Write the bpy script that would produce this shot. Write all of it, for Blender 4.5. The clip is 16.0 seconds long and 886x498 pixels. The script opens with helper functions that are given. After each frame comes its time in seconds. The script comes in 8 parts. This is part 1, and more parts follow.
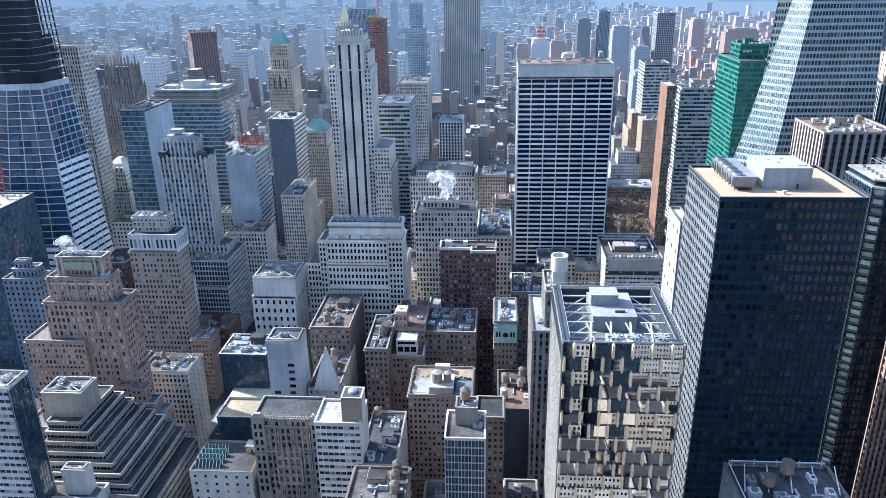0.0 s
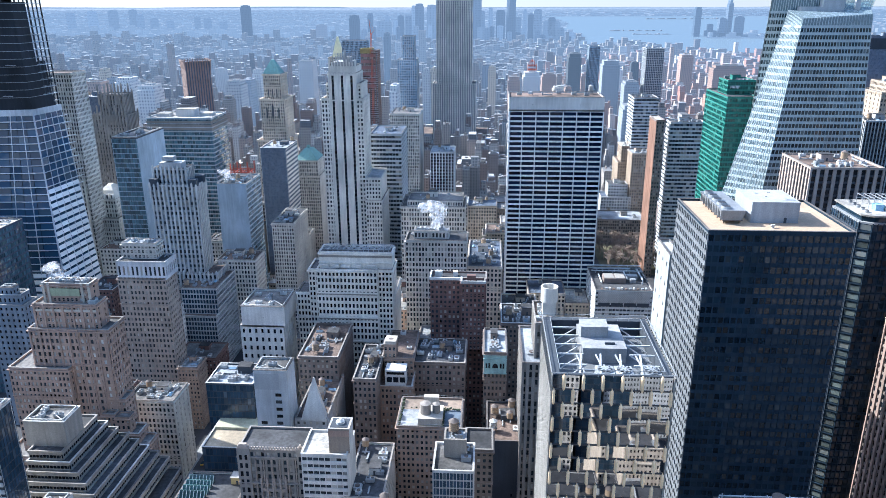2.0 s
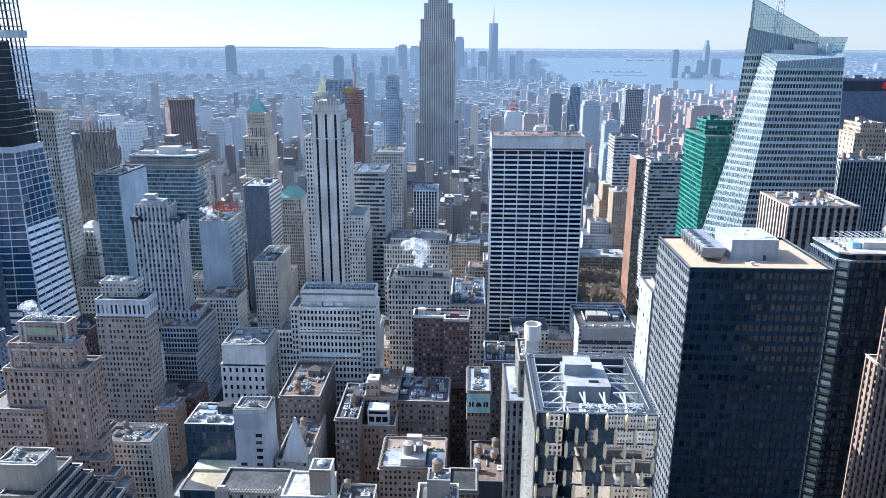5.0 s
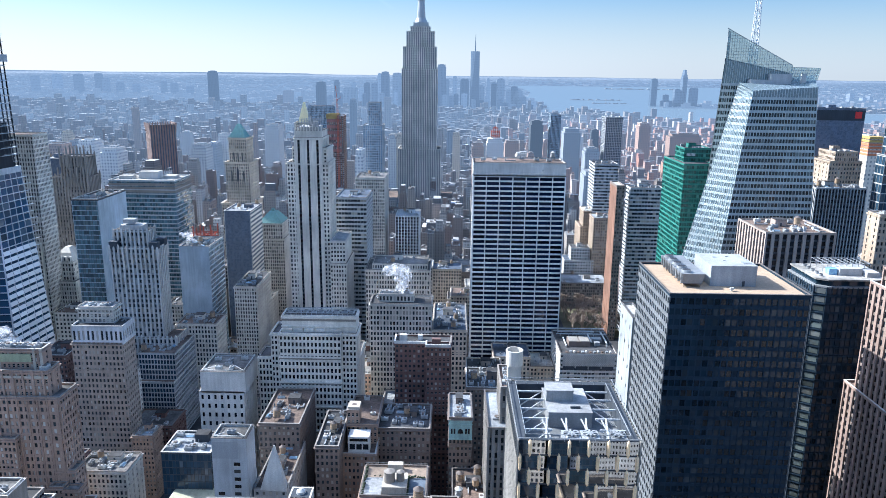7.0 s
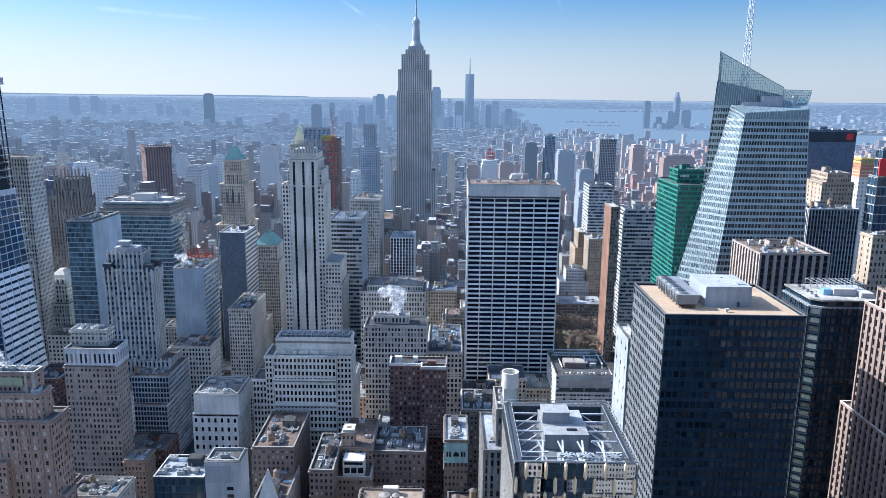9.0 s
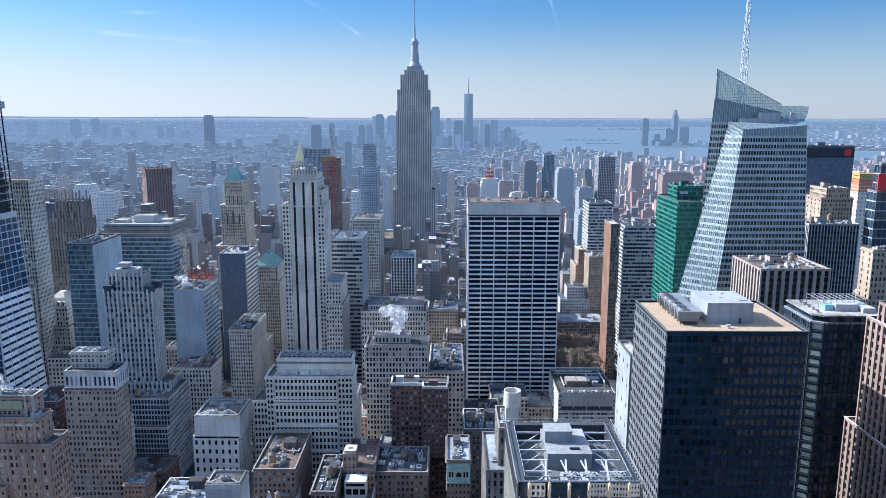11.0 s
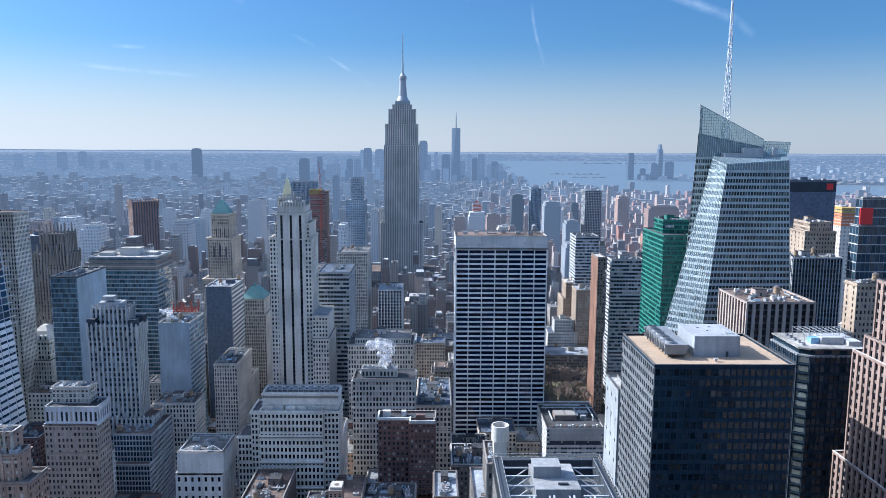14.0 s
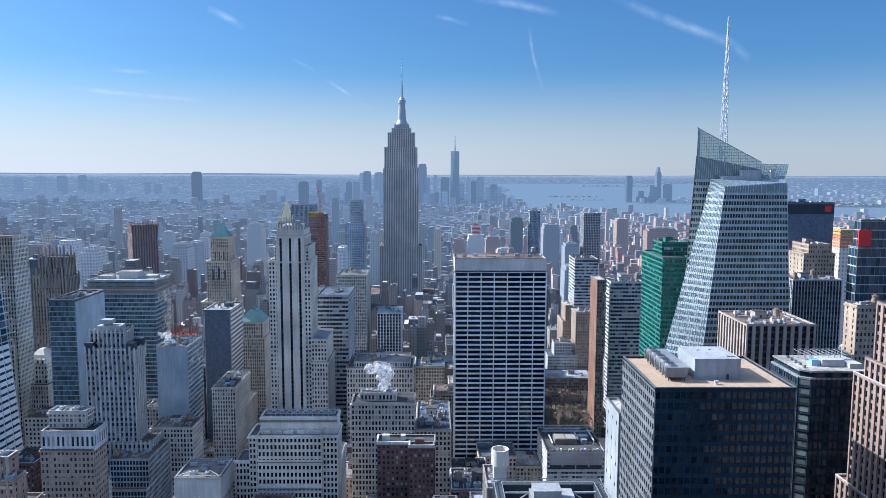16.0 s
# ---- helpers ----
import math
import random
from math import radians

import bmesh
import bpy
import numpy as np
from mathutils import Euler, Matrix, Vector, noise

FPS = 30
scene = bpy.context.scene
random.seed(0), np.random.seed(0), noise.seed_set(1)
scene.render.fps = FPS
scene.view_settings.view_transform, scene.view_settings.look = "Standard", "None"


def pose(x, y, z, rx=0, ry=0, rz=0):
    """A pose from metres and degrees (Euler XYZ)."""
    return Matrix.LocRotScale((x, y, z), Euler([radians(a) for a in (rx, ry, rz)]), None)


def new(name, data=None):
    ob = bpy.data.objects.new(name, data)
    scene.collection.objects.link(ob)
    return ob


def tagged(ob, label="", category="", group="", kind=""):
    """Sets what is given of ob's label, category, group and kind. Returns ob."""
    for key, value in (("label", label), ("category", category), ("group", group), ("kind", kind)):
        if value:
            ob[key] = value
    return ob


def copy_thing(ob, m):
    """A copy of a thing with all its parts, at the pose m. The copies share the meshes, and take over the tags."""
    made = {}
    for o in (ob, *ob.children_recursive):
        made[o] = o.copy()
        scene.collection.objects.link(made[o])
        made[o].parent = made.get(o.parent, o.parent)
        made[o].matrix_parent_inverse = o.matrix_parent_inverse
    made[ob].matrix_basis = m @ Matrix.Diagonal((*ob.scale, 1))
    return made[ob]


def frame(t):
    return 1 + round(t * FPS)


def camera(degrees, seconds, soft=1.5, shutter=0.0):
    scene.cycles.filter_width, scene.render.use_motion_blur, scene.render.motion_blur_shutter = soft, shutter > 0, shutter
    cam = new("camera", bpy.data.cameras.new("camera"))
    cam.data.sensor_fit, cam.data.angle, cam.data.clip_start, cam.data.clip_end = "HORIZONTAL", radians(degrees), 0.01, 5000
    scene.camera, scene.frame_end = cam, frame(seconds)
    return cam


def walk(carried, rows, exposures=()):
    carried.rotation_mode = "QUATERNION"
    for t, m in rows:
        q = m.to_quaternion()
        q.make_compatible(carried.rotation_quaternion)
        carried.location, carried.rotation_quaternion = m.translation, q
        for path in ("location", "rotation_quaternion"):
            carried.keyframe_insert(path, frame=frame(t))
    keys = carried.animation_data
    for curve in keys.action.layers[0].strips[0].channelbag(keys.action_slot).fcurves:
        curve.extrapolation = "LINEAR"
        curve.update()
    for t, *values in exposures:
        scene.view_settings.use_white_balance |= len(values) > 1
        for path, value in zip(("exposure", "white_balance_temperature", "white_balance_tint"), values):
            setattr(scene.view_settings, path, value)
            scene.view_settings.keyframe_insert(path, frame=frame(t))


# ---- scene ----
EYE = 260.0
cam = camera(62.29, 16.0, 0.6)
TURNS = [
    (0.0, 4.322, -20.814, 0.981),
    (0.5, 4.104, -20.216, 0.695),
    (1.0, 3.746, -19.514, 0.48),
    (1.5, 3.564, -19.026, 0.272),
    (2.0, 3.494, -18.47, 0.128),
    (2.5, 3.514, -17.875, 0.108),
    (3.0, 3.358, -17.252, 0.105),
    (3.5, 3.099, -16.708, 0.042),
    (4.0, 2.78, -16.355, -0.034),
    (6.5, 0.999, -14.005, -0.606),
    (7.0, 0.665, -13.518, -0.688),
    (7.5, 0.622, -13.045, -0.675),
    (8.0, 0.621, -12.478, -0.641),
    (8.5, 0.565, -12.112, -0.742),
    (9.0, 0.295, -11.838, -0.648),
    (11.5, 0.286, -9.886, 0.014),
    (12.0, 0.001, -9.394, 0.017),
    (12.5, -0.347, -8.984, -0.138),
    (13.0, -0.435, -8.611, -0.149),
    (13.5, -0.476, -8.201, -0.166),
    (14.0, -0.643, -7.774, -0.297),
    (14.5, -0.65, -7.248, -0.345),
    (15.0, -0.593, -6.744, -0.24),
    (15.5, -0.629, -6.364, -0.175),
    (16.0, -0.7, -6.0, -0.2),
]
EXPOSURES = [(0.0, 1.87, 5500, 8), (3.5, 1.87, 5500, 8), (7.0, 1.7, 5500, 8), (9.0, 1.52, 5460, 9), (12.5, 1.36, 5400, 10), (16.0, 1.27, 5400, 10)]
walk(cam, [(t, pose(0, 0, EYE, 90 + pitch, 0, yaw) @ pose(0, 0, 0, 0, 0, -roll)) for t, yaw, pitch, roll in TURNS], EXPOSURES)

# ---- light: late winter morning, sun high on the east side ----
SUN_TURN, SUN_UP = 68.0, 36.0
world = bpy.data.worlds.new("sky")
scene.world = world
world.use_nodes = True
wn = world.node_tree
sky = wn.nodes.new("ShaderNodeTexSky")
sky.sky_type, sky.sun_disc = "NISHITA", False
sky.sun_elevation, sky.sun_rotation = radians(SUN_UP), radians(-SUN_TURN)
sky.altitude, sky.air_density, sky.dust_density, sky.ozone_density = 200, 1.0, 1.2, 3.0
co, sep = wn.nodes.new("ShaderNodeTexCoord"), wn.nodes.new("ShaderNodeSeparateXYZ")
wn.links.new(co.outputs["Generated"], sep.inputs[0])
low = wn.nodes.new("ShaderNodeMapRange")
low.interpolation_type = "SMOOTHSTEP"
for i, v in zip((1, 2, 3, 4), (0.0, 0.145, 0.92, 0.0)):
    low.inputs[i].default_value = v
wn.links.new(sep.outputs[2], low.inputs[0])
veil = wn.nodes.new("ShaderNodeMix")
veil.data_type = "RGBA"
away = wn.nodes.new("ShaderNodeMapRange")
for i, v in zip((1, 2, 3, 4), (-0.5, 0.5, 1.0, 0.76)):
    away.inputs[i].default_value = v
wn.links.new(sep.outputs[0], away.inputs[0])
haze = wn.nodes.new("ShaderNodeMath")
haze.operation = "MULTIPLY"
wn.links.new(low.outputs[0], haze.inputs[0])
wn.links.new(away.outputs[0], haze.inputs[1])
wn.links.new(haze.outputs[0], veil.inputs[0])
# the haze glows towards the sun and greys away from it
glare = wn.nodes.new("ShaderNodeMix")
glare.data_type = "RGBA"
glare.inputs[6].default_value, glare.inputs[7].default_value = (3.35, 3.3, 3.2, 1), (2.75, 2.7, 2.62, 1)
side = wn.nodes.new("ShaderNodeMapRange")
for i, v in zip((1, 2, 3, 4), (-0.5, 0.3, 0.0, 1.0)):
    side.inputs[i].default_value = v
wn.links.new(sep.outputs[0], side.inputs[0])
wn.links.new(side.outputs[0], glare.inputs[0])
wn.links.new(glare.outputs[2], veil.inputs[7])
# clearer and deeper blue above the haze; unseen overhead brightened to fill shaded fronts
deep = wn.nodes.new("ShaderNodeMix")
deep.data_type, deep.blend_type = "RGBA", "MULTIPLY"
deep.inputs[0].default_value = 1.0
lift = wn.nodes.new("ShaderNodeValToRGB")
lift.color_ramp.elements[0].position, lift.color_ramp.elements[0].color = 0.25, (0.24, 0.345, 0.425, 1)
lift.color_ramp.elements[1].position, lift.color_ramp.elements[1].color = 0.62, (1.5, 1.34, 1.17, 1)
wn.links.new(sep.outputs[2], lift.inputs[0])
wn.links.new(sky.outputs[0], deep.inputs[6])
wn.links.new(lift.outputs[0], deep.inputs[7])
wn.links.new(deep.outputs[2], veil.inputs[6])
wn.links.new(veil.outputs[2], wn.nodes["Background"].inputs[0])
wn.nodes["Background"].inputs[1].default_value = 0.105
sun = new("sun", bpy.data.lights.new("sun", "SUN"))
sun.data.energy, sun.data.angle, sun.data.color = 3.35, radians(0.53), (1.0, 0.93, 0.82)
sun.matrix_world = pose(0, 0, 900, 90 - SUN_UP, 0, 180 + SUN_TURN)

# ---- materials ----
MATS = {}


def nodes_of(name, rough=0.8, metal=0.0):
    m = bpy.data.materials.new(name)
    m.use_nodes = True
    nt = m.node_tree
    b = nt.nodes["Principled BSDF"]
    b.inputs["Roughness"].default_value, b.inputs["Metallic"].default_value = rough, metal
    return m, nt, b


def noise_of(nt, scale, detail=3.0, stretch=(1, 1, 1)):
    geo, mp = nt.nodes.new("ShaderNodeNewGeometry"), nt.nodes.new("ShaderNodeMapping")
    mp.inputs["Scale"].default_value = stretch
    nz = nt.nodes.new("ShaderNodeTexNoise")
    nz.inputs["Scale"].default_value, nz.inputs["Detail"].default_value = scale, detail
    nt.links.new(geo.outputs["Position"], mp.inputs[0])
    nt.links.new(mp.outputs[0], nz.inputs["Vector"])
    return nz.outputs["Fac"]


def remap(nt, value, lo, hi, a=0.3, b=0.7):
    r = nt.nodes.new("ShaderNodeMapRange")
    for i, v in zip((1, 2, 3, 4), (a, b, lo, hi)):
        r.inputs[i].default_value = v
    nt.links.new(value, r.inputs[0])
    return r.outputs[0]


def times(nt, a, b):
    m = nt.nodes.new("ShaderNodeMath")
    m.operation = "MULTIPLY"
    nt.links.new(a, m.inputs[0])
    nt.links.new(b, m.inputs[1])
    return m.outputs[0]


def dice(nt):
    """A number from 0 to 1 that differs from object to object and from island to island."""
    info, geo, add = nt.nodes.new("ShaderNodeObjectInfo"), nt.nodes.new("ShaderNodeNewGeometry"), nt.nodes.new("ShaderNodeMath")
    nt.links.new(info.outputs["Random"], add.inputs[0])
    nt.links.new(geo.outputs["Random Per Island"], add.inputs[1])
    fr = nt.nodes.new("ShaderNodeMath")
    fr.operation = "FRACT"
    nt.links.new(add.outputs[0], fr.inputs[0])
    return fr.outputs[0]


def tint(nt, colour, value):
    mx = nt.nodes.new("ShaderNodeMix")
    mx.data_type, mx.blend_type = "RGBA", "MULTIPLY"
    mx.inputs[0].default_value = 1.0
    mx.inputs[6].default_value = (*colour, 1)
    nt.links.new(value, mx.inputs[7])
    return mx.outputs[2]


def masonry(name, colour, rough=0.85, stain=0.25, bump=0.3, vary=0.0, spec=0.5):
    """Stone, brick, concrete or paint with large stains, rain streaks and fine grain."""
    if name in MATS:
        return MATS[name]
    m, nt, b = nodes_of(name, rough)
    b.inputs["Specular IOR Level"].default_value = spec
    v = times(nt, remap(nt, noise_of(nt, 0.05), 1 - stain, 1 + stain * 0.5), remap(nt, noise_of(nt, 0.6, 4, (1, 1, 0.12)), 1 - stain * 0.7, 1.05))
    grain = noise_of(nt, 2.2, 5)
    v = times(nt, v, remap(nt, grain, 0.86, 1.1))
    if vary:
        v = times(nt, v, remap(nt, dice(nt), 1 - vary, 1 + vary, 0, 1))
    nt.links.new(tint(nt, colour, v), b.inputs["Base Color"])
    bp = nt.nodes.new("ShaderNodeBump")
    bp.inputs["Strength"].default_value, bp.inputs["Distance"].default_value = bump, 0.05
    nt.links.new(grain, bp.inputs["Height"])
    nt.links.new(bp.outputs[0], b.inputs["Normal"])
    MATS[name] = m
    return m


def glazing(name, colour=(0.02, 0.028, 0.035), blind=(0.35, 0.34, 0.31), share=0.22, rough=0.08, spec=0.6, metal=0.0, wobble=0.06, ior=1.5, ripple=0.12, spread=(0.5, 2.0)):
    """Window glass, pane by pane: mostly dark rooms behind, here and there a drawn blind."""
    if name in MATS:
        return MATS[name]
    m, nt, b = nodes_of(name, rough, metal)
    d = dice(nt)
    gt = nt.nodes.new("ShaderNodeMath")
    gt.operation = "GREATER_THAN"
    gt.inputs[1].default_value = 1 - share
    nt.links.new(d, gt.inputs[0])
    mx = nt.nodes.new("ShaderNodeMix")
    mx.data_type = "RGBA"
    nt.links.new(gt.outputs[0], mx.inputs[0])
    nt.links.new(tint(nt, colour, remap(nt, d, *spread, 0, 1 - share)), mx.inputs[6])
    nt.links.new(tint(nt, blind, remap(nt, d, 0.4, 1.0, 1 - share, 1)), mx.inputs[7])
    nt.links.new(mx.outputs[2], b.inputs["Base Color"])
    b.inputs["Specular IOR Level"].default_value, b.inputs["IOR"].default_value = spec, ior
    nt.links.new(remap(nt, noise_of(nt, 0.5), rough * 0.6, rough * 1.8), b.inputs["Roughness"])
    bp = nt.nodes.new("ShaderNodeBump")
    bp.inputs["Strength"].default_value, bp.inputs["Distance"].default_value = ripple, 0.05
    nt.links.new(noise_of(nt, 0.35, 1), bp.inputs["Height"])
    # no two panes hang quite in one plane
    wn_, off, mul, add, geo = (nt.nodes.new("ShaderNode" + n) for n in ("TexWhiteNoise", "VectorMath", "VectorMath", "VectorMath", "NewGeometry"))
    wn_.noise_dimensions = "1D"
    nt.links.new(d, wn_.inputs["W"])
    off.operation, off.inputs[1].default_value = "SUBTRACT", (0.5, 0.5, 0.5)
    nt.links.new(wn_.outputs["Color"], off.inputs[0])
    mul.operation, mul.inputs[1].default_value = "MULTIPLY", (wobble, wobble, wobble)
    nt.links.new(off.outputs[0], mul.inputs[0])
    nt.links.new(geo.outputs["Normal"], add.inputs[0])
    nt.links.new(mul.outputs[0], add.inputs[1])
    nt.links.new(add.outputs[0], bp.inputs["Normal"])
    nt.links.new(bp.outputs[0], b.inputs["Normal"])
    MATS[name] = m
    return m


TAN, GREYSTONE, LIME = (0.65, 0.55, 0.44), (0.68, 0.63, 0.56), (0.73, 0.685, 0.61)
WALLS = {
    "capstone": (0.66, 0.67, 0.7), "tan": TAN, "tanwarm": (0.46, 0.36, 0.27), "greystone": GREYSTONE, "limestone": LIME, "pale": (0.66, 0.63, 0.57),
    "white": (0.66, 0.65, 0.62), "grey": (0.46, 0.46, 0.46), "salmon": (0.4, 0.28, 0.22), "brown": (0.38, 0.275, 0.215),
    "darkbrown": (0.22, 0.175, 0.15), "red": (0.2, 0.115, 0.1), "greybrown": (0.38, 0.32, 0.275), "black": (0.023, 0.042, 0.065),
    "dark": (0.05, 0.06, 0.075), "green": (0.03, 0.2, 0.16), "orange": (0.25, 0.135, 0.09), "bluegrey": (0.42, 0.5, 0.57),
    "palewhite": (0.54, 0.56, 0.58), "turquoise": (0.2, 0.42, 0.4), "brownpier": (0.34, 0.245, 0.215), "aluminium": (0.36, 0.38, 0.39), "navywall": (0.07, 0.09, 0.13), "rosestone": (0.44, 0.35, 0.3), "brick_tan": (0.3, 0.24, 0.19), "darktaupe": (0.28, 0.255, 0.23), "marble": (0.8, 0.8, 0.79), "taupe": (0.315, 0.29, 0.26), "pinkbrick": (0.36, 0.25, 0.2), "anodised": (0.165, 0.175, 0.185), "lattice": (0.29, 0.275, 0.25),
    "palestone": (0.57, 0.555, 0.53), "bluestone": (0.22, 0.26, 0.305), "hazenavy": (0.15, 0.18, 0.24), "decospandrel": (0.33, 0.33, 0.335), "rosebrick": (0.33, 0.235, 0.195), "steelblue": (0.1, 0.125, 0.17), "esb": (0.7, 0.66, 0.6), "esbdark": (0.38, 0.375, 0.37), "palegrey": (0.5, 0.51, 0.52),
}


def wall(key):
    return masonry("wall_" + key, WALLS[key], vary=0.07, spec=0.12 if key == "black" else 0.5)


# style: wall, spandrel wall, pane, bay width, storey, pier share, spandrel share, pier depth, spandrel depth
# SKYBLUE holds the reflected sky in its base colour
CLEAR, SKYBLUE, INK = ("clear", dict(share=0.28, blind=(0.46, 0.44, 0.4))), ("skyblue", dict(colour=(0.15, 0.22, 0.28), blind=(0.22, 0.27, 0.31), share=0.12, spec=0.9, rough=0.05)), ("ink", dict(colour=(0.006, 0.009, 0.014), blind=(0.06, 0.065, 0.07), share=0.08, rough=0.05, spec=0.3))
DEEP = ("deep", dict(colour=(0.025, 0.05, 0.08), blind=(0.1, 0.13, 0.16), share=0.08, spec=0.45, rough=0.05, spread=(0.7, 1.4)))
TEAL = ("teal", dict(colour=(0.04, 0.085, 0.11), blind=(0.14, 0.22, 0.26), share=0.12, spec=0.8, rough=0.05))
EMERALD = ("emerald", dict(colour=(0.006, 0.05, 0.042), blind=(0.1, 0.28, 0.23), share=0.12))
ULTRA = ("ultra", dict(colour=(0.005, 0.01, 0.026), blind=(0.03, 0.04, 0.07), share=0.1, rough=0.05, spec=0.3, wobble=0.03))
NAVY = ("navy", dict(colour=(0.007, 0.016, 0.025), blind=(0.05, 0.065, 0.075), share=0.08, rough=0.05, spec=0.75, wobble=0.05))
JET = ("jet", dict(colour=(0.011, 0.021, 0.034), blind=(0.07, 0.09, 0.105), share=0.07, rough=0.04, spec=0.4, wobble=0.03))
SILVER = ("silver", dict(colour=(0.3, 0.36, 0.34), blind=(0.6, 0.65, 0.62), share=0.3, rough=0.12, spec=1.0, metal=0.6, wobble=0.1))
FERN = ("fern", dict(colour=(0.055, 0.105, 0.13), blind=(0.12, 0.19, 0.2), share=0.15, spec=0.9, rough=0.05))
# haze over far towers is put into these two glass colours
STEEL = ("steel", dict(colour=(0.085, 0.11, 0.155), blind=(0.1, 0.13, 0.18), share=0.0, rough=0.25, spec=0.5, wobble=0.02, spread=(0.85, 1.15)))
SLATE = ("slate", dict(colour=(0.12, 0.15, 0.205), blind=(0.15, 0.18, 0.235), share=0.0, rough=0.25, spec=0.5, wobble=0.02, spread=(0.85, 1.15)))
SASH = ("sash", dict(share=0.4, blind=(0.62, 0.6, 0.56)))
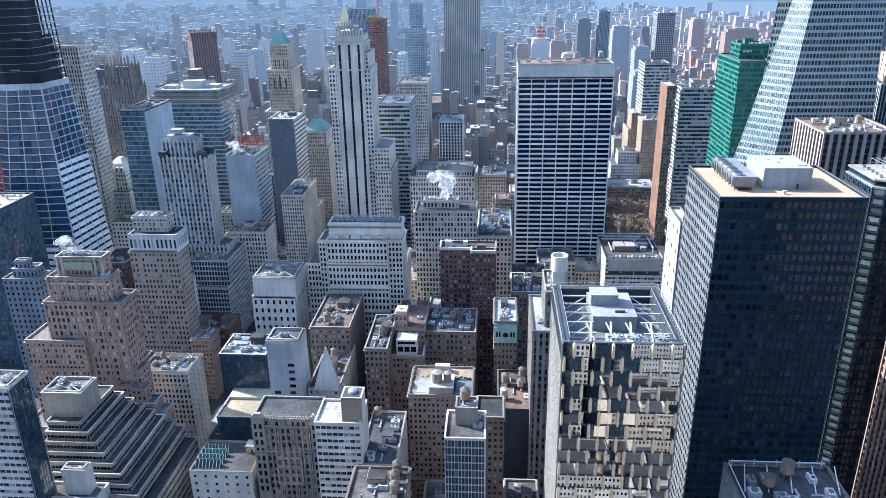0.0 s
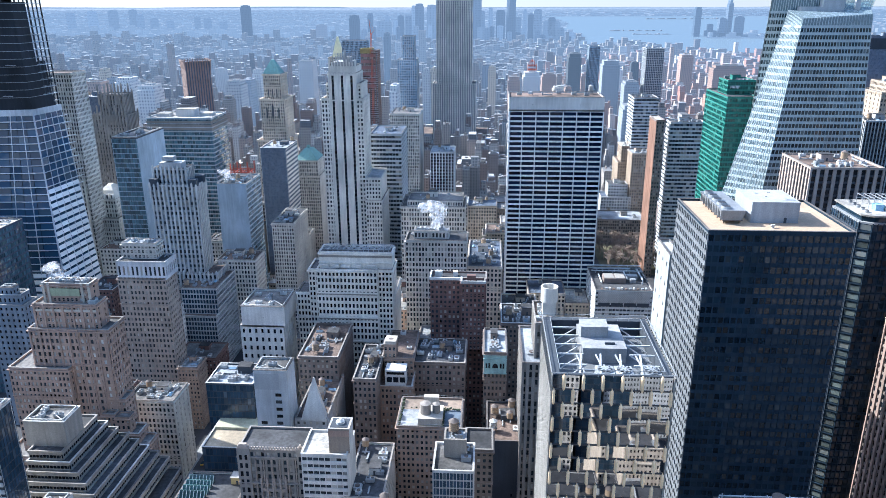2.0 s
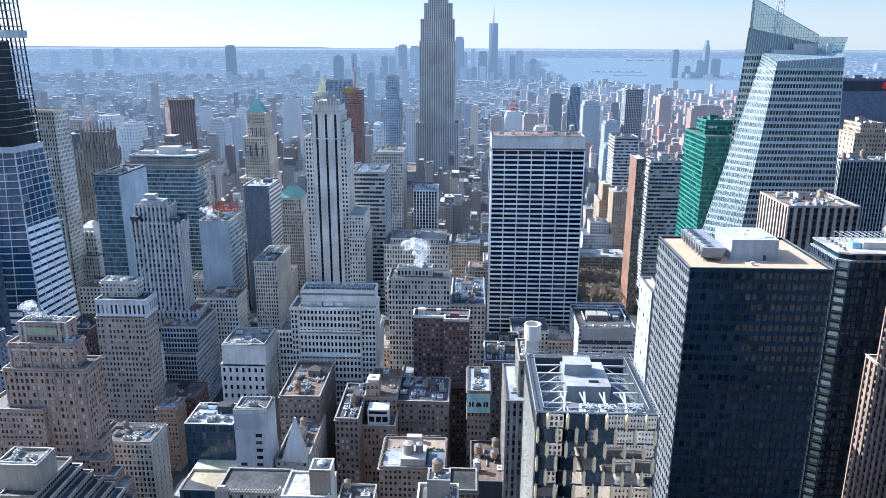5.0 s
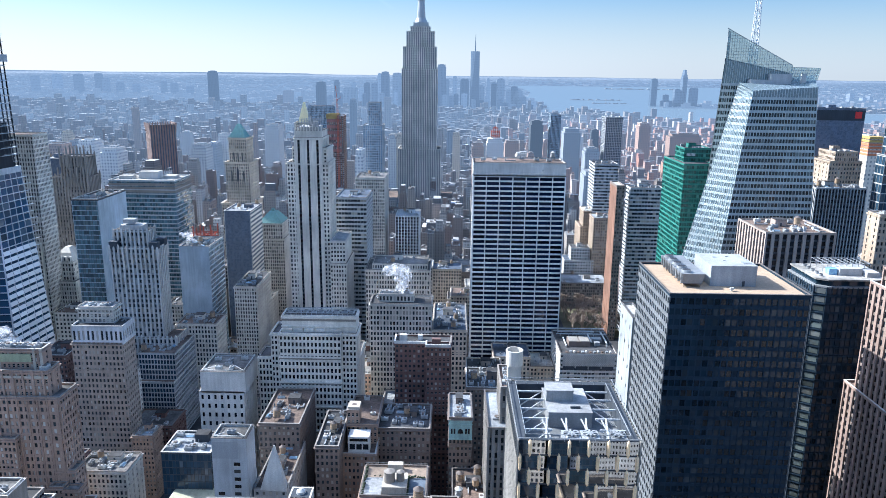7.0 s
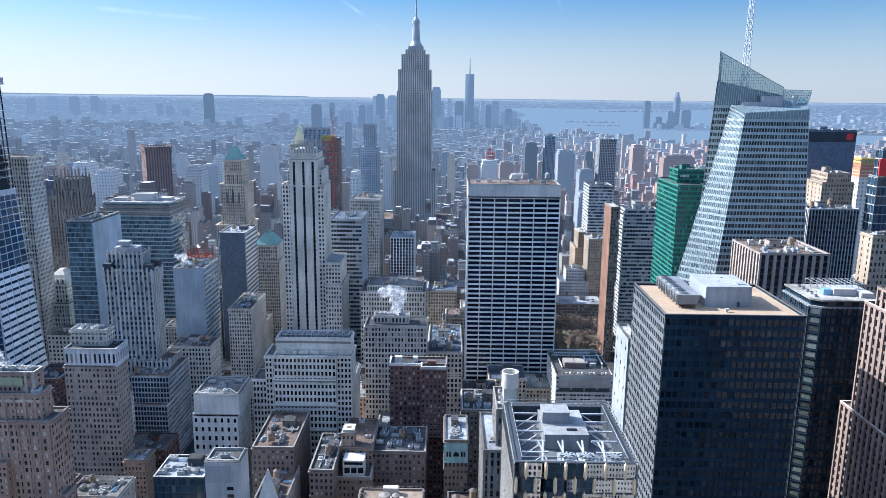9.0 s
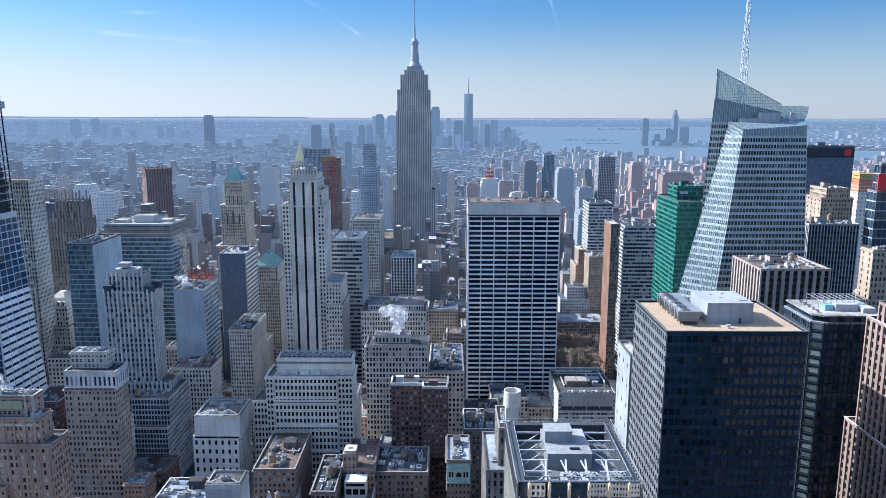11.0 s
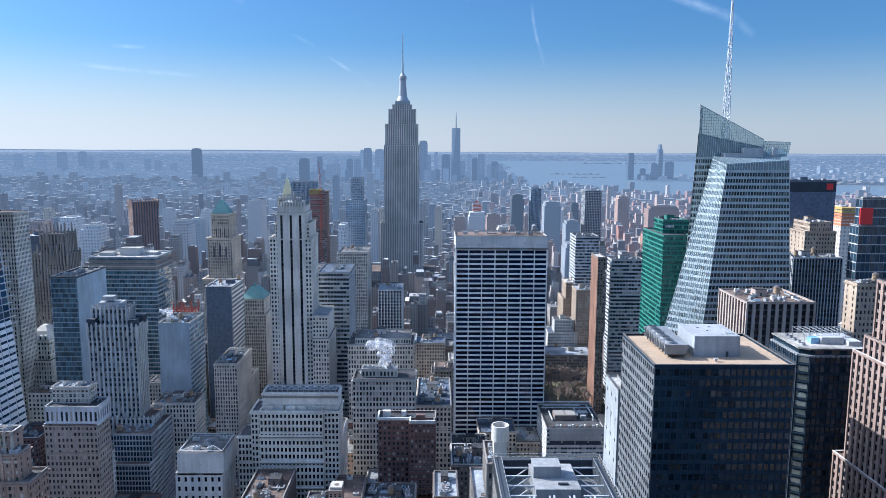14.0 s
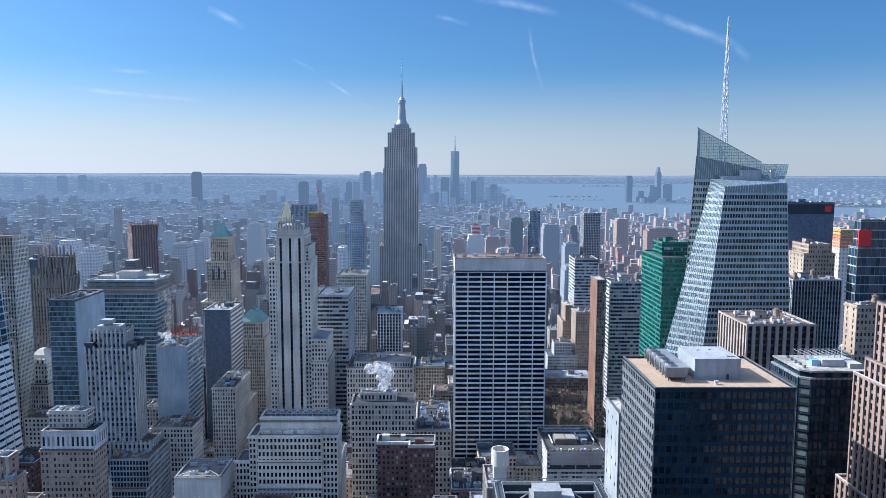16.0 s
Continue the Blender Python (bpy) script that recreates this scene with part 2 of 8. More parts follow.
STYLES = {
    "tan": ("tan", "tan", CLEAR, 2.7, 3.6, 0.46, 0.36, 0.4, 0.34),
    "tanwarm": ("tanwarm", "tanwarm", CLEAR, 2.7, 3.6, 0.48, 0.42, 0.4, 0.34),
    "greystone": ("greystone", "greystone", CLEAR, 2.6, 3.7, 0.42, 0.32, 0.45, 0.36),
    "limestone": ("limestone", "limestone", CLEAR, 2.6, 3.8, 0.4, 0.32, 0.5, 0.4),
    "limegrid": ("limestone", "limestone", INK, 2.35, 3.8, 0.42, 0.36, 0.5, 0.4),
    "pale": ("pale", "pale", CLEAR, 5.0, 4.0, 0.72, 0.6, 0.4, 0.35),
    "white": ("white", "white", CLEAR, 3.2, 3.6, 0.45, 0.45, 0.4, 0.35),
    "grey": ("grey", "grey", CLEAR, 3.5, 3.6, 0.6, 0.55, 0.4, 0.35),
    "salmon": ("salmon", "salmon", CLEAR, 2.7, 3.5, 0.48, 0.42, 0.4, 0.35),
    "hotelbrick": ("salmon", "salmon", SASH, 2.7, 3.5, 0.46, 0.4, 0.4, 0.35),
    "brown": ("brown", "brown", CLEAR, 2.7, 3.5, 0.5, 0.44, 0.4, 0.35),
    "darkbrown": ("darkbrown", "darkbrown", CLEAR, 2.7, 3.5, 0.5, 0.44, 0.4, 0.35),
    "red": ("red", "red", CLEAR, 2.7, 3.3, 0.5, 0.44, 0.3, 0.26),
    "greybrown": ("greybrown", "greybrown", CLEAR, 2.7, 3.6, 0.48, 0.42, 0.4, 0.34),
    "turquoise": ("brown", "turquoise", CLEAR, 3.0, 3.6, 0.5, 0.5, 0.35, 0.3),
    "ornate": ("darktaupe", "darktaupe", CLEAR, 2.4, 3.8, 0.42, 0.36, 0.6, 0.4),
    "whiteband": ("white", "white", CLEAR, 2.6, 3.3, 0.12, 0.5, 0.12, 0.4),
    "whiteslit": ("white", "white", INK, 3.7, 5.4, 0.62, 0.5, 0.4, 0.35),
    "fronts": ("white", "white", INK, 1.8, 3.3, 0.5, 0.5, 0.3, 0.25),
    "frontstan": ("tan", "tan", INK, 1.9, 3.4, 0.5, 0.5, 0.3, 0.25),
    "blankpanel": ("palewhite", "palewhite", CLEAR, 40, 200, 0.97, 0.97, 0.3, 0.25),
    "pit": ("dark", "dark", INK, 40, 200, 0.97, 0.97, 0.3, 0.25),
    "blanktaupe": ("taupe", "taupe", CLEAR, 40, 200, 0.97, 0.97, 0.3, 0.25),
    "navyslab": ("navywall", "navywall", FERN, 1.9, 3.9, 0.12, 0.3, 0.14, 0.1),
    "blankbrown": ("brick_tan", "brick_tan", CLEAR, 40, 200, 0.97, 0.97, 0.3, 0.25),
    "blankwhite": ("white", "white", CLEAR, 40, 200, 0.97, 0.97, 0.3, 0.25),
    "blankblue": ("bluegrey", "bluegrey", CLEAR, 60, 200, 0.97, 0.97, 0.3, 0.25),
    "terrace": ("taupe", "taupe", INK, 1.6, 3.7, 0.1, 0.5, 0.1, 0.6),
    "darkcurtain": ("dark", "dark", DEEP, 1.8, 4.0, 0.07, 0.1, 0.1, 0.06),
    "curtain": ("bluegrey", "bluegrey", TEAL, 1.8, 3.9, 0.08, 0.3, 0.12, 0.08),
    "blueglass": ("dark", "bluegrey", FERN, 1.8, 3.9, 0.08, 0.14, 0.12, 0.08),
    "reflect": ("palewhite", "aluminium", DEEP, 1.3, 3.4, 0.14, 0.16, 0.3, 0.15),
    "black": ("black", "black", NAVY, 2.35, 3.95, 0.2, 0.4, 0.25, 0.1),
    "jet": ("black", "black", JET, 2.3, 3.9, 0.2, 0.4, 0.2, 0.1),
    "brickpier": ("rosebrick", "darkbrown", INK, 3.6, 3.7, 0.44, 0.34, 0.7, 0.2),
    "slabnavy": ("hazenavy", "hazenavy", SLATE, 3.0, 3.9, 0.1, 0.12, 0.12, 0.06),
    "sheernavy": ("steelblue", "steelblue", STEEL, 3.0, 3.9, 0.1, 0.12, 0.12, 0.06),
    "greyglass": ("anodised", "grey", DEEP, 4.2, 8.0, 0.12, 0.12, 0.3, 0.35),
    "whitegrid": ("anodised", "anodised", INK, 2.5, 3.95, 0.34, 0.4, 0.3, 0.24),
    "greygrid": ("palegrey", "palegrey", DEEP, 2.1, 3.6, 0.2, 0.26, 0.35, 0.3),
    "deco": ("palestone", "decospandrel", CLEAR, 3.1, 3.7, 0.44, 0.36, 0.8, 0.3),
    "bluestone": ("bluestone", "bluestone", INK, 3.2, 3.8, 0.6, 0.52, 0.4, 0.34),
    "fifth": ("limestone", "limestone", CLEAR, 3.0, 3.7, 0.45, 0.4, 0.5, 0.4),
    "ribbon": ("palewhite", "palewhite", CLEAR, 3.0, 3.9, 0.07, 0.45, 0.08, 0.4),
    "ribbonglass": ("bluegrey", "palegrey", FERN, 2.4, 3.9, 0.06, 0.26, 0.08, 0.3),
    "whitegrid2": ("marble", "grey", INK, 3.2, 3.6, 0.3, 0.34, 0.5, 0.1),
    "gothic": ("darktaupe", "darktaupe", CLEAR, 2.8, 3.7, 0.55, 0.3, 1.0, 0.2),
    "brownpier": ("brownpier", "steelblue", STEEL, 4.2, 3.9, 0.55, 0.3, 1.0, 0.1),
    "grace": ("marble", "marble", ULTRA, 10.1, 3.85, 0.07, 0.34, 0.75, 0.6),
    "green": ("green", "green", EMERALD, 1.9, 3.8, 0.1, 0.34, 0.14, 0.1),
    "sunlitbrick": ("orange", "orange", CLEAR, 8.0, 3.6, 0.9, 0.6, 0.4, 0.3),
    "tanpier": ("rosestone", "dark", INK, 4.4, 3.9, 0.42, 0.3, 1.0, 0.2),
    "darkstripe": ("grey", "dark", INK, 2.4, 3.9, 0.3, 0.4, 0.5, 0.15),
    "darkslab2": ("palegrey", "grey", DEEP, 3.4, 3.3, 0.25, 0.3, 0.5, 0.25),
    # far dark towers: haze is put into bluer walls and paler glass
    "darkfar": ("bluegrey", "dark", SKYBLUE, 3.0, 4.0, 0.3, 0.4, 0.3, 0.2),
    "bluefar": ("palewhite", "bluegrey", SKYBLUE, 3.2, 3.8, 0.3, 0.4, 0.4, 0.3),
    "fifthshaft": ("limestone", "dark", INK, 8.0, 3.7, 0.74, 0.3, 0.7, 0.05),
    "blanklime": ("limestone", "limestone", CLEAR, 40, 200, 0.97, 0.97, 0.3, 0.25),
    "stripeend": ("white", "white", INK, 40, 3.9, 0.02, 0.5, 0.3, 0.4),
    "esb": ("esb", "esbdark", STEEL, 2.9, 3.8, 0.5, 0.5, 0.8, 0.3),
    "facetside": ("lattice", "lattice", INK, 1.9, 2.4, 0.5, 0.5, 0.3, 0.26),
    "whitecap": ("capstone", "capstone", CLEAR, 2.9, 9.0, 0.5, 0.45, 0.5, 0.4),
    "palegrey": ("aluminium", "aluminium", CLEAR, 9, 9, 0.8, 0.8, 0.3, 0.25),
    "orangefar": ("orange", "grey", CLEAR, 4.0, 4.0, 0.35, 0.4, 0.4, 0.3),
}


# ---- mesh helpers ----
FACES = ((0, 3, 2, 1), (4, 5, 6, 7), (0, 1, 5, 4), (1, 2, 6, 5), (2, 3, 7, 6), (3, 0, 4, 7))


class Boxes:
    """Many boxes gathered into one mesh, each with a material slot."""

    def __init__(self):
        self.v, self.f, self.m = [], [], []

    def box(self, x0, x1, y0, y1, z0, z1, slot=0):
        n = len(self.v)
        self.v += [(x0, y0, z0), (x1, y0, z0), (x1, y1, z0), (x0, y1, z0), (x0, y0, z1), (x1, y0, z1), (x1, y1, z1), (x0, y1, z1)]
        self.f += [tuple(n + i for i in q) for q in FACES]
        self.m += [slot] * 6

    def prism(self, ring, z0, z1, top=None, slot=0):
        """Upright prism over a ring of (x, y), anticlockwise from above; top: the upper ring, if another."""
        n, k = len(self.v), len(ring)
        self.v += [(x, y, z0) for x, y in ring] + [(x, y, z1) for x, y in (top or ring)]
        self.f += [(n + i, n + (i + 1) % k, n + k + (i + 1) % k, n + k + i) for i in range(k)]
        self.f += [tuple(range(n + k - 1, n - 1, -1)), tuple(range(n + k, n + 2 * k))]
        self.m += [slot] * (k + 2)

    def ring(self, x0, x1, y0, y1, t, z0, z1, slot=0):
        """A closed square ring, t wide, inwards from its outline."""
        n = len(self.v)
        for z in (z0, z1):
            for g in (0.0, t):
                self.v += [(x0 + g, y0 + g, z), (x1 - g, y0 + g, z), (x1 - g, y1 - g, z), (x0 + g, y1 - g, z)]
        for i in range(4):
            j = (i + 1) % 4
            self.f += [(n + i, n + j, n + 8 + j, n + 8 + i), (n + 4 + j, n + 4 + i, n + 12 + i, n + 12 + j), (n + 8 + i, n + 8 + j, n + 12 + j, n + 12 + i), (n + j, n + i, n + 4 + i, n + 4 + j)]
        self.m += [slot] * 16

    def tube(self, x, y, z0, z1, r, r1=None, k=14, slot=0):
        ring = [(math.cos(a * math.tau / k), math.sin(a * math.tau / k)) for a in range(k)]
        r1 = r if r1 is None else r1
        self.prism([(x + r * c, y + r * s) for c, s in ring], z0, z1, [(x + r1 * c, y + r1 * s) for c, s in ring], slot)

    def beam(self, a, b, w, slot=0):
        a, b = Vector(a), Vector(b)
        d = (b - a).normalized()
        s = d.cross(Vector((0, 0, 1)) if abs(d.z) < 0.9 else Vector((1, 0, 0))).normalized() * w / 2
        u = d.cross(s).normalized() * w / 2
        n = len(self.v)
        for p in (a, b):
            self.v += [tuple(p + q) for q in (-s - u, s - u, s + u, -s + u)]
        self.f += [tuple(n + i for i in q) for q in FACES]
        self.m += [slot] * 6

    def quad(self, a, b, c, d, slot=0):
        n = len(self.v)
        self.v += [a, b, c, d]
        self.f.append((n, n + 1, n + 2, n + 3))
        self.m.append(slot)

    def mesh(self, name, mats):
        me = bpy.data.meshes.new(name)
        me.from_pydata(self.v, [], self.f)
        for m in mats:
            me.materials.append(m)
        me.polygons.foreach_set("material_index", self.m)
        me.update()
        return me


def part(name, boxes, mats, parent, label=""):
    ob = new(name, boxes.mesh(name, mats if isinstance(mats, list) else [mats]))
    ob.parent = parent
    return tagged(ob, label) if label else ob


def thing(name, label, category, at=(0, 0, 0), group="", kind=""):
    e = new(name)
    e.location, e.empty_display_size = at, 1.0
    return tagged(e, label, category, group, kind)


# ---- facades ----
def pane_of(w, h, glass, sash, cache={}):
    """One shared pane, an upright thin slab that faces -y, centred; sash windows have a bar and a rail."""
    key = (round(w, 2), round(h, 2), glass.name, sash)
    if key not in cache:
        b = Boxes()
        b.box(-w / 2, w / 2, 0, 0.06, -h / 2, h / 2)
        if sash:
            b.box(-w / 2, w / 2, -0.05, 0, -0.06, 0.06, 1)
            b.box(-w / 2, w / 2, -0.05, 0, -h / 2, -h / 2 + 0.12, 1)
            if w > 1.3:
                b.box(-0.06, 0.06, -0.04, 0, -h / 2 + 0.12, h / 2, 1)
        cache[key] = b.mesh("pane", [glass, masonry("sash_paint", (0.55, 0.53, 0.49), 0.6, 0.2, vary=0.4)] if sash else [glass])
    return cache[key]


def jig(x, y):
    """Bays and storeys differ a little from building to building."""
    return 0.9 + 0.24 * ((abs(x) * 0.371 + abs(y) * 0.737) % 1.0)


def facade(wallb, panes, style, side, x0, x1, y0, y1, z0, z1, single=None):
    """Piers, spandrels and panes on one side (n, s, e, w) of a block; e faces -x, w faces +x."""
    _, _, _, bay, storey, ps, ss, pd, sd = STYLES[style]
    run = (x1 - x0) if side in "ns" else (y1 - y0)
    if side == "s" and y1 > 170:
        bay, storey = bay * 2, storey * 2
    n, k = max(1, round(run / bay)), max(1, round((z1 - z0) / storey))
    bw, sh = run / n, (z1 - z0) / k
    deep = max(pd, sd) + 0.1

    def put(b, a0, a1, d, u0, u1, back=0.0, slot=0):
        if side == "n":
            b.box(x0 + a0, x0 + a1, y0 + deep - d, y0 + deep - back, u0, u1, slot)
        elif side == "s":
            b.box(x0 + a0, x0 + a1, y1 - deep + back, y1 - deep + d, u0, u1, slot)
        elif side == "e":
            b.box(x0 + deep - d, x0 + deep - back, y0 + a0, y0 + a1, u0, u1, slot)
        else:
            b.box(x1 - deep + back, x1 - deep + d, y0 + a0, y0 + a1, u0, u1, slot)

    def put_pane(b, a0, a1, u0, u1):
        p = {"n": lambda a, u: (x1 - a, y0 + deep - 0.09, u), "s": lambda a, u: (x0 + a, y1 - deep + 0.09, u), "e": lambda a, u: (x0 + deep - 0.09, y0 + a, u), "w": lambda a, u: (x1 - deep + 0.09, y1 - a, u)}[side]
        if side in "nw":
            a0, a1 = run - a1, run - a0
        b.quad(p(a0, u0), p(a0, u1), p(a1, u1), p(a1, u0))

    pw, sp = bw * ps / 2, sh * ss
    for i in range(n + 1):
        put(wallb, max(0.02, i * bw - pw), min(run - 0.02, i * bw + pw), pd + 0.1, z0, z1)
    for j in range(k + 1):
        a, c = max(z0, z0 + j * sh - sp / 2), min(z1, z0 + j * sh + sp / 2)
        put(wallb, deep, run - deep, sd + 0.1, a, c, 0, 1)
    for j in range(k):
        for i in range(n):
            a0, a1, u0, u1 = i * bw + pw, (i + 1) * bw - pw, z0 + j * sh + sp / 2, z0 + (j + 1) * sh - sp / 2
            if single is not None and side == "n" and len(single) < 40 and (k - 1 - j) < 30:
                single.append((x0 + (a0 + a1) / 2, y0 + deep - 0.09, (u0 + u1) / 2, a1 - a0, u1 - u0))
            else:
                put_pane(panes, a0, a1, u0, u1)


def pierced(wallb, panes, style, side, x0, x1, y0, y1, z0, z1, single=None):
    """One wall sheet with window openings cut through it, their reveals and the panes behind."""
    _, _, _, bay, storey, ps, ss, pd, sd = STYLES[style]
    bay, storey = bay * 0.84 * jig(x0, y0), storey * 0.95 * jig(y0, x1)
    if side in "ew" and int(abs(x0 * 13 + y0 * 7 + ord(side))) % 3 == 0:
        bay, ps = bay * 2.6, 1 - (1 - ps) / 2.6
    if side == "s":
        bay, storey = bay * 2, storey * 2
    run = (x1 - x0) if side in "ns" else (y1 - y0)
    n, k = max(1, round(run / bay)), max(1, round((z1 - z0) / storey))
    bw, sh, deep = run / n, (z1 - z0) / k, max(pd, sd) + 0.1

    def spot(a, dp, z):
        return {"n": (x1 - a, y0 + dp, z), "s": (x0 + a, y1 - dp, z), "e": (x0 + dp, y0 + a, z), "w": (x1 - dp, y1 - a, z)}[side]

    us, vs = [0.0], [z0]
    for i in range(n):
        us += [i * bw + bw * ps / 2, (i + 1) * bw - bw * ps / 2]
    for j in range(k):
        vs += [z0 + j * sh + sh * ss / 2, z0 + (j + 1) * sh - sh * ss / 2]
    us.append(run)
    vs.append(z1)
    base, nu = len(wallb.v), len(us)
    wallb.v += [spot(a, 0.0, z) for z in vs for a in us]
    at = lambda i, j: base + j * nu + i
    for j in range(len(vs) - 1):
        for i in range(nu - 1):
            q = (at(i, j), at(i, j + 1), at(i + 1, j + 1), at(i + 1, j))
            if i % 2 and j % 2:
                m = len(wallb.v)
                wallb.v += [spot(us[a], deep, vs[c]) for a, c in ((i, j), (i, j + 1), (i + 1, j + 1), (i + 1, j))]
                wallb.f += [(q[s], m + s, m + (s + 1) % 4, q[(s + 1) % 4])[::-1] for s in range(4)]
                wallb.m += [0] * 4
                a0, a1, u0, u1 = us[i], us[i + 1], vs[j], vs[j + 1]
                p, r = spot(a0, deep - 0.16, u0), spot(a1, deep - 0.1, u1)
                lo, hi = [min(s) for s in zip(p, r)], [max(s) for s in zip(p, r)]
                if single is not None and side == "n" and len(single) < 40:
                    single.append(((lo[0] + hi[0]) / 2, y0 + deep - 0.16, (u0 + u1) / 2, a1 - a0, u1 - u0))
                else:
                    panes.quad(*[spot(us[a], deep - 0.13, vs[c]) for a, c in ((i, j), (i, j + 1), (i + 1, j + 1), (i + 1, j))])
            else:
                wallb.f.append(q)
                wallb.m.append(1 if i % 2 else 0)


def block(owner, style, dims, side=None, single=True, roof="tar", sheet=False):
    """One upright block of a building: its core, four fronts, roof slab and parapet."""
    x0, x1, y0, y1, z0, z1 = dims
    st = STYLES[style]
    slots, glass = [wall(st[0]), wall(st[1])], glazing("glass_" + st[2][0], **st[2][1])
    deep = max(st[7], st[8]) + 0.1
    ones = [] if single else None
    cut = pierced if (single or sheet) and st[0] in MASONRY and abs(st[7] - st[8]) < 0.16 else facade
    wallb, panes = Boxes(), Boxes()
    wallb.box(x0 + deep, x1 - deep, y0 + deep, y1 - deep, z0, z1 - 0.05)
    gridb = Boxes() if cut is facade and (single or sheet) else wallb
    cut(gridb, panes, style, "n", x0, x1, y0, y1, z0, z1, ones)
    for s in "s" if side else "ews":
        cut(gridb, panes, style, s, x0, x1, y0, y1, z0, z1)
    ox, oy, oz = owner.location

    def put(name, b, mats, stuff=False):
        b.v = [(x - ox, y - oy, z - oz) for x, y, z in b.v]
        o = part(name, b, mats, owner)
        return tagged(o, kind="stuff") if stuff else o

    put("wall", wallb, slots, gridb is wallb and cut is facade)
    if gridb is not wallb:
        put("pier_grid", gridb, slots, True)
    if panes.v:
        put("window_panes", panes, glass, True)
    for x, y, z, w, h in ones or ():
        o = new("window_pane", pane_of(w, h, glass, cut is pierced and y0 < 440))
        o.parent, o.location = owner, (x - ox, y - oy, z - oz)
    if side:
        sw, sg, ss = Boxes(), Boxes(), STYLES[side]
        for s in "ew":
            facade(sw, sg, side, s, x0, x1, y0, y1, z0, z1)
        put("side_grid", sw, [wall(ss[0]), wall(ss[1])], True)
        if sg.v:
            put("window_panes", sg, glazing("glass_" + ss[2][0], **ss[2][1]), True)
    rb, pb = Boxes(), Boxes()
    rb.box(x0 + 0.3, x1 - 0.3, y0 + 0.3, y1 - 0.3, z1 - 0.3, z1 + 0.05)
    rb.v = [(x - ox, y - oy, z - oz) for x, y, z in rb.v]
    part("roof", rb, ROOFS[roof], owner)
    pb.ring(x0, x1, y0, y1, 0.45, z1 - 0.1, z1 + 0.9)
    pb.ring(x0 - 0.15, x1 + 0.15, y0 - 0.15, y1 + 0.15, 0.75, z1 + 0.9, z1 + 1.1, 1)
    pb.v = [(x - ox, y - oy, z - oz) for x, y, z in pb.v]
    tone = (0, 1, 2, 1, 2)[int(abs(x0 * 7 + y0 * 3 + z1)) % 5]
    part("parapet", pb, [slots[0], masonry("coping_%d" % tone, ((0.55, 0.53, 0.5), (0.3, 0.27, 0.24), (0.16, 0.14, 0.13))[tone], 0.8, 0.4)], owner)
    if STYLES[style][0] in MASONRY and z1 - z0 > 8:
        rings = [("cornice", 0.45, z1 - 1.0, z1 - 0.45, 0.47), ("cornice", 0.7, z1 - 0.45, z1 - 0.12, 0.72)]
        if single and z1 - z0 > 22:
            rings += [("string_course", 0.3, z0 + (z1 - z0) * k, z0 + (z1 - z0) * k + 0.6, 0.32) for k in (0.3, 0.82)]
        for name, p, za, zb, t in rings:
            cb = Boxes()
            cb.ring(x0 - p, x1 + p, y0 - p, y1 + p, t, za, zb)
            cb.v = [(x - ox, y - oy, z - oz) for x, y, z in cb.v]
            part(name, cb, slots[0], owner)


MASONRY = {"tan", "tanwarm", "greystone", "limestone", "salmon", "brown", "darkbrown", "red", "greybrown"}
ROOFS = {"rust": masonry("roof_rust", (0.2, 0.14, 0.11), 0.9, 0.8), "silver": masonry("roof_silver", (0.4, 0.42, 0.44), 0.6, 0.6), "blue": masonry("roof_blue", (0.1, 0.13, 0.18), 0.8, 0.8), "tar": masonry("roof_tar", (0.075, 0.075, 0.08), 0.9, 0.8), "pale": masonry("roof_pale", (0.5, 0.47, 0.42), 0.9, 0.7), "mid": masonry("roof_mid", (0.2, 0.19, 0.18), 0.9, 0.8),
         "gravel": masonry("roof_gravel", (0.45, 0.33, 0.225), 0.95, 0.2), "white": masonry("roof_white", (0.75, 0.74, 0.7), 0.8, 0.3)}
TAKEN = []




# ---- roof plant: one of each kind, then copies ----
galv, dull_white, timber, rust = (masonry("galvanised", (0.34, 0.355, 0.365), 0.5, 0.4), masonry("plant_white", (0.55, 0.55, 0.53), 0.6, 0.4),
                                  masonry("tank_timber", (0.4, 0.29, 0.19), 0.85, 0.35), masonry("rusty_steel", (0.16, 0.13, 0.115), 0.8, 0.4))
fan_black = masonry("fan_black", (0.03, 0.03, 0.035), 0.6, 0.2)


def air_handler(at, mat):
    e = thing("air_handler", "grey metal air handler on a flat city roof", "air handler", at, "roof plant")
    b = Boxes()
    b.box(-1.9, 1.9, -1.1, 1.1, 0.35, 2.1)
    b.box(-1.2, 1.2, -1.25, -1.1, 0.6, 1.8)
    part("casing", b, mat, e)
    for x in (-1.0, 0.9):
        b = Boxes()
        b.tube(x, 0, 2.1, 2.45, 0.75)
        fan = part("fan", b, mat, e)
        b = Boxes()
        b.tube(x, 0, 2.3, 2.47, 0.62)
        part("grille", b, fan_black, fan, "black fan grille")
    b = Boxes()
    for x in (-1.6, 1.5):
        b.box(x, x + 0.2, -1.1, 1.1, 0, 0.35)
    b.box(-1.6, 1.7, -0.1, 0.1, 0.05, 0.3)
    part("skid", b, rust, e)
    return e


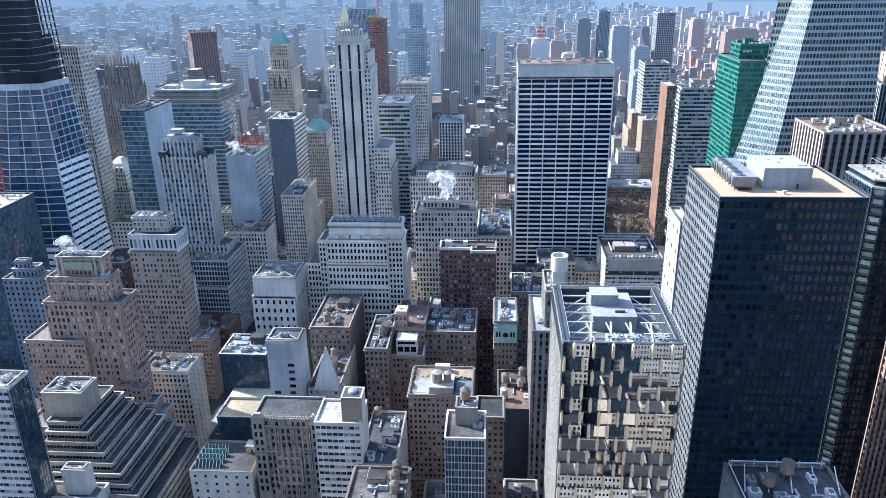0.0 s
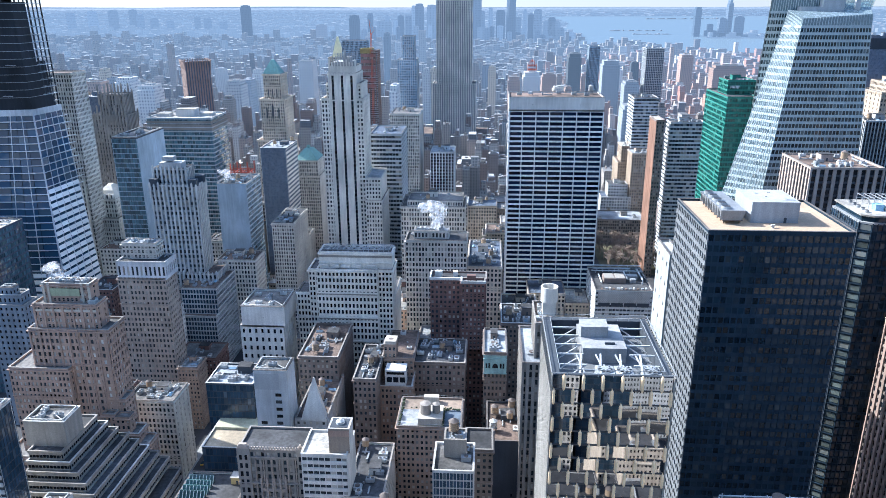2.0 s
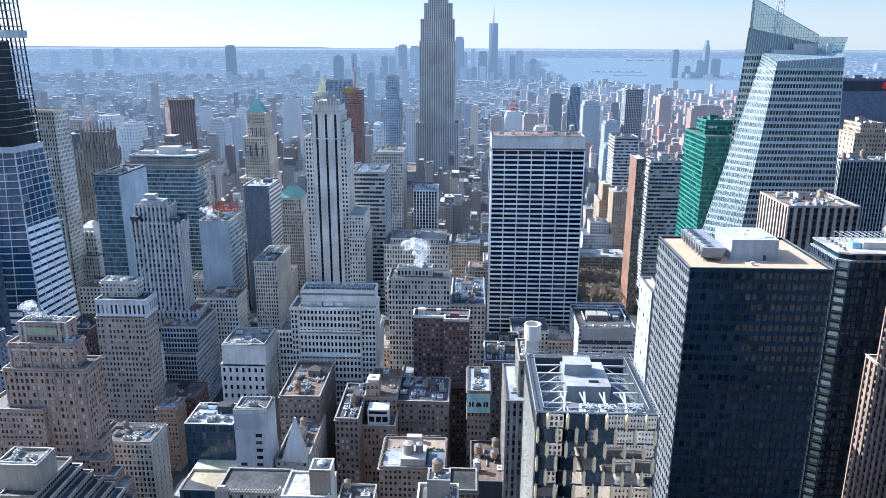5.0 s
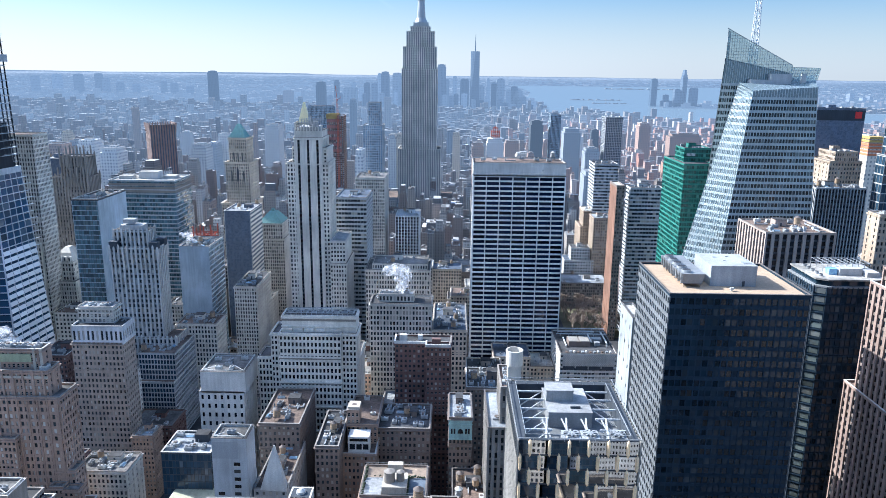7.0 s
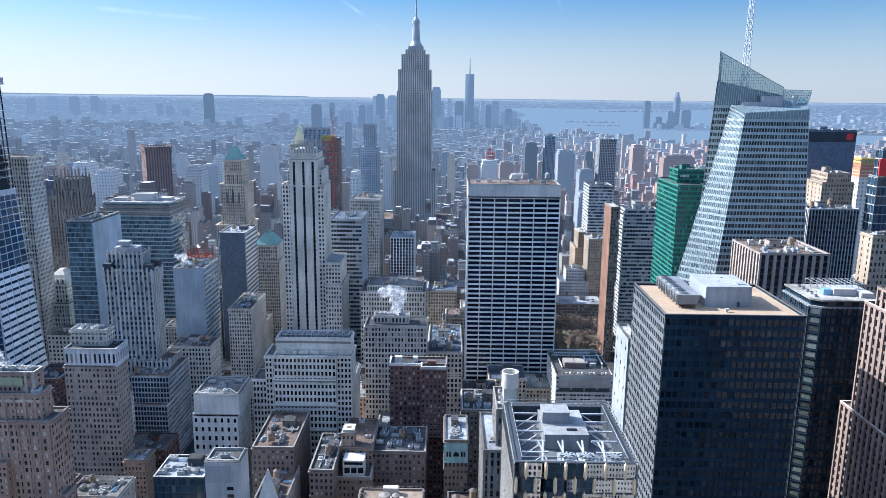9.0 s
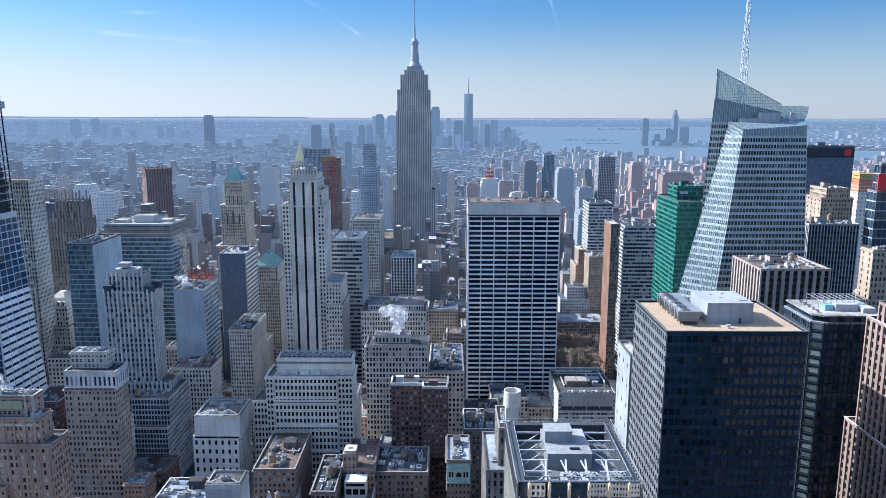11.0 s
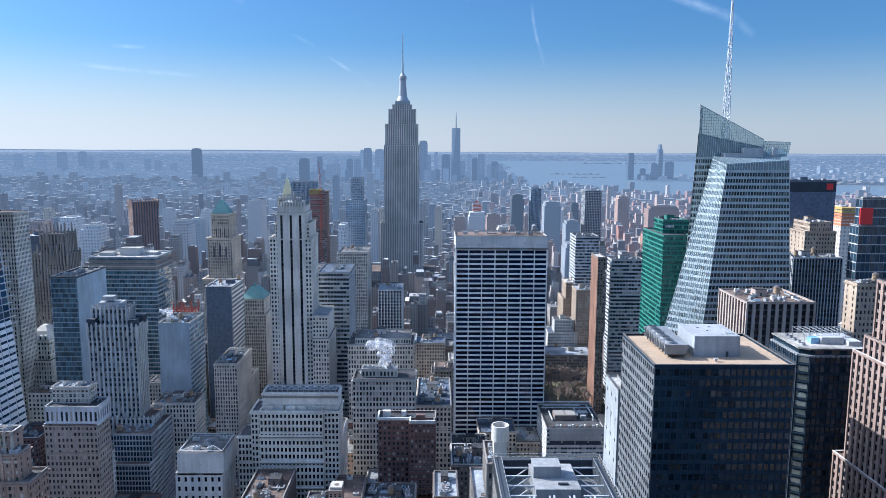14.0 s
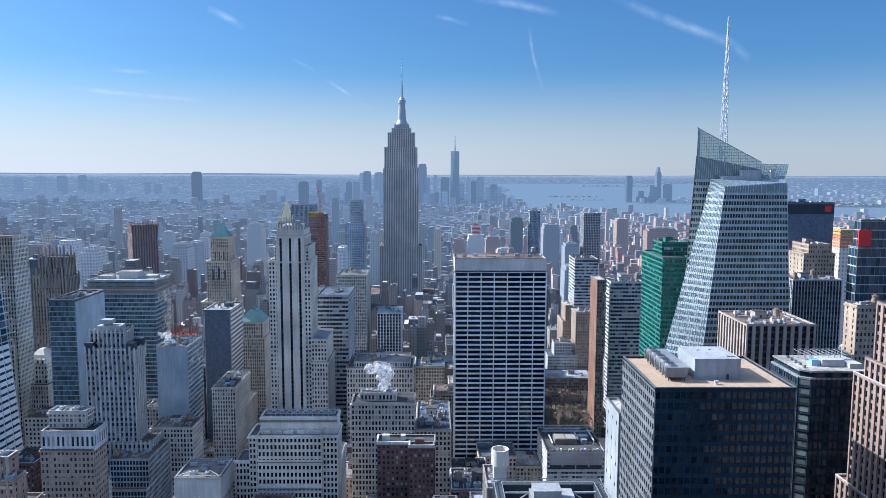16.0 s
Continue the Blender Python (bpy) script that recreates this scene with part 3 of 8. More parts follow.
def water_tank(at, mat, tall=1.0):
    e = thing("water_tank", "round timber water tank with a conical roof on steel legs", "water tank", at, "water tanks")
    for x, y in ((-1.3, -1.3), (1.3, -1.3), (1.3, 1.3), (-1.3, 1.3)):
        b = Boxes()
        b.box(x - 0.12, x + 0.12, y - 0.12, y + 0.12, 0, 2.2)
        part("leg", b, rust, e)
    b = Boxes()
    b.box(-2, 2, -2, 2, 2.2, 2.45)
    part("platform", b, rust, e)
    b = Boxes()
    b.tube(0, 0, 2.45, 2.45 + 3.6 * tall, 1.9, 1.8, 18)
    tub = part("tub", b, mat, e)
    for z in (2.8, 3.5, 4.3, 5.2):
        b = Boxes()
        b.tube(0, 0, z, z + 0.1, 1.94, k=18)
        part("hoop", b, rust, tub, "dark steel hoop")
    b = Boxes()
    b.tube(0, 0, 2.45 + 3.6 * tall, 3.7 + 3.6 * tall, 2.05, 0.15, 18)
    part("conical_roof", b, rust if mat == timber else mat, e)
    return e


def skylight(at):
    e = thing("skylight", "low pitched glass skylight on a roof", "skylight", at, "roof plant")
    b = Boxes()
    b.prism([(-2, -1.2), (2, -1.2), (2, 1.2), (-2, 1.2)], 0.5, 1.3, [(-2, -0.05), (2, -0.05), (2, 0.05), (-2, 0.05)])
    part("glass_roof", b, glazing("glass_skyblue", **SKYBLUE[1]), e)
    b = Boxes()
    b.box(-2.1, 2.1, -1.3, 1.3, 0, 0.5)
    part("kerb", b, galv, e)
    return e


def duct(at):
    e = thing("roof_duct", "bent galvanised air duct across a roof", "duct", at, "roof plant")
    b = Boxes()
    b.box(-4, 4, -0.35, 0.35, 0.4, 1.1)
    b.box(3.3, 4, 0.35, 3.5, 0.4, 1.1)
    b.box(-4, -3.2, -0.45, 0.45, 1.1, 2.2)
    part("duct_run", b, galv, e)
    b = Boxes()
    for x in (-3.6, 0, 3.4):
        b.box(x, x + 0.15, -0.3, 0.3, 0, 0.4)
    part("stand", b, rust, e)
    return e


HIDE = (0, -60, -40)
KIT = {"ac": air_handler(HIDE, galv), "acw": air_handler(HIDE, dull_white), "tank": water_tank(HIDE, timber), "tankw": water_tank(HIDE, dull_white, 0.9), "sky": skylight(HIDE), "duct": duct(HIDE)}


def furnish(x0, x1, y0, y1, z, rnd, kinds, count, used):
    """Sets plant on a roof, piece by piece, none on top of another."""
    for _ in range(count * 6):
        if count <= 0:
            break
        k = rnd.choice(kinds)
        if k == "tank" and len(kinds) > 2 and any(q == 2.2 for _, _, q in used):
            continue
        r = {"ac": 2.3, "acw": 2.3, "tank": 2.2, "tankw": 2.2, "sky": 2.3, "duct": 4.2}[k]
        if x1 - x0 < 2 * r + 1.5 or y1 - y0 < 2 * r + 1.5:
            continue
        x, y = rnd.uniform(x0 + r + 0.7, x1 - r - 0.7), rnd.uniform(y0 + r + 0.7, y1 - r - 0.7)
        if any(abs(x - a) < r + q and abs(y - b) < r + q for a, b, q in used):
            continue
        used.append((x, y, r))
        copy_thing(KIT[k], pose(x, y, z, 0, 0, rnd.choice((0, 90, 180, 270))))
        count -= 1


def joined_plant(owner, d, rnd, count):
    """Small plant on the roof of a lesser building: boxes, vents, ducts and a tank in one part."""
    ox, oy, _ = owner.location
    b = Boxes()
    for _ in range(count):
        x, y, z = rnd.uniform(d[0] + 3, d[1] - 3) - ox, rnd.uniform(d[2] + 3, d[3] - 3) - oy, d[5] + 0.05
        k = rnd.random()
        if k < 0.45:
            w, dp, hh = rnd.uniform(0.8, 2.2), rnd.uniform(0.8, 2.2), rnd.uniform(0.8, 2.2)
            b.box(x - w, x + w, y - dp, y + dp, z, z + hh, rnd.choice((0, 0, 1)))
            b.tube(x, y, z + hh, z + hh + 0.3, min(w, dp) * 0.7, k=10, slot=2)
        elif k < 0.7:
            b.box(x - 0.3, x + 0.3, y - 2.6, y + 2.6, z + 0.3, z + 0.9)
        elif k < 0.97:
            b.tube(x, y, z, z + rnd.uniform(1, 2), 0.35, k=8)
        else:
            b.tube(x, y, z + 2, z + 5.2, 1.7, 1.6, 12, 3)
            b.tube(x, y, z + 5.2, z + 6.3, 1.8, 0.1, 12, 2)
            for sx, sy in ((-1, -1), (1, -1), (1, 1), (-1, 1)):
                b.box(x + sx - 0.1, x + sx + 0.1, y + sy - 0.1, y + sy + 0.1, z, z + 2, 2)
    if b.v:
        tagged(part("roof_plant", b, [galv, dull_white, rust, timber], owner), kind="stuff")


def bulkhead(owner, x0, x1, y0, y1, z, h, mat):
    ox, oy, _ = owner.location
    b = Boxes()
    b.box(x0 - ox, x1 - ox, y0 - oy, y1 - oy, z, z + h)
    b.box(x0 - 0.15 - ox, x1 + 0.15 - ox, y0 - 0.15 - oy, y1 + 0.15 - oy, z + h, z + h + 0.3, 1)
    b.box((x0 + x1) / 2 - 0.5 - ox, (x0 + x1) / 2 + 0.5 - ox, y0 - 0.06 - oy, y0 - oy, z, z + 2.1, 2)
    part("roof_house", b, [mat, ROOFS["tar"], wall("dark")], owner)


def tower(name, label, style, tiers, roof="plant", side=None, single=True, group="", clutter=True, turn=0):
    x0, x1, y0, y1, z0, z1 = tiers[0]
    owner = thing(name, label, "building", ((x0 + x1) / 2, (y0 + y1) / 2, 0), group)
    near = y0 < 480 and single
    owner.rotation_euler.z = radians(turn)
    rnd = random.Random(int(abs(x0 * 31 + y0 * 17)))
    styles = [style] * len(tiers) if isinstance(style, str) else style
    for d, st in zip(tiers, styles):
        kind = {"bare": "pale", "white": "white", "terrace": "pale", "frame": "mid", "pale": "pale", "dark": "tar", "tarred": "tar"}.get(roof) or rnd.choice(("tar", "tar", "mid", "rust", "pale", "silver", "blue"))
        block(owner, st, d, side, near, "tar" if st == "terrace" else kind, not group and y0 < 850)
        TAKEN.append(d)
    if roof in ("plant", "tank", "tanks", "white", "terrace", "dark", "steam") and clutter:
        d = tiers[-1]
        used, w, dp = [], d[1] - d[0], d[3] - d[2]
        if w > 11 and dp > 14:
            bx, by = d[0] + w * rnd.uniform(0.25, 0.55), d[2] + dp * rnd.uniform(0.4, 0.6)
            bw, bd, bh = min(7, w * 0.3), min(7, dp * 0.25), rnd.uniform(2.8, 4.5)
            bulkhead(owner, bx, bx + bw, by, by + bd, d[5], bh, wall(STYLES[styles[-1]][0]))
            used.append((bx + bw / 2, by + bd / 2, max(bw, bd) / 2))
        kinds = {"tank": ["tank"], "tanks": ["tankw", "tank"], "white": ["acw", "sky", "duct"], "terrace": ["tank", "acw", "acw", "sky"], "dark": ["ac", "duct"], "steam": ["ac", "acw"]}.get(roof, ["ac", "ac", "ac", "acw", "duct", "sky", "duct"] * 3 + ["tank"])
        if group:
            joined_plant(owner, d, rnd, 7)
            return owner
        if d[2] > 560:
            joined_plant(owner, d, rnd, 9)
            return owner
        for e in tiers[:-1]:
            if e[5] > d[5] - 40 and (e[1] - e[0]) * (e[3] - e[2]) > 1.6 * (d[1] - d[0]) * (d[3] - d[2]):
                joined_plant(owner, (e[0], d[0] + 3, e[2], e[3], 0, e[5]) if d[0] - e[0] > 5 else (d[1] - 3, e[1], e[2], e[3], 0, e[5]), rnd, 3)
        furnish(d[0], d[1], d[2], d[3], d[5], rnd, kinds, 3 if roof == "tanks" else min(14, int(w * dp / 55) + 2), used)
        joined_plant(owner, d, rnd, 12)
    if roof == "frame":
        d = tiers[-1]
        ox, oy, _ = owner.location
        a, c, e, f, z = d[0] - ox + 1, d[1] - ox - 1, d[2] - oy + 1, d[3] - oy - 1, d[5]
        b = Boxes()
        for p, q in (((a, e), (c, e)), ((c, e), (c, f)), ((c, f), (a, f)), ((a, f), (a, e)), ((a, e), (a + (c - a) * 0.3, e + (f - e) * 0.3)), ((c, e), (c - (c - a) * 0.3, e + (f - e) * 0.3))):
            b.beam((*p, z + 1.6), (*q, z + 1.6), 0.35)
        for p in ((a, e), (c, e), (c, f), (a, f)):
            b.beam((*p, z), (*p, z + 1.6), 0.3)
        part("roof_frame", b, dull_white, owner, "white steel roof frame")
        furnish(d[0] + 1, d[1] - 1, d[2] + 1, d[3] - 1, z, rnd, ["ac", "acw"], 6, [])
    if roof == "crown":
        for d in tiers[-3:]:
            ox, oy, _ = owner.location
            b = Boxes()
            n = max(4, int((d[1] - d[0]) / 3))
            for i in range(n + 1):
                x = d[0] + (d[1] - d[0]) * i / n - ox
                tall = (1.8 if i % 2 == 0 else 0.6) * (5 if "gothic" in styles else 1)
                for y in (d[2] - oy, d[3] - oy):
                    b.box(x - 0.7, x + 0.7, y - 0.5, y + 0.5, d[5] - 9, d[5] + tall)
                    b.prism([(x - 0.7, y - 0.5), (x + 0.7, y - 0.5), (x + 0.7, y + 0.5), (x - 0.7, y + 0.5)], d[5] + tall, d[5] + tall + 1.4, [(x - 0.1, y - 0.1), (x + 0.1, y - 0.1), (x + 0.1, y + 0.1), (x - 0.1, y + 0.1)])
            tagged(part("crown_pier", b, wall(STYLES[styles[-1]][0]), owner), kind="stuff")
    return owner


# ---- ground ----
def far_z(y):
    return 0.0 if y < 3000 else EYE - y * (0.08667 - 0.0822 * (y - 3000) / 1900)


asphalt = masonry("asphalt", (0.045, 0.046, 0.05), 0.9, 0.3)
ground = Boxes()
ys = [-600, 0, 1200, 1700, 2400] + [3000 + 100 * i for i in range(20)]
for ya, yb in zip(ys, ys[1:]):
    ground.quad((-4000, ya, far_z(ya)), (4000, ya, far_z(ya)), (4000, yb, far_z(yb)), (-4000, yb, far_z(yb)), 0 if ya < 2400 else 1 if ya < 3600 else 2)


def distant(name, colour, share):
    """Backdrop land far off; its haze is painted in as emission."""
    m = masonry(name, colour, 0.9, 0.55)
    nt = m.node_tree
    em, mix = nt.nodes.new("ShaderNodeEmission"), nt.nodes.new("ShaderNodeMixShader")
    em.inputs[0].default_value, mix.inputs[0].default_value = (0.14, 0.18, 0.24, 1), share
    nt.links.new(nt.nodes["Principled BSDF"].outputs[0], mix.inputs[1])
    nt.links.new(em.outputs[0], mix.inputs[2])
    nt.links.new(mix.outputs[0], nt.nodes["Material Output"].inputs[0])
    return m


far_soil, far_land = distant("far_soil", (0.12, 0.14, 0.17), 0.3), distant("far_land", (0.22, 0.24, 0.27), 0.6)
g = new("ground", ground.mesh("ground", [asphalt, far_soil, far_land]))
tagged(g, "grey city ground reaching to the hazy horizon", "ground", kind="structure")


# ---- buildings ----
tower('office_building', 'stepped office building with pale bands and a terrace on every floor', ['terrace'] * 9 + ['blanktaupe'], [(-198.6, -150.5, 248.5, 306, 0, 38.7), (-199.2, -155.0, 251.6, 304.4, 42.4, 46.1), (-199.4, -159.3, 253.9, 303.6, 46.1, 49.8), (-199.7, -163.6, 256.2, 302.8, 49.8, 53.5), (-199.9, -167.9, 258.5, 302.0, 53.5, 57.2), (-200.2, -172.2, 260.8, 301.2, 57.2, 60.9), (-200.4, -176.5, 263.1, 300.4, 60.9, 64.6), (-200.7, -180.8, 265.4, 299.6, 64.6, 68.3), (-200.9, -185.1, 267.7, 298.8, 68.3, 72.0), (-204.0, -185.3, 273, 287, 72, 83.7)], roof='frame')
tower('corner_building', 'white ribbed corner building with a sheer dark glass side', 'whiteband', [(-226.2, -188.1, 234, 247.5, 0, 110.1)], roof='frame', side='darkcurtain')
tower('stone_building', 'low pale stone building crowded with white roof plant', ['pale', 'blankwhite'], [(-196.5, -168.1, 243.2, 253.5, 0, 50.9), (-183.5, -173.0, 246.2, 252.0, 50.9, 62.8)], roof='frame')
tower('brick_hotel', 'tall salmon brick hotel with stone crown and green panel', 'hotelbrick', [(-247.5, -191.6, 312.0, 338.0, 0, 37.7), (-239.5, -208.1, 318.0, 338.0, 0, 85.8), (-227.9, -186.6, 322.0, 338.7, 0, 105.8), (-224.5, -192.1, 324.0, 335.0, 105.8, 118.5), (-220.4, -195.9, 328.0, 336.1, 118.5, 127.9)], roof='steam')
tower('corner_building', 'grey stone corner building with a pale cluttered roof', 'greystone', [(-198.7, -171.1, 348.5, 369.4, 0, 51.1)], roof='plant')
tower('brick_building', 'narrow brown brick building with a light roof', 'brown', [(-191.7, -179.2, 402, 417.4, 0, 43.4)], roof='plant')
tower('low_building', 'low dark glass building with a bright bare roof', 'darkcurtain', [(-140.5, -115.1, 309.8, 344.3, 0, 48.5)], roof='bare')
tower('glass_building', 'dark glass building with a pale roof deck', 'darkcurtain', [(-146.0, -120.7, 335.8, 358.8, 0, 70.1)], roof='plant')
tower('white_tower', 'slender white panelled tower with scattered small windows', 'blankpanel', [(-110.7, -94.2, 310.0, 323.8, 0, 92.3)], roof='frame')
tower('limestone_building', 'ornate grey-brown stone building with paired windows', 'ornate', [(-106.9, -77.8, 270.8, 289.2, 0, 74.6)], roof='tarred')
tower('white_building', 'white apartment building with long window bands and a brick roof house', ['whiteband', 'blankbrown'], [(-76.0, -56.3, 260.7, 279.1, 0, 80.2), (-64.4, -55.6, 263.3, 272, 80.2, 91.0)], roof='bare', side='blankwhite')
tower('row_building', 'low white-fronted building with a dark flat roof', 'white', [(-58.3, -41.9, 260.7, 302.1, 0, 59.4)], roof='dark')
tower('row_building', 'small rooftop with white water tanks', 'brown', [(-56.7, -33.9, 225.3, 248.3, 0, 68.2)], roof='tanks')
tower('studio_building', 'pale blank-walled building with a blue-green skylight roof', 'pale', [(-139.5, -110.2, 270.4, 294, 0, 45.5)], roof='dark', clutter=False)
tower('brick_building', 'brown brick tower with a pale planted roof terrace', 'brown', [(-40.8, -10.0, 301.3, 328.9, 0, 69.4)], roof='dark', clutter=False)
tower('glass_building', 'slim tower with reflecting window wall below a pale tank house', ['reflect', 'blanktaupe'], [(-18.0, -2.8, 228.0, 246.4, 0, 97.4), (-14.3, -5.9, 237.6, 245.6, 97.4, 104.3)], roof='tank')
tower('brick_building', 'dark brown brick building beside a deep light well', 'darkbrown', [(-7.1, 4.5, 258.0, 274.1, 0, 86.8)], roof='tarred')
tower('brick_building', 'red-brown brick building with a stack of roof houses', 'brown', [(-56.6, -37.7, 345, 395, 0, 66.2), (-54.3, -38, 357, 392, 66.2, 77), (-54.2, -47.5, 357.2, 366, 77, 84.6)], roof='plant')
tower('brick_building', 'dark brick building with a grey cluttered roof', 'darkbrown', [(-66.7, -54.9, 332, 372, 0, 77.2)], roof='plant')
tower('roof_building', 'dark building with white air handlers on its roof', 'darkbrown', [(-100.2, -78.4, 352, 396, 0, 78.8)], roof='plant')
tower('sail_building', 'building with a white sail-shaped roof wall', 'grey', [(-92.7, -76.9, 312.5, 358.5, 0, 65.0)], roof='plant')
tower('white_block', 'white stone tower with bare upper walls and narrow windows', ['whiteslit', 'blankwhite'], [(-145.5, -119.2, 393, 420, 0, 77.5), (-144.2, -118.1, 393, 420, 77.5, 89.7)], roof='frame')
tower('red_building', 'dark red brick apartment block with white parapets', 'red', [(-32.9, 0.9, 412, 425, 0, 102.6), (-13.9, 0.2, 405, 412, 60, 103.3)], roof='dark', clutter=False)
tower('brick_building', 'brown brick building with a low pale roof', 'darkbrown', [(-38.6, -10.0, 360, 390, 0, 73.2)], roof='plant')
tower('brick_building', 'narrow brick house with an arched turquoise top floor', 'darkbrown', [(-0.0, 12.1, 345, 375, 0, 87.5)], roof='plant')
tower('brick_building', 'dark brick building under a barrel roof', 'darkbrown', [(10.1, 33.5, 400, 430, 0, 79.7)], roof='plant')
# deep shade on these walls is put into their near-black colour
tower('brick_building', 'low building with conical roof tanks, walls coloured dark for shade', 'pit', [(2, 27.5, 306, 343, 0, 60)], roof='tanks')
tower('stone_tower', 'tan stone tower with stepped top beneath a round white tank', 'gothic', [(17.4, 28.3, 300, 340, 0, 105.2), (23.1, 29.4, 306, 332, 105.2, 122.2)], roof='plant')
tower('office_tower', 'black glass office tower with a tan gravel roof', 'black', [(78.9, 129.8, 254, 299, 0, 182.8)], roof='none', side='whitegrid')
tower('white_slab', 'narrow blank white slab beside the black tower', 'palegrey', [(79.1, 84.3, 303, 325.6, 0, 156.7)], roof='bare')
tower('roof_building', 'low building with steel frames and a tank on the roof', 'palegrey', [(74.6, 107.2, 178, 203, 0, 108.6)], roof='tarred')
tower('brick_tower', 'tall pink brick tower with stepped top and dark vertical windows', 'brickpier', [(168, 205, 205, 293, 0, 134), (168.6, 205, 205, 286, 134, 180), (169.6, 205, 205, 280.5, 180, 187.5), (171, 205, 205, 277.5, 187.5, 210)], roof='plant', single=False)
tower('masonry_tower', 'massive stepped grey stone office block', ['blanklime', 'limegrid', 'limegrid', 'limegrid', 'limegrid', 'blanklime'], [(-112.0, -57.0, 430.5, 462, 0, 84), (-115.1, -106.9, 412, 430, 0, 92.2), (-106.7, -100.4, 410, 430, 0, 107.7), (-63.7, -55.0, 406, 426, 0, 109.7), (-100.2, -63.9, 404, 426, 0, 110.0), (-99.0, -55.2, 408, 421, 110.0, 119.6)], roof='dark', clutter=False)
tower('stone_tower', 'brown stone tower with white terracotta cornice and roof house', ['greybrown', 'whitecap', 'greystone'], [(-232.0, -200.6, 420, 437.6, 0, 95.9), (-231.0, -199.7, 420, 437.6, 95.9, 106.7), (-230.3, -208.1, 428, 438.8, 106.7, 116.2)], roof='plant')
tower('glass_building', 'grey gridded office building with stepped terraces', 'greygrid', [(-217.7, -192.5, 474, 544, 0, 46.3), (-218.8, -192.7, 480, 530, 46.3, 65.5)], roof='plant')
tower('stone_building', 'tan stone office building under rising steam', 'greystone', [(-54.3, -12.7, 470, 492, 0, 107.8), (-48.9, -24.9, 477, 487, 107.8, 112.4)], roof='plant')
tower('stone_building', 'pale stone hotel with a stepped roof', 'greystone', [(-70.8, -17.5, 585, 625, 0, 100.1), (-65.7, -19.6, 590, 620, 100.1, 104.1)], roof='plant')
tower('stone_building', 'narrow tan building beside the white office slab', 'tan', [(-11.9, 11.3, 470, 530, 0, 89.8)], roof='plant')
tower('deco_tower', 'pale grey stepped tower with dark crenellated crown', 'deco', [(-251.2, -195.7, 494, 516.5, 0, 50.2), (-247.6, -198.0, 497, 519.2, 50.2, 70.5), (-241.4, -207.5, 500, 518.5, 70.5, 136.5), (-240.0, -215.9, 505, 519.0, 136.5, 147.6)], roof='crown')
tower('blank_tower', 'tall blank grey concrete tower with a glass flank', 'blankblue', [(-215.3, -191.3, 560, 596.7, 0, 123.7)], roof='plant', side='curtain')
tower('dark_tower', 'dark glass slab with white end bands', 'sheernavy', [(-203.1, -179.5, 640, 680, 0, 137.4)], roof='plant', side='stripeend')
tower('stone_building', 'grey stone corner office building', 'greystone', [(-173.3, -155.2, 560, 606.5, 0, 91.4)], roof='plant')
tower('stone_building', 'low grey building with red roof plant', 'greystone', [(-206.4, -175.9, 520, 544.1, 0, 73.5)], roof='plant')
tower('setback_tower', 'tall pale stone tower with three dark vertical window stripes', ['fifth', 'fifth', 'fifth', 'fifth', 'fifthshaft', 'blanklime'], [(-102.3, -88.6, 600, 646, 0, 100.9), (-102.3, -89.6, 602, 642, 0, 120.1), (-137.6, -102.9, 606, 642, 0, 185.6), (-132.9, -104.3, 607, 641, 185.6, 197.8), (-130.9, -107.6, 605, 639, 0, 206.0), (-130.0, -108.1, 606, 636, 206.0, 211.5)], roof='none')
tower('stone_building', 'grey stone building beneath a green copper hip roof', 'greystone', [(-196, -168, 716, 750, 0, 95), (-193.5, -170, 718, 746, 95, 110.3)], roof='none')
tower('curved_tower', 'curved office tower with white floor bands', 'ribbon', [(-105.3, -76.8, 650, 700, 0, 149.1)], roof='plant')
tower('stone_tower', 'grey stone tower with tall attic windows', 'greystone', [(-106.7, -74.4, 800, 850, 0, 145.9)], roof='plant')
tower('white_tower', 'white gridded residential tower', 'whitegrid2', [(-62.7, -36.3, 800, 840, 0, 103.9)], roof='plant')
tower('glass_tower', 'pale blue glass tower with a blank side wall', 'blueglass', [(-296.7, -276.0, 560, 610, 0, 159.7)], roof='frame', side='blankblue')
tower('office_block', 'broad glass office block with pale floor bands', 'ribbonglass', [(-313.8, -252.9, 660, 701.3, 0, 160.7)], roof='bare')
tower('dome_building', 'white classical building with dormered top', 'limestone', [(-345.9, -321.7, 600, 640, 0, 81.3), (-342.7, -325.2, 606, 630, 81.3, 97.1)], roof='none')
tower('tan_tower', 'tall grey-tan stone tower with plain walls', 'greystone', [(-364.3, -335.7, 585, 607.5, 0, 207.2), (-377.8, -338.3, 583, 607.1, 0, 119.6)], roof='plant')
tower('dark_tower', 'dark glass tower slab among stone towers', 'sheernavy', [(-409, -386.5, 717, 745, 0, 172.5)], roof='plant')
tower('gothic_tower', 'brown tower with a gothic buttressed crown', 'gothic', [(-381.5, -348, 690, 716, 0, 158.5), (-374.2, -350.3, 694, 714, 158.5, 177.5)], roof='crown')
tower('brown_tower', 'brown brick tower with angled piers', 'brownpier', [(-524.4, -482.4, 1249, 1287, 0, 168.1)], roof='none', turn=33)
tower('pyramid_tower', 'tan stone tower with a green copper pyramid roof', 'tan', [(-234.6, -203.4, 735, 775, 0, 127.4), (-229.9, -205.3, 738, 772, 127.4, 168.7), (-226.2, -208.5, 741, 767, 168.7, 192.9)], roof='none')
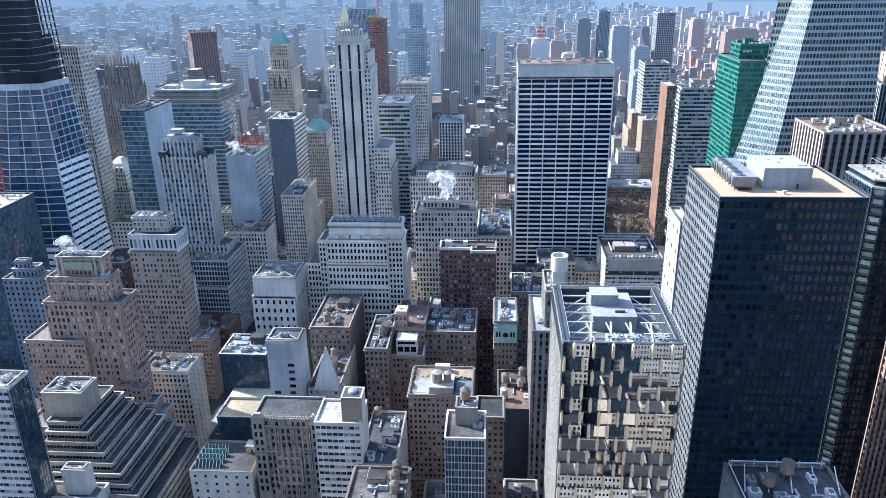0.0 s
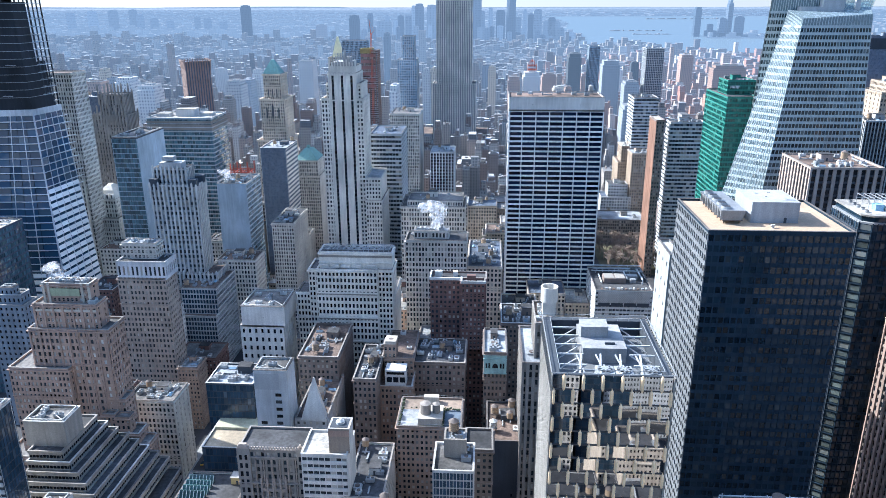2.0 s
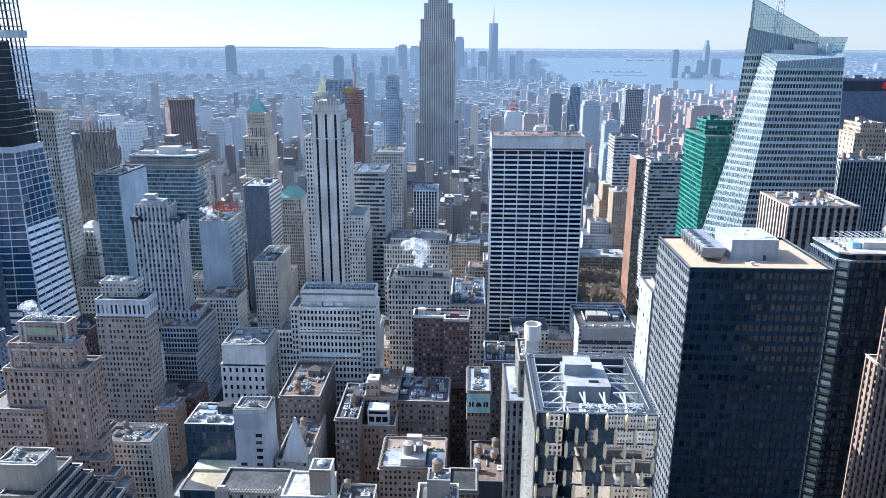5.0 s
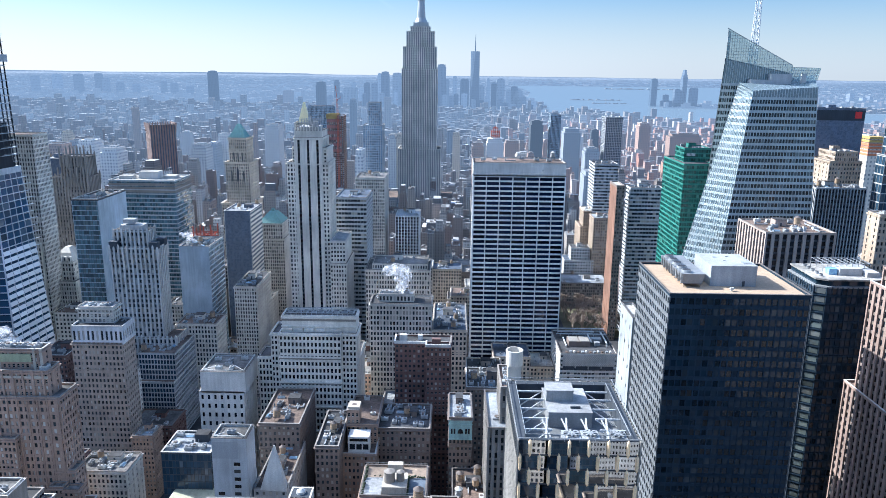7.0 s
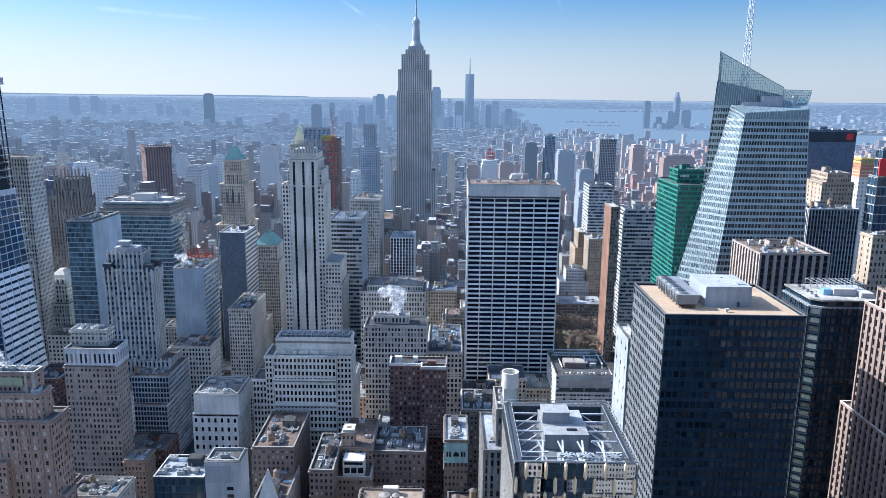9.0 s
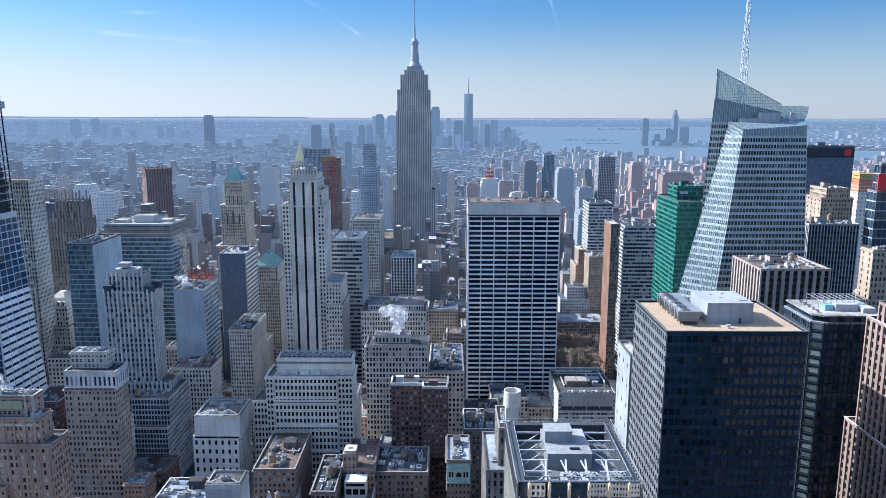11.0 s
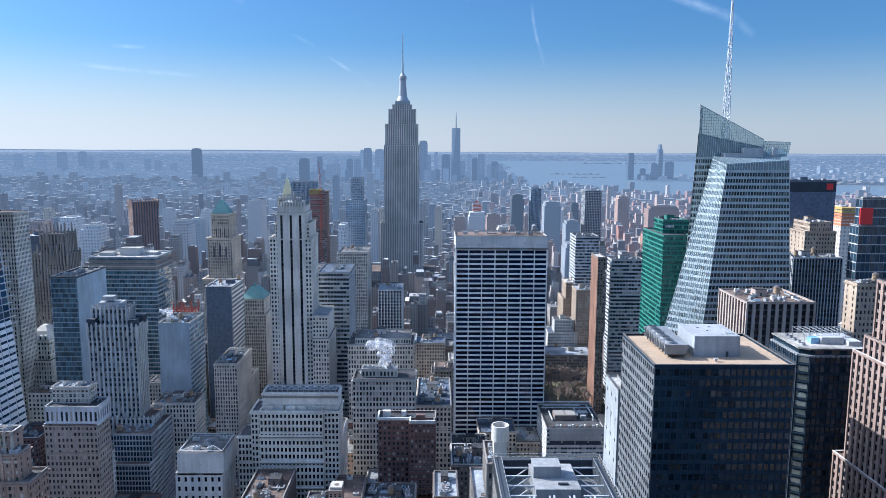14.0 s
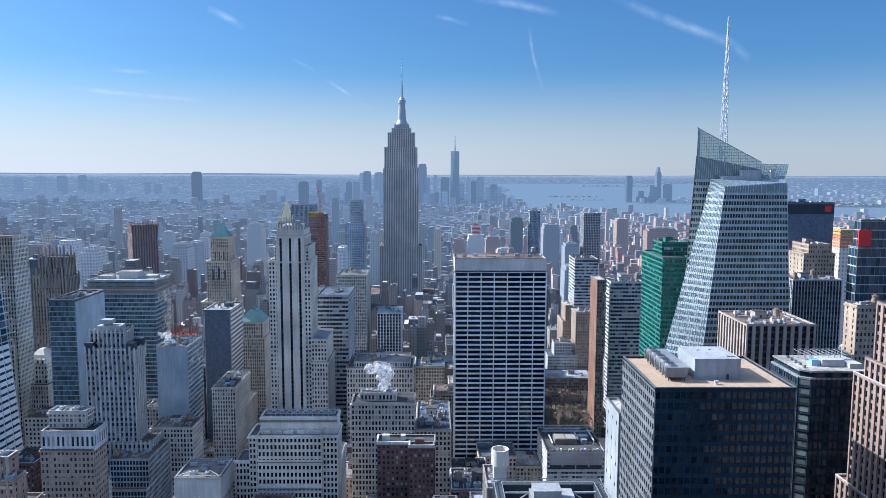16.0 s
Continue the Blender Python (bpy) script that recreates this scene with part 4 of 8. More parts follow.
tower('office_slab', 'white concrete office slab with dark ribbon windows', ['grace', 'blankwhite'], [(16.1, 87.2, 560, 598, 0, 183.3), (16.0, 87.0, 560, 598, 183.3, 192.9)], roof='none')
tower('green_tower', 'green glass office tower with a sign panel', 'green', [(180.2, 203.5, 572, 628.7, 0, 192.6), (185.5, 206.8, 592, 616, 192.6, 203.0)], roof='plant')
tower('striped_tower', 'curved grey and white banded office tower', 'ribbon', [(176.1, 209.0, 720, 739.3, 0, 151.0)], roof='plant')
# sunlight on the east edge is put into its orange brick colour
tower('slab_tower', 'tall brick slab with its sunlit edge coloured orange-brown', 'darkbrown', [(158.0, 165.6, 700, 730.4, 0, 155.9)], roof='bare', side='sunlitbrick')
tower('setback_tower', 'tan brick tower with stepped top', 'tanwarm', [(161.0, 192.0, 900, 940, 0, 74.4), (164.9, 186.8, 904, 934, 74.4, 93.8)], roof='plant')
tower('setback_tower', 'tan brick tower with stepped top', 'tanwarm', [(169.9, 192.1, 862, 892, 0, 92.7)], roof='plant')
tower('white_building', 'small white stepped tower beside the park', 'white', [(137.0, 172.6, 862, 892, 0, 40.1), (145.2, 168.5, 866, 886, 40.1, 54.6)], roof='plant')
tower('museum_building', 'wide low stone building fronting the park', 'ornate', [(127.5, 181.5, 815, 855, 0, 25.3)], roof='plant')
tower('low_building', 'pale concrete building with roof plant', 'whiteband', [(80.3, 121.4, 500, 550, 0, 62.6)], roof='dark', clutter=False)
tower('office_tower', 'tower with tan stone piers and dark windows', 'tanpier', [(182.7, 223.7, 419, 461.8, 0, 171.1)], roof='plant')
tower('dark_tower', 'dark office tower with fine pale stripes', 'darkstripe', [(278.4, 317.3, 560, 580, 0, 177.0)], roof='plant')
tower('stone_tower', 'tan stone tower with stepped top', 'tanwarm', [(326.8, 354.7, 640, 680, 0, 188.6), (333.3, 353.0, 645, 675, 188.6, 196.5)], roof='plant')
tower('dark_tower', 'tall sheer dark navy glass slab', 'slabnavy', [(334.6, 378.9, 690, 708, 0, 231.7)], roof='plant')
tower('sign_tower', 'grey glass tower with pale floor bands and a red sign panel', 'greyglass', [(362.7, 402.7, 620, 634, 0, 196.2), (365.3, 402.4, 622, 632, 196.2, 219.3)], roof='plant')
tower('tan_tower', 'cream stone office tower with tall windows', 'tanwarm', [(247.5, 275.3, 420, 432.9, 0, 182.3)], roof='plant')
tower('apartment_tower', 'tall dark residential slab with pale edges', 'darkslab2', [(307.7, 341.9, 1500, 1540, 0, 176.5)], roof='plant')
tower('dark_tower', 'dark glass tower with stepped top', 'darkfar', [(222.9, 246.2, 1700, 1740, 0, 170.2)], roof='none')
tower('glass_tower', 'pale blue gridded tower', 'bluefar', [(-139.9, -109.9, 1150, 1190, 0, 178.6), (-132.1, -113.6, 1155, 1180, 178.6, 213.2)], roof='none')
tower('dark_tower', 'broad dark slab tower in the distance', 'darkfar', [(-341.8, -284.3, 1750, 1790, 0, 179.7)], roof='none')
tower('construction_tower', 'tower under orange construction wrap', 'orangefar', [(-254.5, -222.3, 1500, 1540, 0, 172.3)], roof='none')
tower('office_tower', 'small pale office tower with grey bands', 'ribbon', [(174.6, 203.7, 900, 940, 0, 152.7)], roof='plant')
tower('landmark_tower', 'soaring grey limestone skyscraper with setbacks and a tall mast', ['esb', 'esb', 'esb', 'esb', 'esb', 'esb'], [(-111.6, -0.1, 1195, 1265, 0, 58), (-89.8, -19.8, 1202, 1258, 58, 137.7), (-83.6, -26.4, 1206, 1250, 0, 264.9), (-81.7, -28.3, 1208, 1246, 264.9, 298.9), (-76.3, -32.0, 1211, 1243, 298.9, 322.8), (-70.1, -38.6, 1216, 1238, 322.8, 330.3)], roof='none')
tower('gold_tower', 'stone tower beneath a gilded pyramid', 'tan', [(-383.6, -342.4, 1790, 1830, 0, 138.9)], roof='none')
tower('dark_building', 'dark glass office building with a pale roof edge', 'navyslab', [(-389.3, -326.1, 440, 478.0, 0, 116.6)], roof='plant')
tower('stone_building', 'blue-grey stone building with a stepped top and plant tower', 'bluestone', [(-306, -282.5, 400, 414, 0, 84), (-300.5, -286, 403, 413, 84, 89.5), (-299, -290.5, 404, 410, 89.5, 94)], roof='frame')

# ---- dark glass tower with a chamfered, mirror-bright corner ----
def chamfered():
    e = thing("office_tower", "dark glass tower with a bright chamfered corner and pale roof", "building", (172, 318, 0))
    ring = [(157.5 - 172, 307.5 - 318), (161.8 - 172, 304.6 - 318), (188 - 172, 304.6 - 318), (188 - 172, 333 - 318), (157.5 - 172, 333 - 318)]
    top = 172.4
    b = Boxes()
    b.prism(ring, 0, top)
    part("core", b, wall("black"), e)
    for name, i, bays, glass, frame_mat, rise in (("corner_glass", 0, 1, glazing("glass_silver", **SILVER[1]), wall("black"), 0.6), ("front_glass", 1, 12, glazing("glass_jet", **JET[1]), wall("black"), 0.6), ("side_glass", 4, 12, glazing("glass_jet", **JET[1]), wall("dark"), 0.5)):
        p, q = Vector((*ring[i], 0)), Vector((*ring[(i + 1) % 5], 0))
        out = (q - p).cross(Vector((0, 0, 1))).normalized()
        panes, frame_b = Boxes(), Boxes()
        rows = 44
        for j in range(rows):
            za, zb = top * (j + 0.5 - rise / 2) / rows, top * (j + 0.5 + rise / 2) / rows
            for k in range(bays):
                a, c = p.lerp(q, (k + 0.1) / bays) + out * 0.06, p.lerp(q, (k + 0.9) / bays) + out * 0.06
                panes.quad((a.x, a.y, za), (c.x, c.y, za), (c.x, c.y, zb), (a.x, a.y, zb))
            a, c = p + out * 0.1, q + out * 0.1
            frame_b.beam((a.x, a.y, top * j / rows), (c.x, c.y, top * j / rows), 0.5)
        for k in range(bays + 1):
            a = p.lerp(q, k / bays) + out * 0.1
            frame_b.beam((a.x, a.y, 0), (a.x, a.y, top), 0.35)
        tagged(part(name, panes, glass, e), kind="stuff")
        tagged(part("mullions", frame_b, frame_mat, e), kind="stuff")
    b = Boxes()
    b.prism([(x * 1.01, y * 1.01) for x, y in ring], top - 0.5, top + 0.3)
    part("coping", b, galv, e)
    b = Boxes()
    b.prism([(x * 0.93, y * 0.93) for x, y in ring], top + 0.3, top + 2.6)
    part("attic", b, glazing("glass_navy", **NAVY[1]), e)
    b = Boxes()
    b.prism([(x * 0.98, y * 0.98) for x, y in ring], top + 2.6, top + 3.3)
    part("roof", b, ROOFS["pale"], e)
    b = Boxes()
    b.box(-2, 8, -6, 1, top + 3.3, top + 6.4)
    part("roof_house", b, wall("grey"), e)
    b = Boxes()
    b.box(8.5, 14, -9, 6, top + 3.3, top + 5.4)
    part("roof_house", b, wall("grey"), e)
    for k in range(5):
        b = Boxes()
        b.tube(-10.5 + 0.2 * k, -7 + 4.2 * k, top + 3.3, top + 4.3, 1.0, 0.9, 12)
        b.tube(-10.5 + 0.2 * k, -7 + 4.2 * k, top + 4.3, top + 4.35, 0.8, k=12, slot=1)
        part("roof_fan", b, [galv, fan_black], e)
    b = Boxes()
    for k in range(9):
        b.beam((-7.5 + 2.6 * k, -2, top + 3.3), (-7.5 + 2.6 * k, -2, top + 7.6), 0.2)
        b.beam((-7.5 + 2.6 * k, 9, top + 3.3), (-7.5 + 2.6 * k, 9, top + 7.6), 0.2)
        b.beam((-7.5 + 2.6 * k, -2, top + 7.6), (-7.5 + 2.6 * k, 9, top + 7.6), 0.2)
    for y in (-2, 9):
        for zz in (5.6, 7.6):
            b.beam((-7.5, y, top + zz), (13.3, y, top + zz), 0.22)
    tagged(part("roof_frame", b, galv, e, "galvanised steel pipe frame"), kind="stuff")
    b = Boxes()
    b.box(-6, -2.4, -5, -1.5, top + 3.3, top + 6.0)
    part("plant_box", b, masonry("plant_blue", (0.25, 0.45, 0.65), 0.5, 0.2), e, "light blue plant box")
    TAKEN.append((157.5, 188, 304.6, 333, 0, top))


chamfered()

# ---- crystalline glass towers ----
def crystal(owner, foot, head, storey, slots, tall=1.2, top=None):
    """A faceted glass body between two rings of points, with raised floor bands."""
    n = len(foot)
    skin, bands = Boxes(), Boxes()
    ox, oy, _ = owner.location
    foot, head = [Vector(p) - Vector((ox, oy, 0)) for p in foot], [Vector(p) - Vector((ox, oy, 0)) for p in head]
    z, low = storey, top or min(p.z for p in head)
    base = foot[0].z
    steps = [base + (low - base) * i / 24 for i in range(24)]
    for zz in steps:
        skin.v += [tuple(a.lerp(b, (zz - a.z) / (b.z - a.z))) for a, b in zip(foot, head)]
    skin.v += [tuple(p) for p in head]
    for r in range(24):
        skin.f += [(r * n + i, r * n + (i + 1) % n, (r + 1) * n + (i + 1) % n, (r + 1) * n + i) for i in range(n)]
    skin.f.append(tuple(range(24 * n, 25 * n)))
    skin.m = [0] * len(skin.f)
    z = base + storey
    while z < low - tall:
        rings = []
        for zz, grow in ((z, 1.0), (z, 1.008), (z + tall, 1.008), (z + tall, 1.0)):
            ring = [a.lerp(b, (zz - a.z) / (b.z - a.z)) for a, b in zip(foot, head)]
            c = sum(ring, Vector()) / n
            rings.append([((p.x - c.x) * grow + c.x, (p.y - c.y) * grow + c.y, zz) for p in ring])
        k = len(bands.v)
        for r in rings:
            bands.v += r
        for q in range(3):
            for i in range(n):
                j = (i + 1) % n
                bands.f.append((k + q * n + i, k + q * n + j, k + (q + 1) * n + j, k + (q + 1) * n + i))
                bands.m.append(0)
        z += storey
    part("glass_skin", skin, slots[0], owner)
    tagged(part("floor_band", bands, slots[1], owner), kind="stuff")
    return foot, head


sheer = glazing("glass_sheer", colour=(0.1, 0.14, 0.15), share=0.0, rough=0.12, spec=1.0)
band_pale = masonry("band_pale", (0.44, 0.5, 0.51), 0.35, 0.2)
steel_white = masonry("steel_white", (0.62, 0.64, 0.67), 0.5, 0.1)

crystal_tower = thing("crystal_tower", "faceted pale glass skyscraper with a sloped crown and white lattice spire", "skyscraper", (205, 520, 0))
FRONT = ([(168.3, 484, 0), (251.5, 485.5, 0), (262, 540, 0), (150, 540, 0), (132, 506, 0)],
         [(198.8, 500, 250.9), (240.8, 500, 253.6), (253.8, 535, 261.5), (206, 535, 256), (195.4, 516, 255.7)])
REAR = ([(172, 524, 0), (250, 524, 0), (256, 560, 0), (190, 560, 0)],
        [(187.0, 524, 272), (233.2, 524, 262.5), (238, 552, 262), (199, 552, 271)])
crystal(crystal_tower, *FRONT, 4.3, (glazing("glass_dusk", colour=(0.12, 0.15, 0.16), share=0.0, rough=0.2, spec=0.9), band_pale), 1.6)
crystal(crystal_tower, *REAR, 4.3, (sheer, band_pale), 1.6, 258)


def ribs(owner, foot, head, i, count, wide, mat):
    """Upright mullions on one facet, from its foot to its head."""
    b, n = Boxes(), len(foot)
    o = Vector((owner.location.x, owner.location.y, 0))
    c = sum((Vector(p) for p in foot), Vector()) / n
    for q in range(count + 1):
        a = Vector(foot[i]).lerp(Vector(foot[(i + 1) % n]), q / count)
        t = Vector(head[i]).lerp(Vector(head[(i + 1) % n]), q / count)
        out = (Vector((a.x, a.y, 0)) - Vector((c.x, c.y, 0))).normalized() * 0.25
        b.beam(a - o + out, t - o + out, wide)
    tagged(part("mullions", b, mat, owner), kind="stuff")


ribs(crystal_tower, *FRONT, 0, 24, 0.3, band_pale)
ribs(crystal_tower, *FRONT, 4, 14, 0.35, band_pale)
ribs(crystal_tower, *REAR, 0, 30, 0.35, band_pale)
ribs(crystal_tower, *REAR, 3, 12, 0.35, band_pale)


def facet_panes(owner, foot, head, i, count, storey, tall, low, glass=None):
    """Rows of panes between the floor bands of one facet."""
    b, n = Boxes(), len(foot)
    o = Vector((owner.location.x, owner.location.y, 0))
    f0, f1, h0, h1 = Vector(foot[i]), Vector(foot[(i + 1) % n]), Vector(head[i]), Vector(head[(i + 1) % n])
    out = (f1 - f0).cross(h0 - f0).normalized() * 0.2
    z = storey * 12
    while z + storey < low:
        za, zb = z + tall + 0.15, z + storey - 0.15
        rows = [[(f0 + (h0 - f0) * (zz / h0.z)), (f1 + (h1 - f1) * (zz / h1.z))] for zz in (za, zb)]
        for q in range(count):
            ka, kb = (q + 0.12) / count, (q + 0.88) / count
            b.quad(*[tuple(r[0].lerp(r[1], k) - o + out) for r, k in ((rows[0], ka), (rows[0], kb), (rows[1], kb), (rows[1], ka))])
        z += storey
    tagged(part("window_panes", b, glass or glazing("glass_crystal", colour=(0.017, 0.025, 0.03), blind=(0.13, 0.16, 0.165), share=0.2, spec=0.38, rough=0.06, wobble=0.08), owner), kind="stuff")


for body, i, count, low in ((FRONT, 0, 24, 246), (REAR, 0, 24, 256), (REAR, 3, 10, 256)):
    facet_panes(crystal_tower, *body, i, count, 4.3, 1.6, low)
# the left facet has paler panes than the others
facet_panes(crystal_tower, *FRONT, 4, 14, 4.3, 1.6, 246, glazing("glass_frit", colour=(0.1, 0.13, 0.14), blind=(0.24, 0.28, 0.28), share=0.25, spec=0.9, rough=0.15, wobble=0.08))
cb = Boxes()
cb.box(-2, 12, -3, 3, 250, 258)
cb.box(12, 25.6, -3, 3, 250, 262)
cb.box(31, 34, -6, -4, 254, 262)
part("roof_plant", cb, wall("grey"), crystal_tower)


def clear_sheet():
    m, nt, b = nodes_of("clear_sheet", 0.05)
    b.inputs["Base Color"].default_value = (0.35, 0.42, 0.43, 1)
    tr, mix = nt.nodes.new("ShaderNodeBsdfTransparent"), nt.nodes.new("ShaderNodeMixShader")
    tr.inputs[0].default_value, mix.inputs[0].default_value = (0.62, 0.74, 0.76, 1), 0.4
    nt.links.new(tr.outputs[0], mix.inputs[1])
    nt.links.new(b.outputs[0], mix.inputs[2])
    nt.links.new(mix.outputs[0], nt.nodes["Material Output"].inputs[0])
    return m


# the open glass parapet of the sloped crown: mullions, rails and clear panes on two sides
rails, sheets = Boxes(), Boxes()
slope = lambda x: 291.9 - (x - 186.4) * 0.513
for k in range(29):
    x = 187.0 + 1.65 * k
    lo = 272 - (x - 187) * 0.2
    rails.beam((x - 205, 3.8, lo - 1), (x - 205, 3.8, slope(x)), 0.16)
    if k < 28:
        sheets.quad((x - 205, 3.9, lo - 1), (x - 203.35, 3.9, lo - 1.3), (x - 203.35, 3.9, slope(x + 1.65)), (x - 205, 3.9, slope(x)))
for k in range(14):
    zz = 264 + 2.1 * k
    xa = max(187.0, 187 + (272 - zz) / 0.2)
    xb = min(233.2, 186.4 + (291.9 - zz) / 0.513)
    if xb > xa:
        rails.beam((xa - 205, 3.8, zz), (xb - 205, 3.8, zz), 0.16)
rails.beam((186.4 - 205, 3.8, 291.9), (233.2 - 205, 3.8, slope(233.2)), 0.35)
rails.beam((233.2 - 205, 3.8, slope(233.2)), (233.2 - 205, 3.8, 255), 0.35)
for k in range(9):
    x, y = 187 + 12 * k / 8, 4 + 28 * k / 8
    rails.beam((x - 205, y, 270), (x - 205, y, 291.9 - 0.3 * k), 0.16)
for k in range(10):
    rails.beam((187 - 205, 4, 272 + 2.1 * k), (199 - 205, 32, 272 + 2.1 * k), 0.16)
sheets.quad((187 - 205, 4, 271), (199 - 205, 32, 270), (199 - 205, 32, 289.5), (187 - 205, 4, 291.9))
tagged(part("crown_rail", rails, galv, crystal_tower), kind="stuff")
tagged(part("crown_glass", sheets, clear_sheet(), crystal_tower, "clear glass parapet panes"), kind="stuff")
# lattice screen beside the crown
wedge = Boxes()
A, B_, C, D = Vector((24, -1, 256)), Vector((44, -1, 258)), Vector((45.5, -1, 266)), Vector((26, -1, 266.5))
for k in range(13):
    wedge.beam(A.lerp(B_, k / 12), D.lerp(C, k / 12), 0.25)
for k in range(6):
    wedge.beam(A.lerp(D, k / 5), B_.lerp(C, k / 5), 0.25)
for k in range(5):
    wedge.beam(B_.lerp(C, k / 4), B_.lerp(C, k / 4) + Vector((4, 14, -2)), 0.25)
tagged(part("crown_screen", wedge, band_pale, crystal_tower, "pale steel lattice screen"), kind="stuff")
pane = Boxes()
for j in range(5):
    for k in range(6):
        lo, hi = [(A.lerp(D, f), B_.lerp(C, f)) for f in (j / 5, (j + 1) / 5)]
        pane.quad(*[tuple(r[0].lerp(r[1], q) + Vector((0, 0.15, 0))) for r, q in ((lo, k / 6), (lo, (k + 1) / 6), (hi, (k + 1) / 6), (hi, k / 6))])
tagged(part("screen_glass", pane, bpy.data.materials["clear_sheet"], crystal_tower, "clear glass screen panes"), kind="stuff")
sp = Boxes()
for i in range(14):
    za, zb, ra, rb = 265 + i * 7.5, 272.5 + i * 7.5, 2.2 * (1 - i / 16), 2.2 * (1 - (i + 1) / 16)
    for a, b in ((0, 1), (1, 2), (2, 3), (3, 0)):
        cs = ((-1, -1), (1, -1), (1, 1), (-1, 1))
        pa, pb = cs[a], cs[b]
        sp.beam((3 + pa[0] * ra, 10 + pa[1] * ra, za), (3 + pa[0] * rb, 10 + pa[1] * rb, zb), 0.42)
        sp.beam((3 + pa[0] * ra, 10 + pa[1] * ra, za), (3 + pb[0] * rb, 10 + pb[1] * rb, zb), 0.3)
tagged(part("spire", sp, steel_white, crystal_tower), "white lattice spire", kind="stuff")

unfinished_tower = thing("unfinished_tower", "tapering glass skyscraper under construction with bare steel upper floors", "skyscraper", (-350, 515, 0))
net_dark = masonry("debris_net", (0.02, 0.026, 0.036), 0.9, 0.5)
floor_white = masonry("floor_white", (0.6, 0.64, 0.7), 0.5, 0.3)


# near-white colour paints the bright sky reflected in the lower glass
def bright_panel():
    m, nt, b = nodes_of("bright_panel", 0.35)
    nt.links.new(tint(nt, (0.92, 0.93, 0.93), remap(nt, dice(nt), 0.8, 1.0, 0, 1)), b.inputs["Base Color"])
    nt.links.new(remap(nt, noise_of(nt, 0.2), 0.12, 0.3), b.inputs["Roughness"])
    return m


def unfinished():
    o = Vector((-350, 515, 0))
    foot = [Vector(p) - o for p in ((-372, 487, 0), (-309, 488, 0), (-307, 540, 0), (-412, 540, 0), (-412, 508, 0))]
    head = [Vector(p) - o for p in ((-342, 497, 186), (-320, 502, 186), (-317, 532, 186), (-404, 532, 186), (-404, 512, 186))]
    at = lambda i, z: foot[i % 5].lerp(head[i % 5], z / 186)
    storey = 5.2
    skin = Boxes()
    mid_x, mid_y = -8.0, 0.0
    skin.prism([(mid_x + (p.x - mid_x) * 0.95, mid_y + (p.y - mid_y) * 0.92) for p in foot], 0, 186, [(mid_x + (p.x - mid_x) * 0.95, mid_y + (p.y - mid_y) * 0.92) for p in head])
    part("glass_skin", skin, glazing("glass_deep", **DEEP[1]), unfinished_tower)
    edges, bars, strips = Boxes(), Boxes(), Boxes()
    panes = Boxes()
    for j in range(1, 36):
        z = j * storey
        for i in (0, 1, 4):
            p, q = at(i, z), at(i + 1, z)
            out = (q - p).cross(Vector((0, 0, 1))).normalized()
            # the front has a shallow fold in it
            cuts = [(0.0, 0.0), (0.42, 0.0), (0.55, 0.9), (1.0, 0.0)] if i == 0 else [(0.0, 0.0), (1.0, 0.0)]
            pts = [p.lerp(q, k) + out * (0.3 + d) for k, d in cuts]
            for a, c in zip(pts, pts[1:]):
                edges.beam(a, c, 0.6)
            bays = {0: 4, 1: 5, 4: 6}[i]
            for k in range(bays):
                lo = [p.lerp(q, (k + f) / bays) + out * 0.12 for f in (0.03, 0.97)]
                up = [at(i, z + storey - 0.9).lerp(at(i + 1, z + storey - 0.9), (k + f) / bays) + out * 0.12 for f in (0.03, 0.97)]
                if z < 131 and i == 1 or z < 70 and i == 0:
                    mid = [a.lerp(c, 0.68) for a, c in zip(lo, up)]
                    strips.quad(tuple(lo[0] + out * 1.0), tuple(lo[1] + out * 1.0), tuple(mid[1] + out * 0.15), tuple(mid[0] + out * 0.15))
                    panes.quad(tuple(mid[0]), tuple(mid[1]), tuple(up[1]), tuple(up[0]))
                else:
                    panes.quad(tuple(lo[0]), tuple(lo[1]), tuple(up[1]), tuple(up[0]))
            if i == 1 and z > 128:
                # floors that still run out past the glass
                d = (q - p).normalized()
                edges.beam(q, q + d * (3.5 + (j * 7) % 5) + Vector((1.5, 0, 0)), 0.45)
    for i, n in ((0, 3), (1, 5), (4, 5)):
        for k in range(n + 1):
            a, c = foot[i].lerp(foot[(i + 1) % 5], k / n), head[i].lerp(head[(i + 1) % 5], k / n)
            out = (foot[(i + 1) % 5] - foot[i]).cross(Vector((0, 0, 1))).normalized() * 0.35
            bars.beam(a + out, c + out, 0.42)
    tagged(part("floor_edge", edges, floor_white, unfinished_tower), kind="stuff")
    tagged(part("mullions", bars, floor_white, unfinished_tower), kind="stuff")
    tagged(part("bright_panel", strips, bright_panel(), unfinished_tower, "bright metal and glass panels"), kind="stuff")
    tagged(part("window_panes", panes, glazing("glass_azure", colour=(0.03, 0.07, 0.125), blind=(0.1, 0.15, 0.2), share=0.08, spec=0.5, rough=0.05, spread=(0.7, 1.4)), unfinished_tower), kind="stuff")
    for name, z0, z1, grow in (("weather_wrap", 186, 190.3, 1.0), ("weather_wrap", 264, 269, 0.97)):
        b = Boxes()
        ring = [((p.x - 15) * grow + 15, p.y) for p in head]
        ring = [(x + (0.6 if x > 0 else -0.6), y - (0.7 if y < 0 else -0.6)) for x, y in ring]
        b.prism(ring, z0, z1)
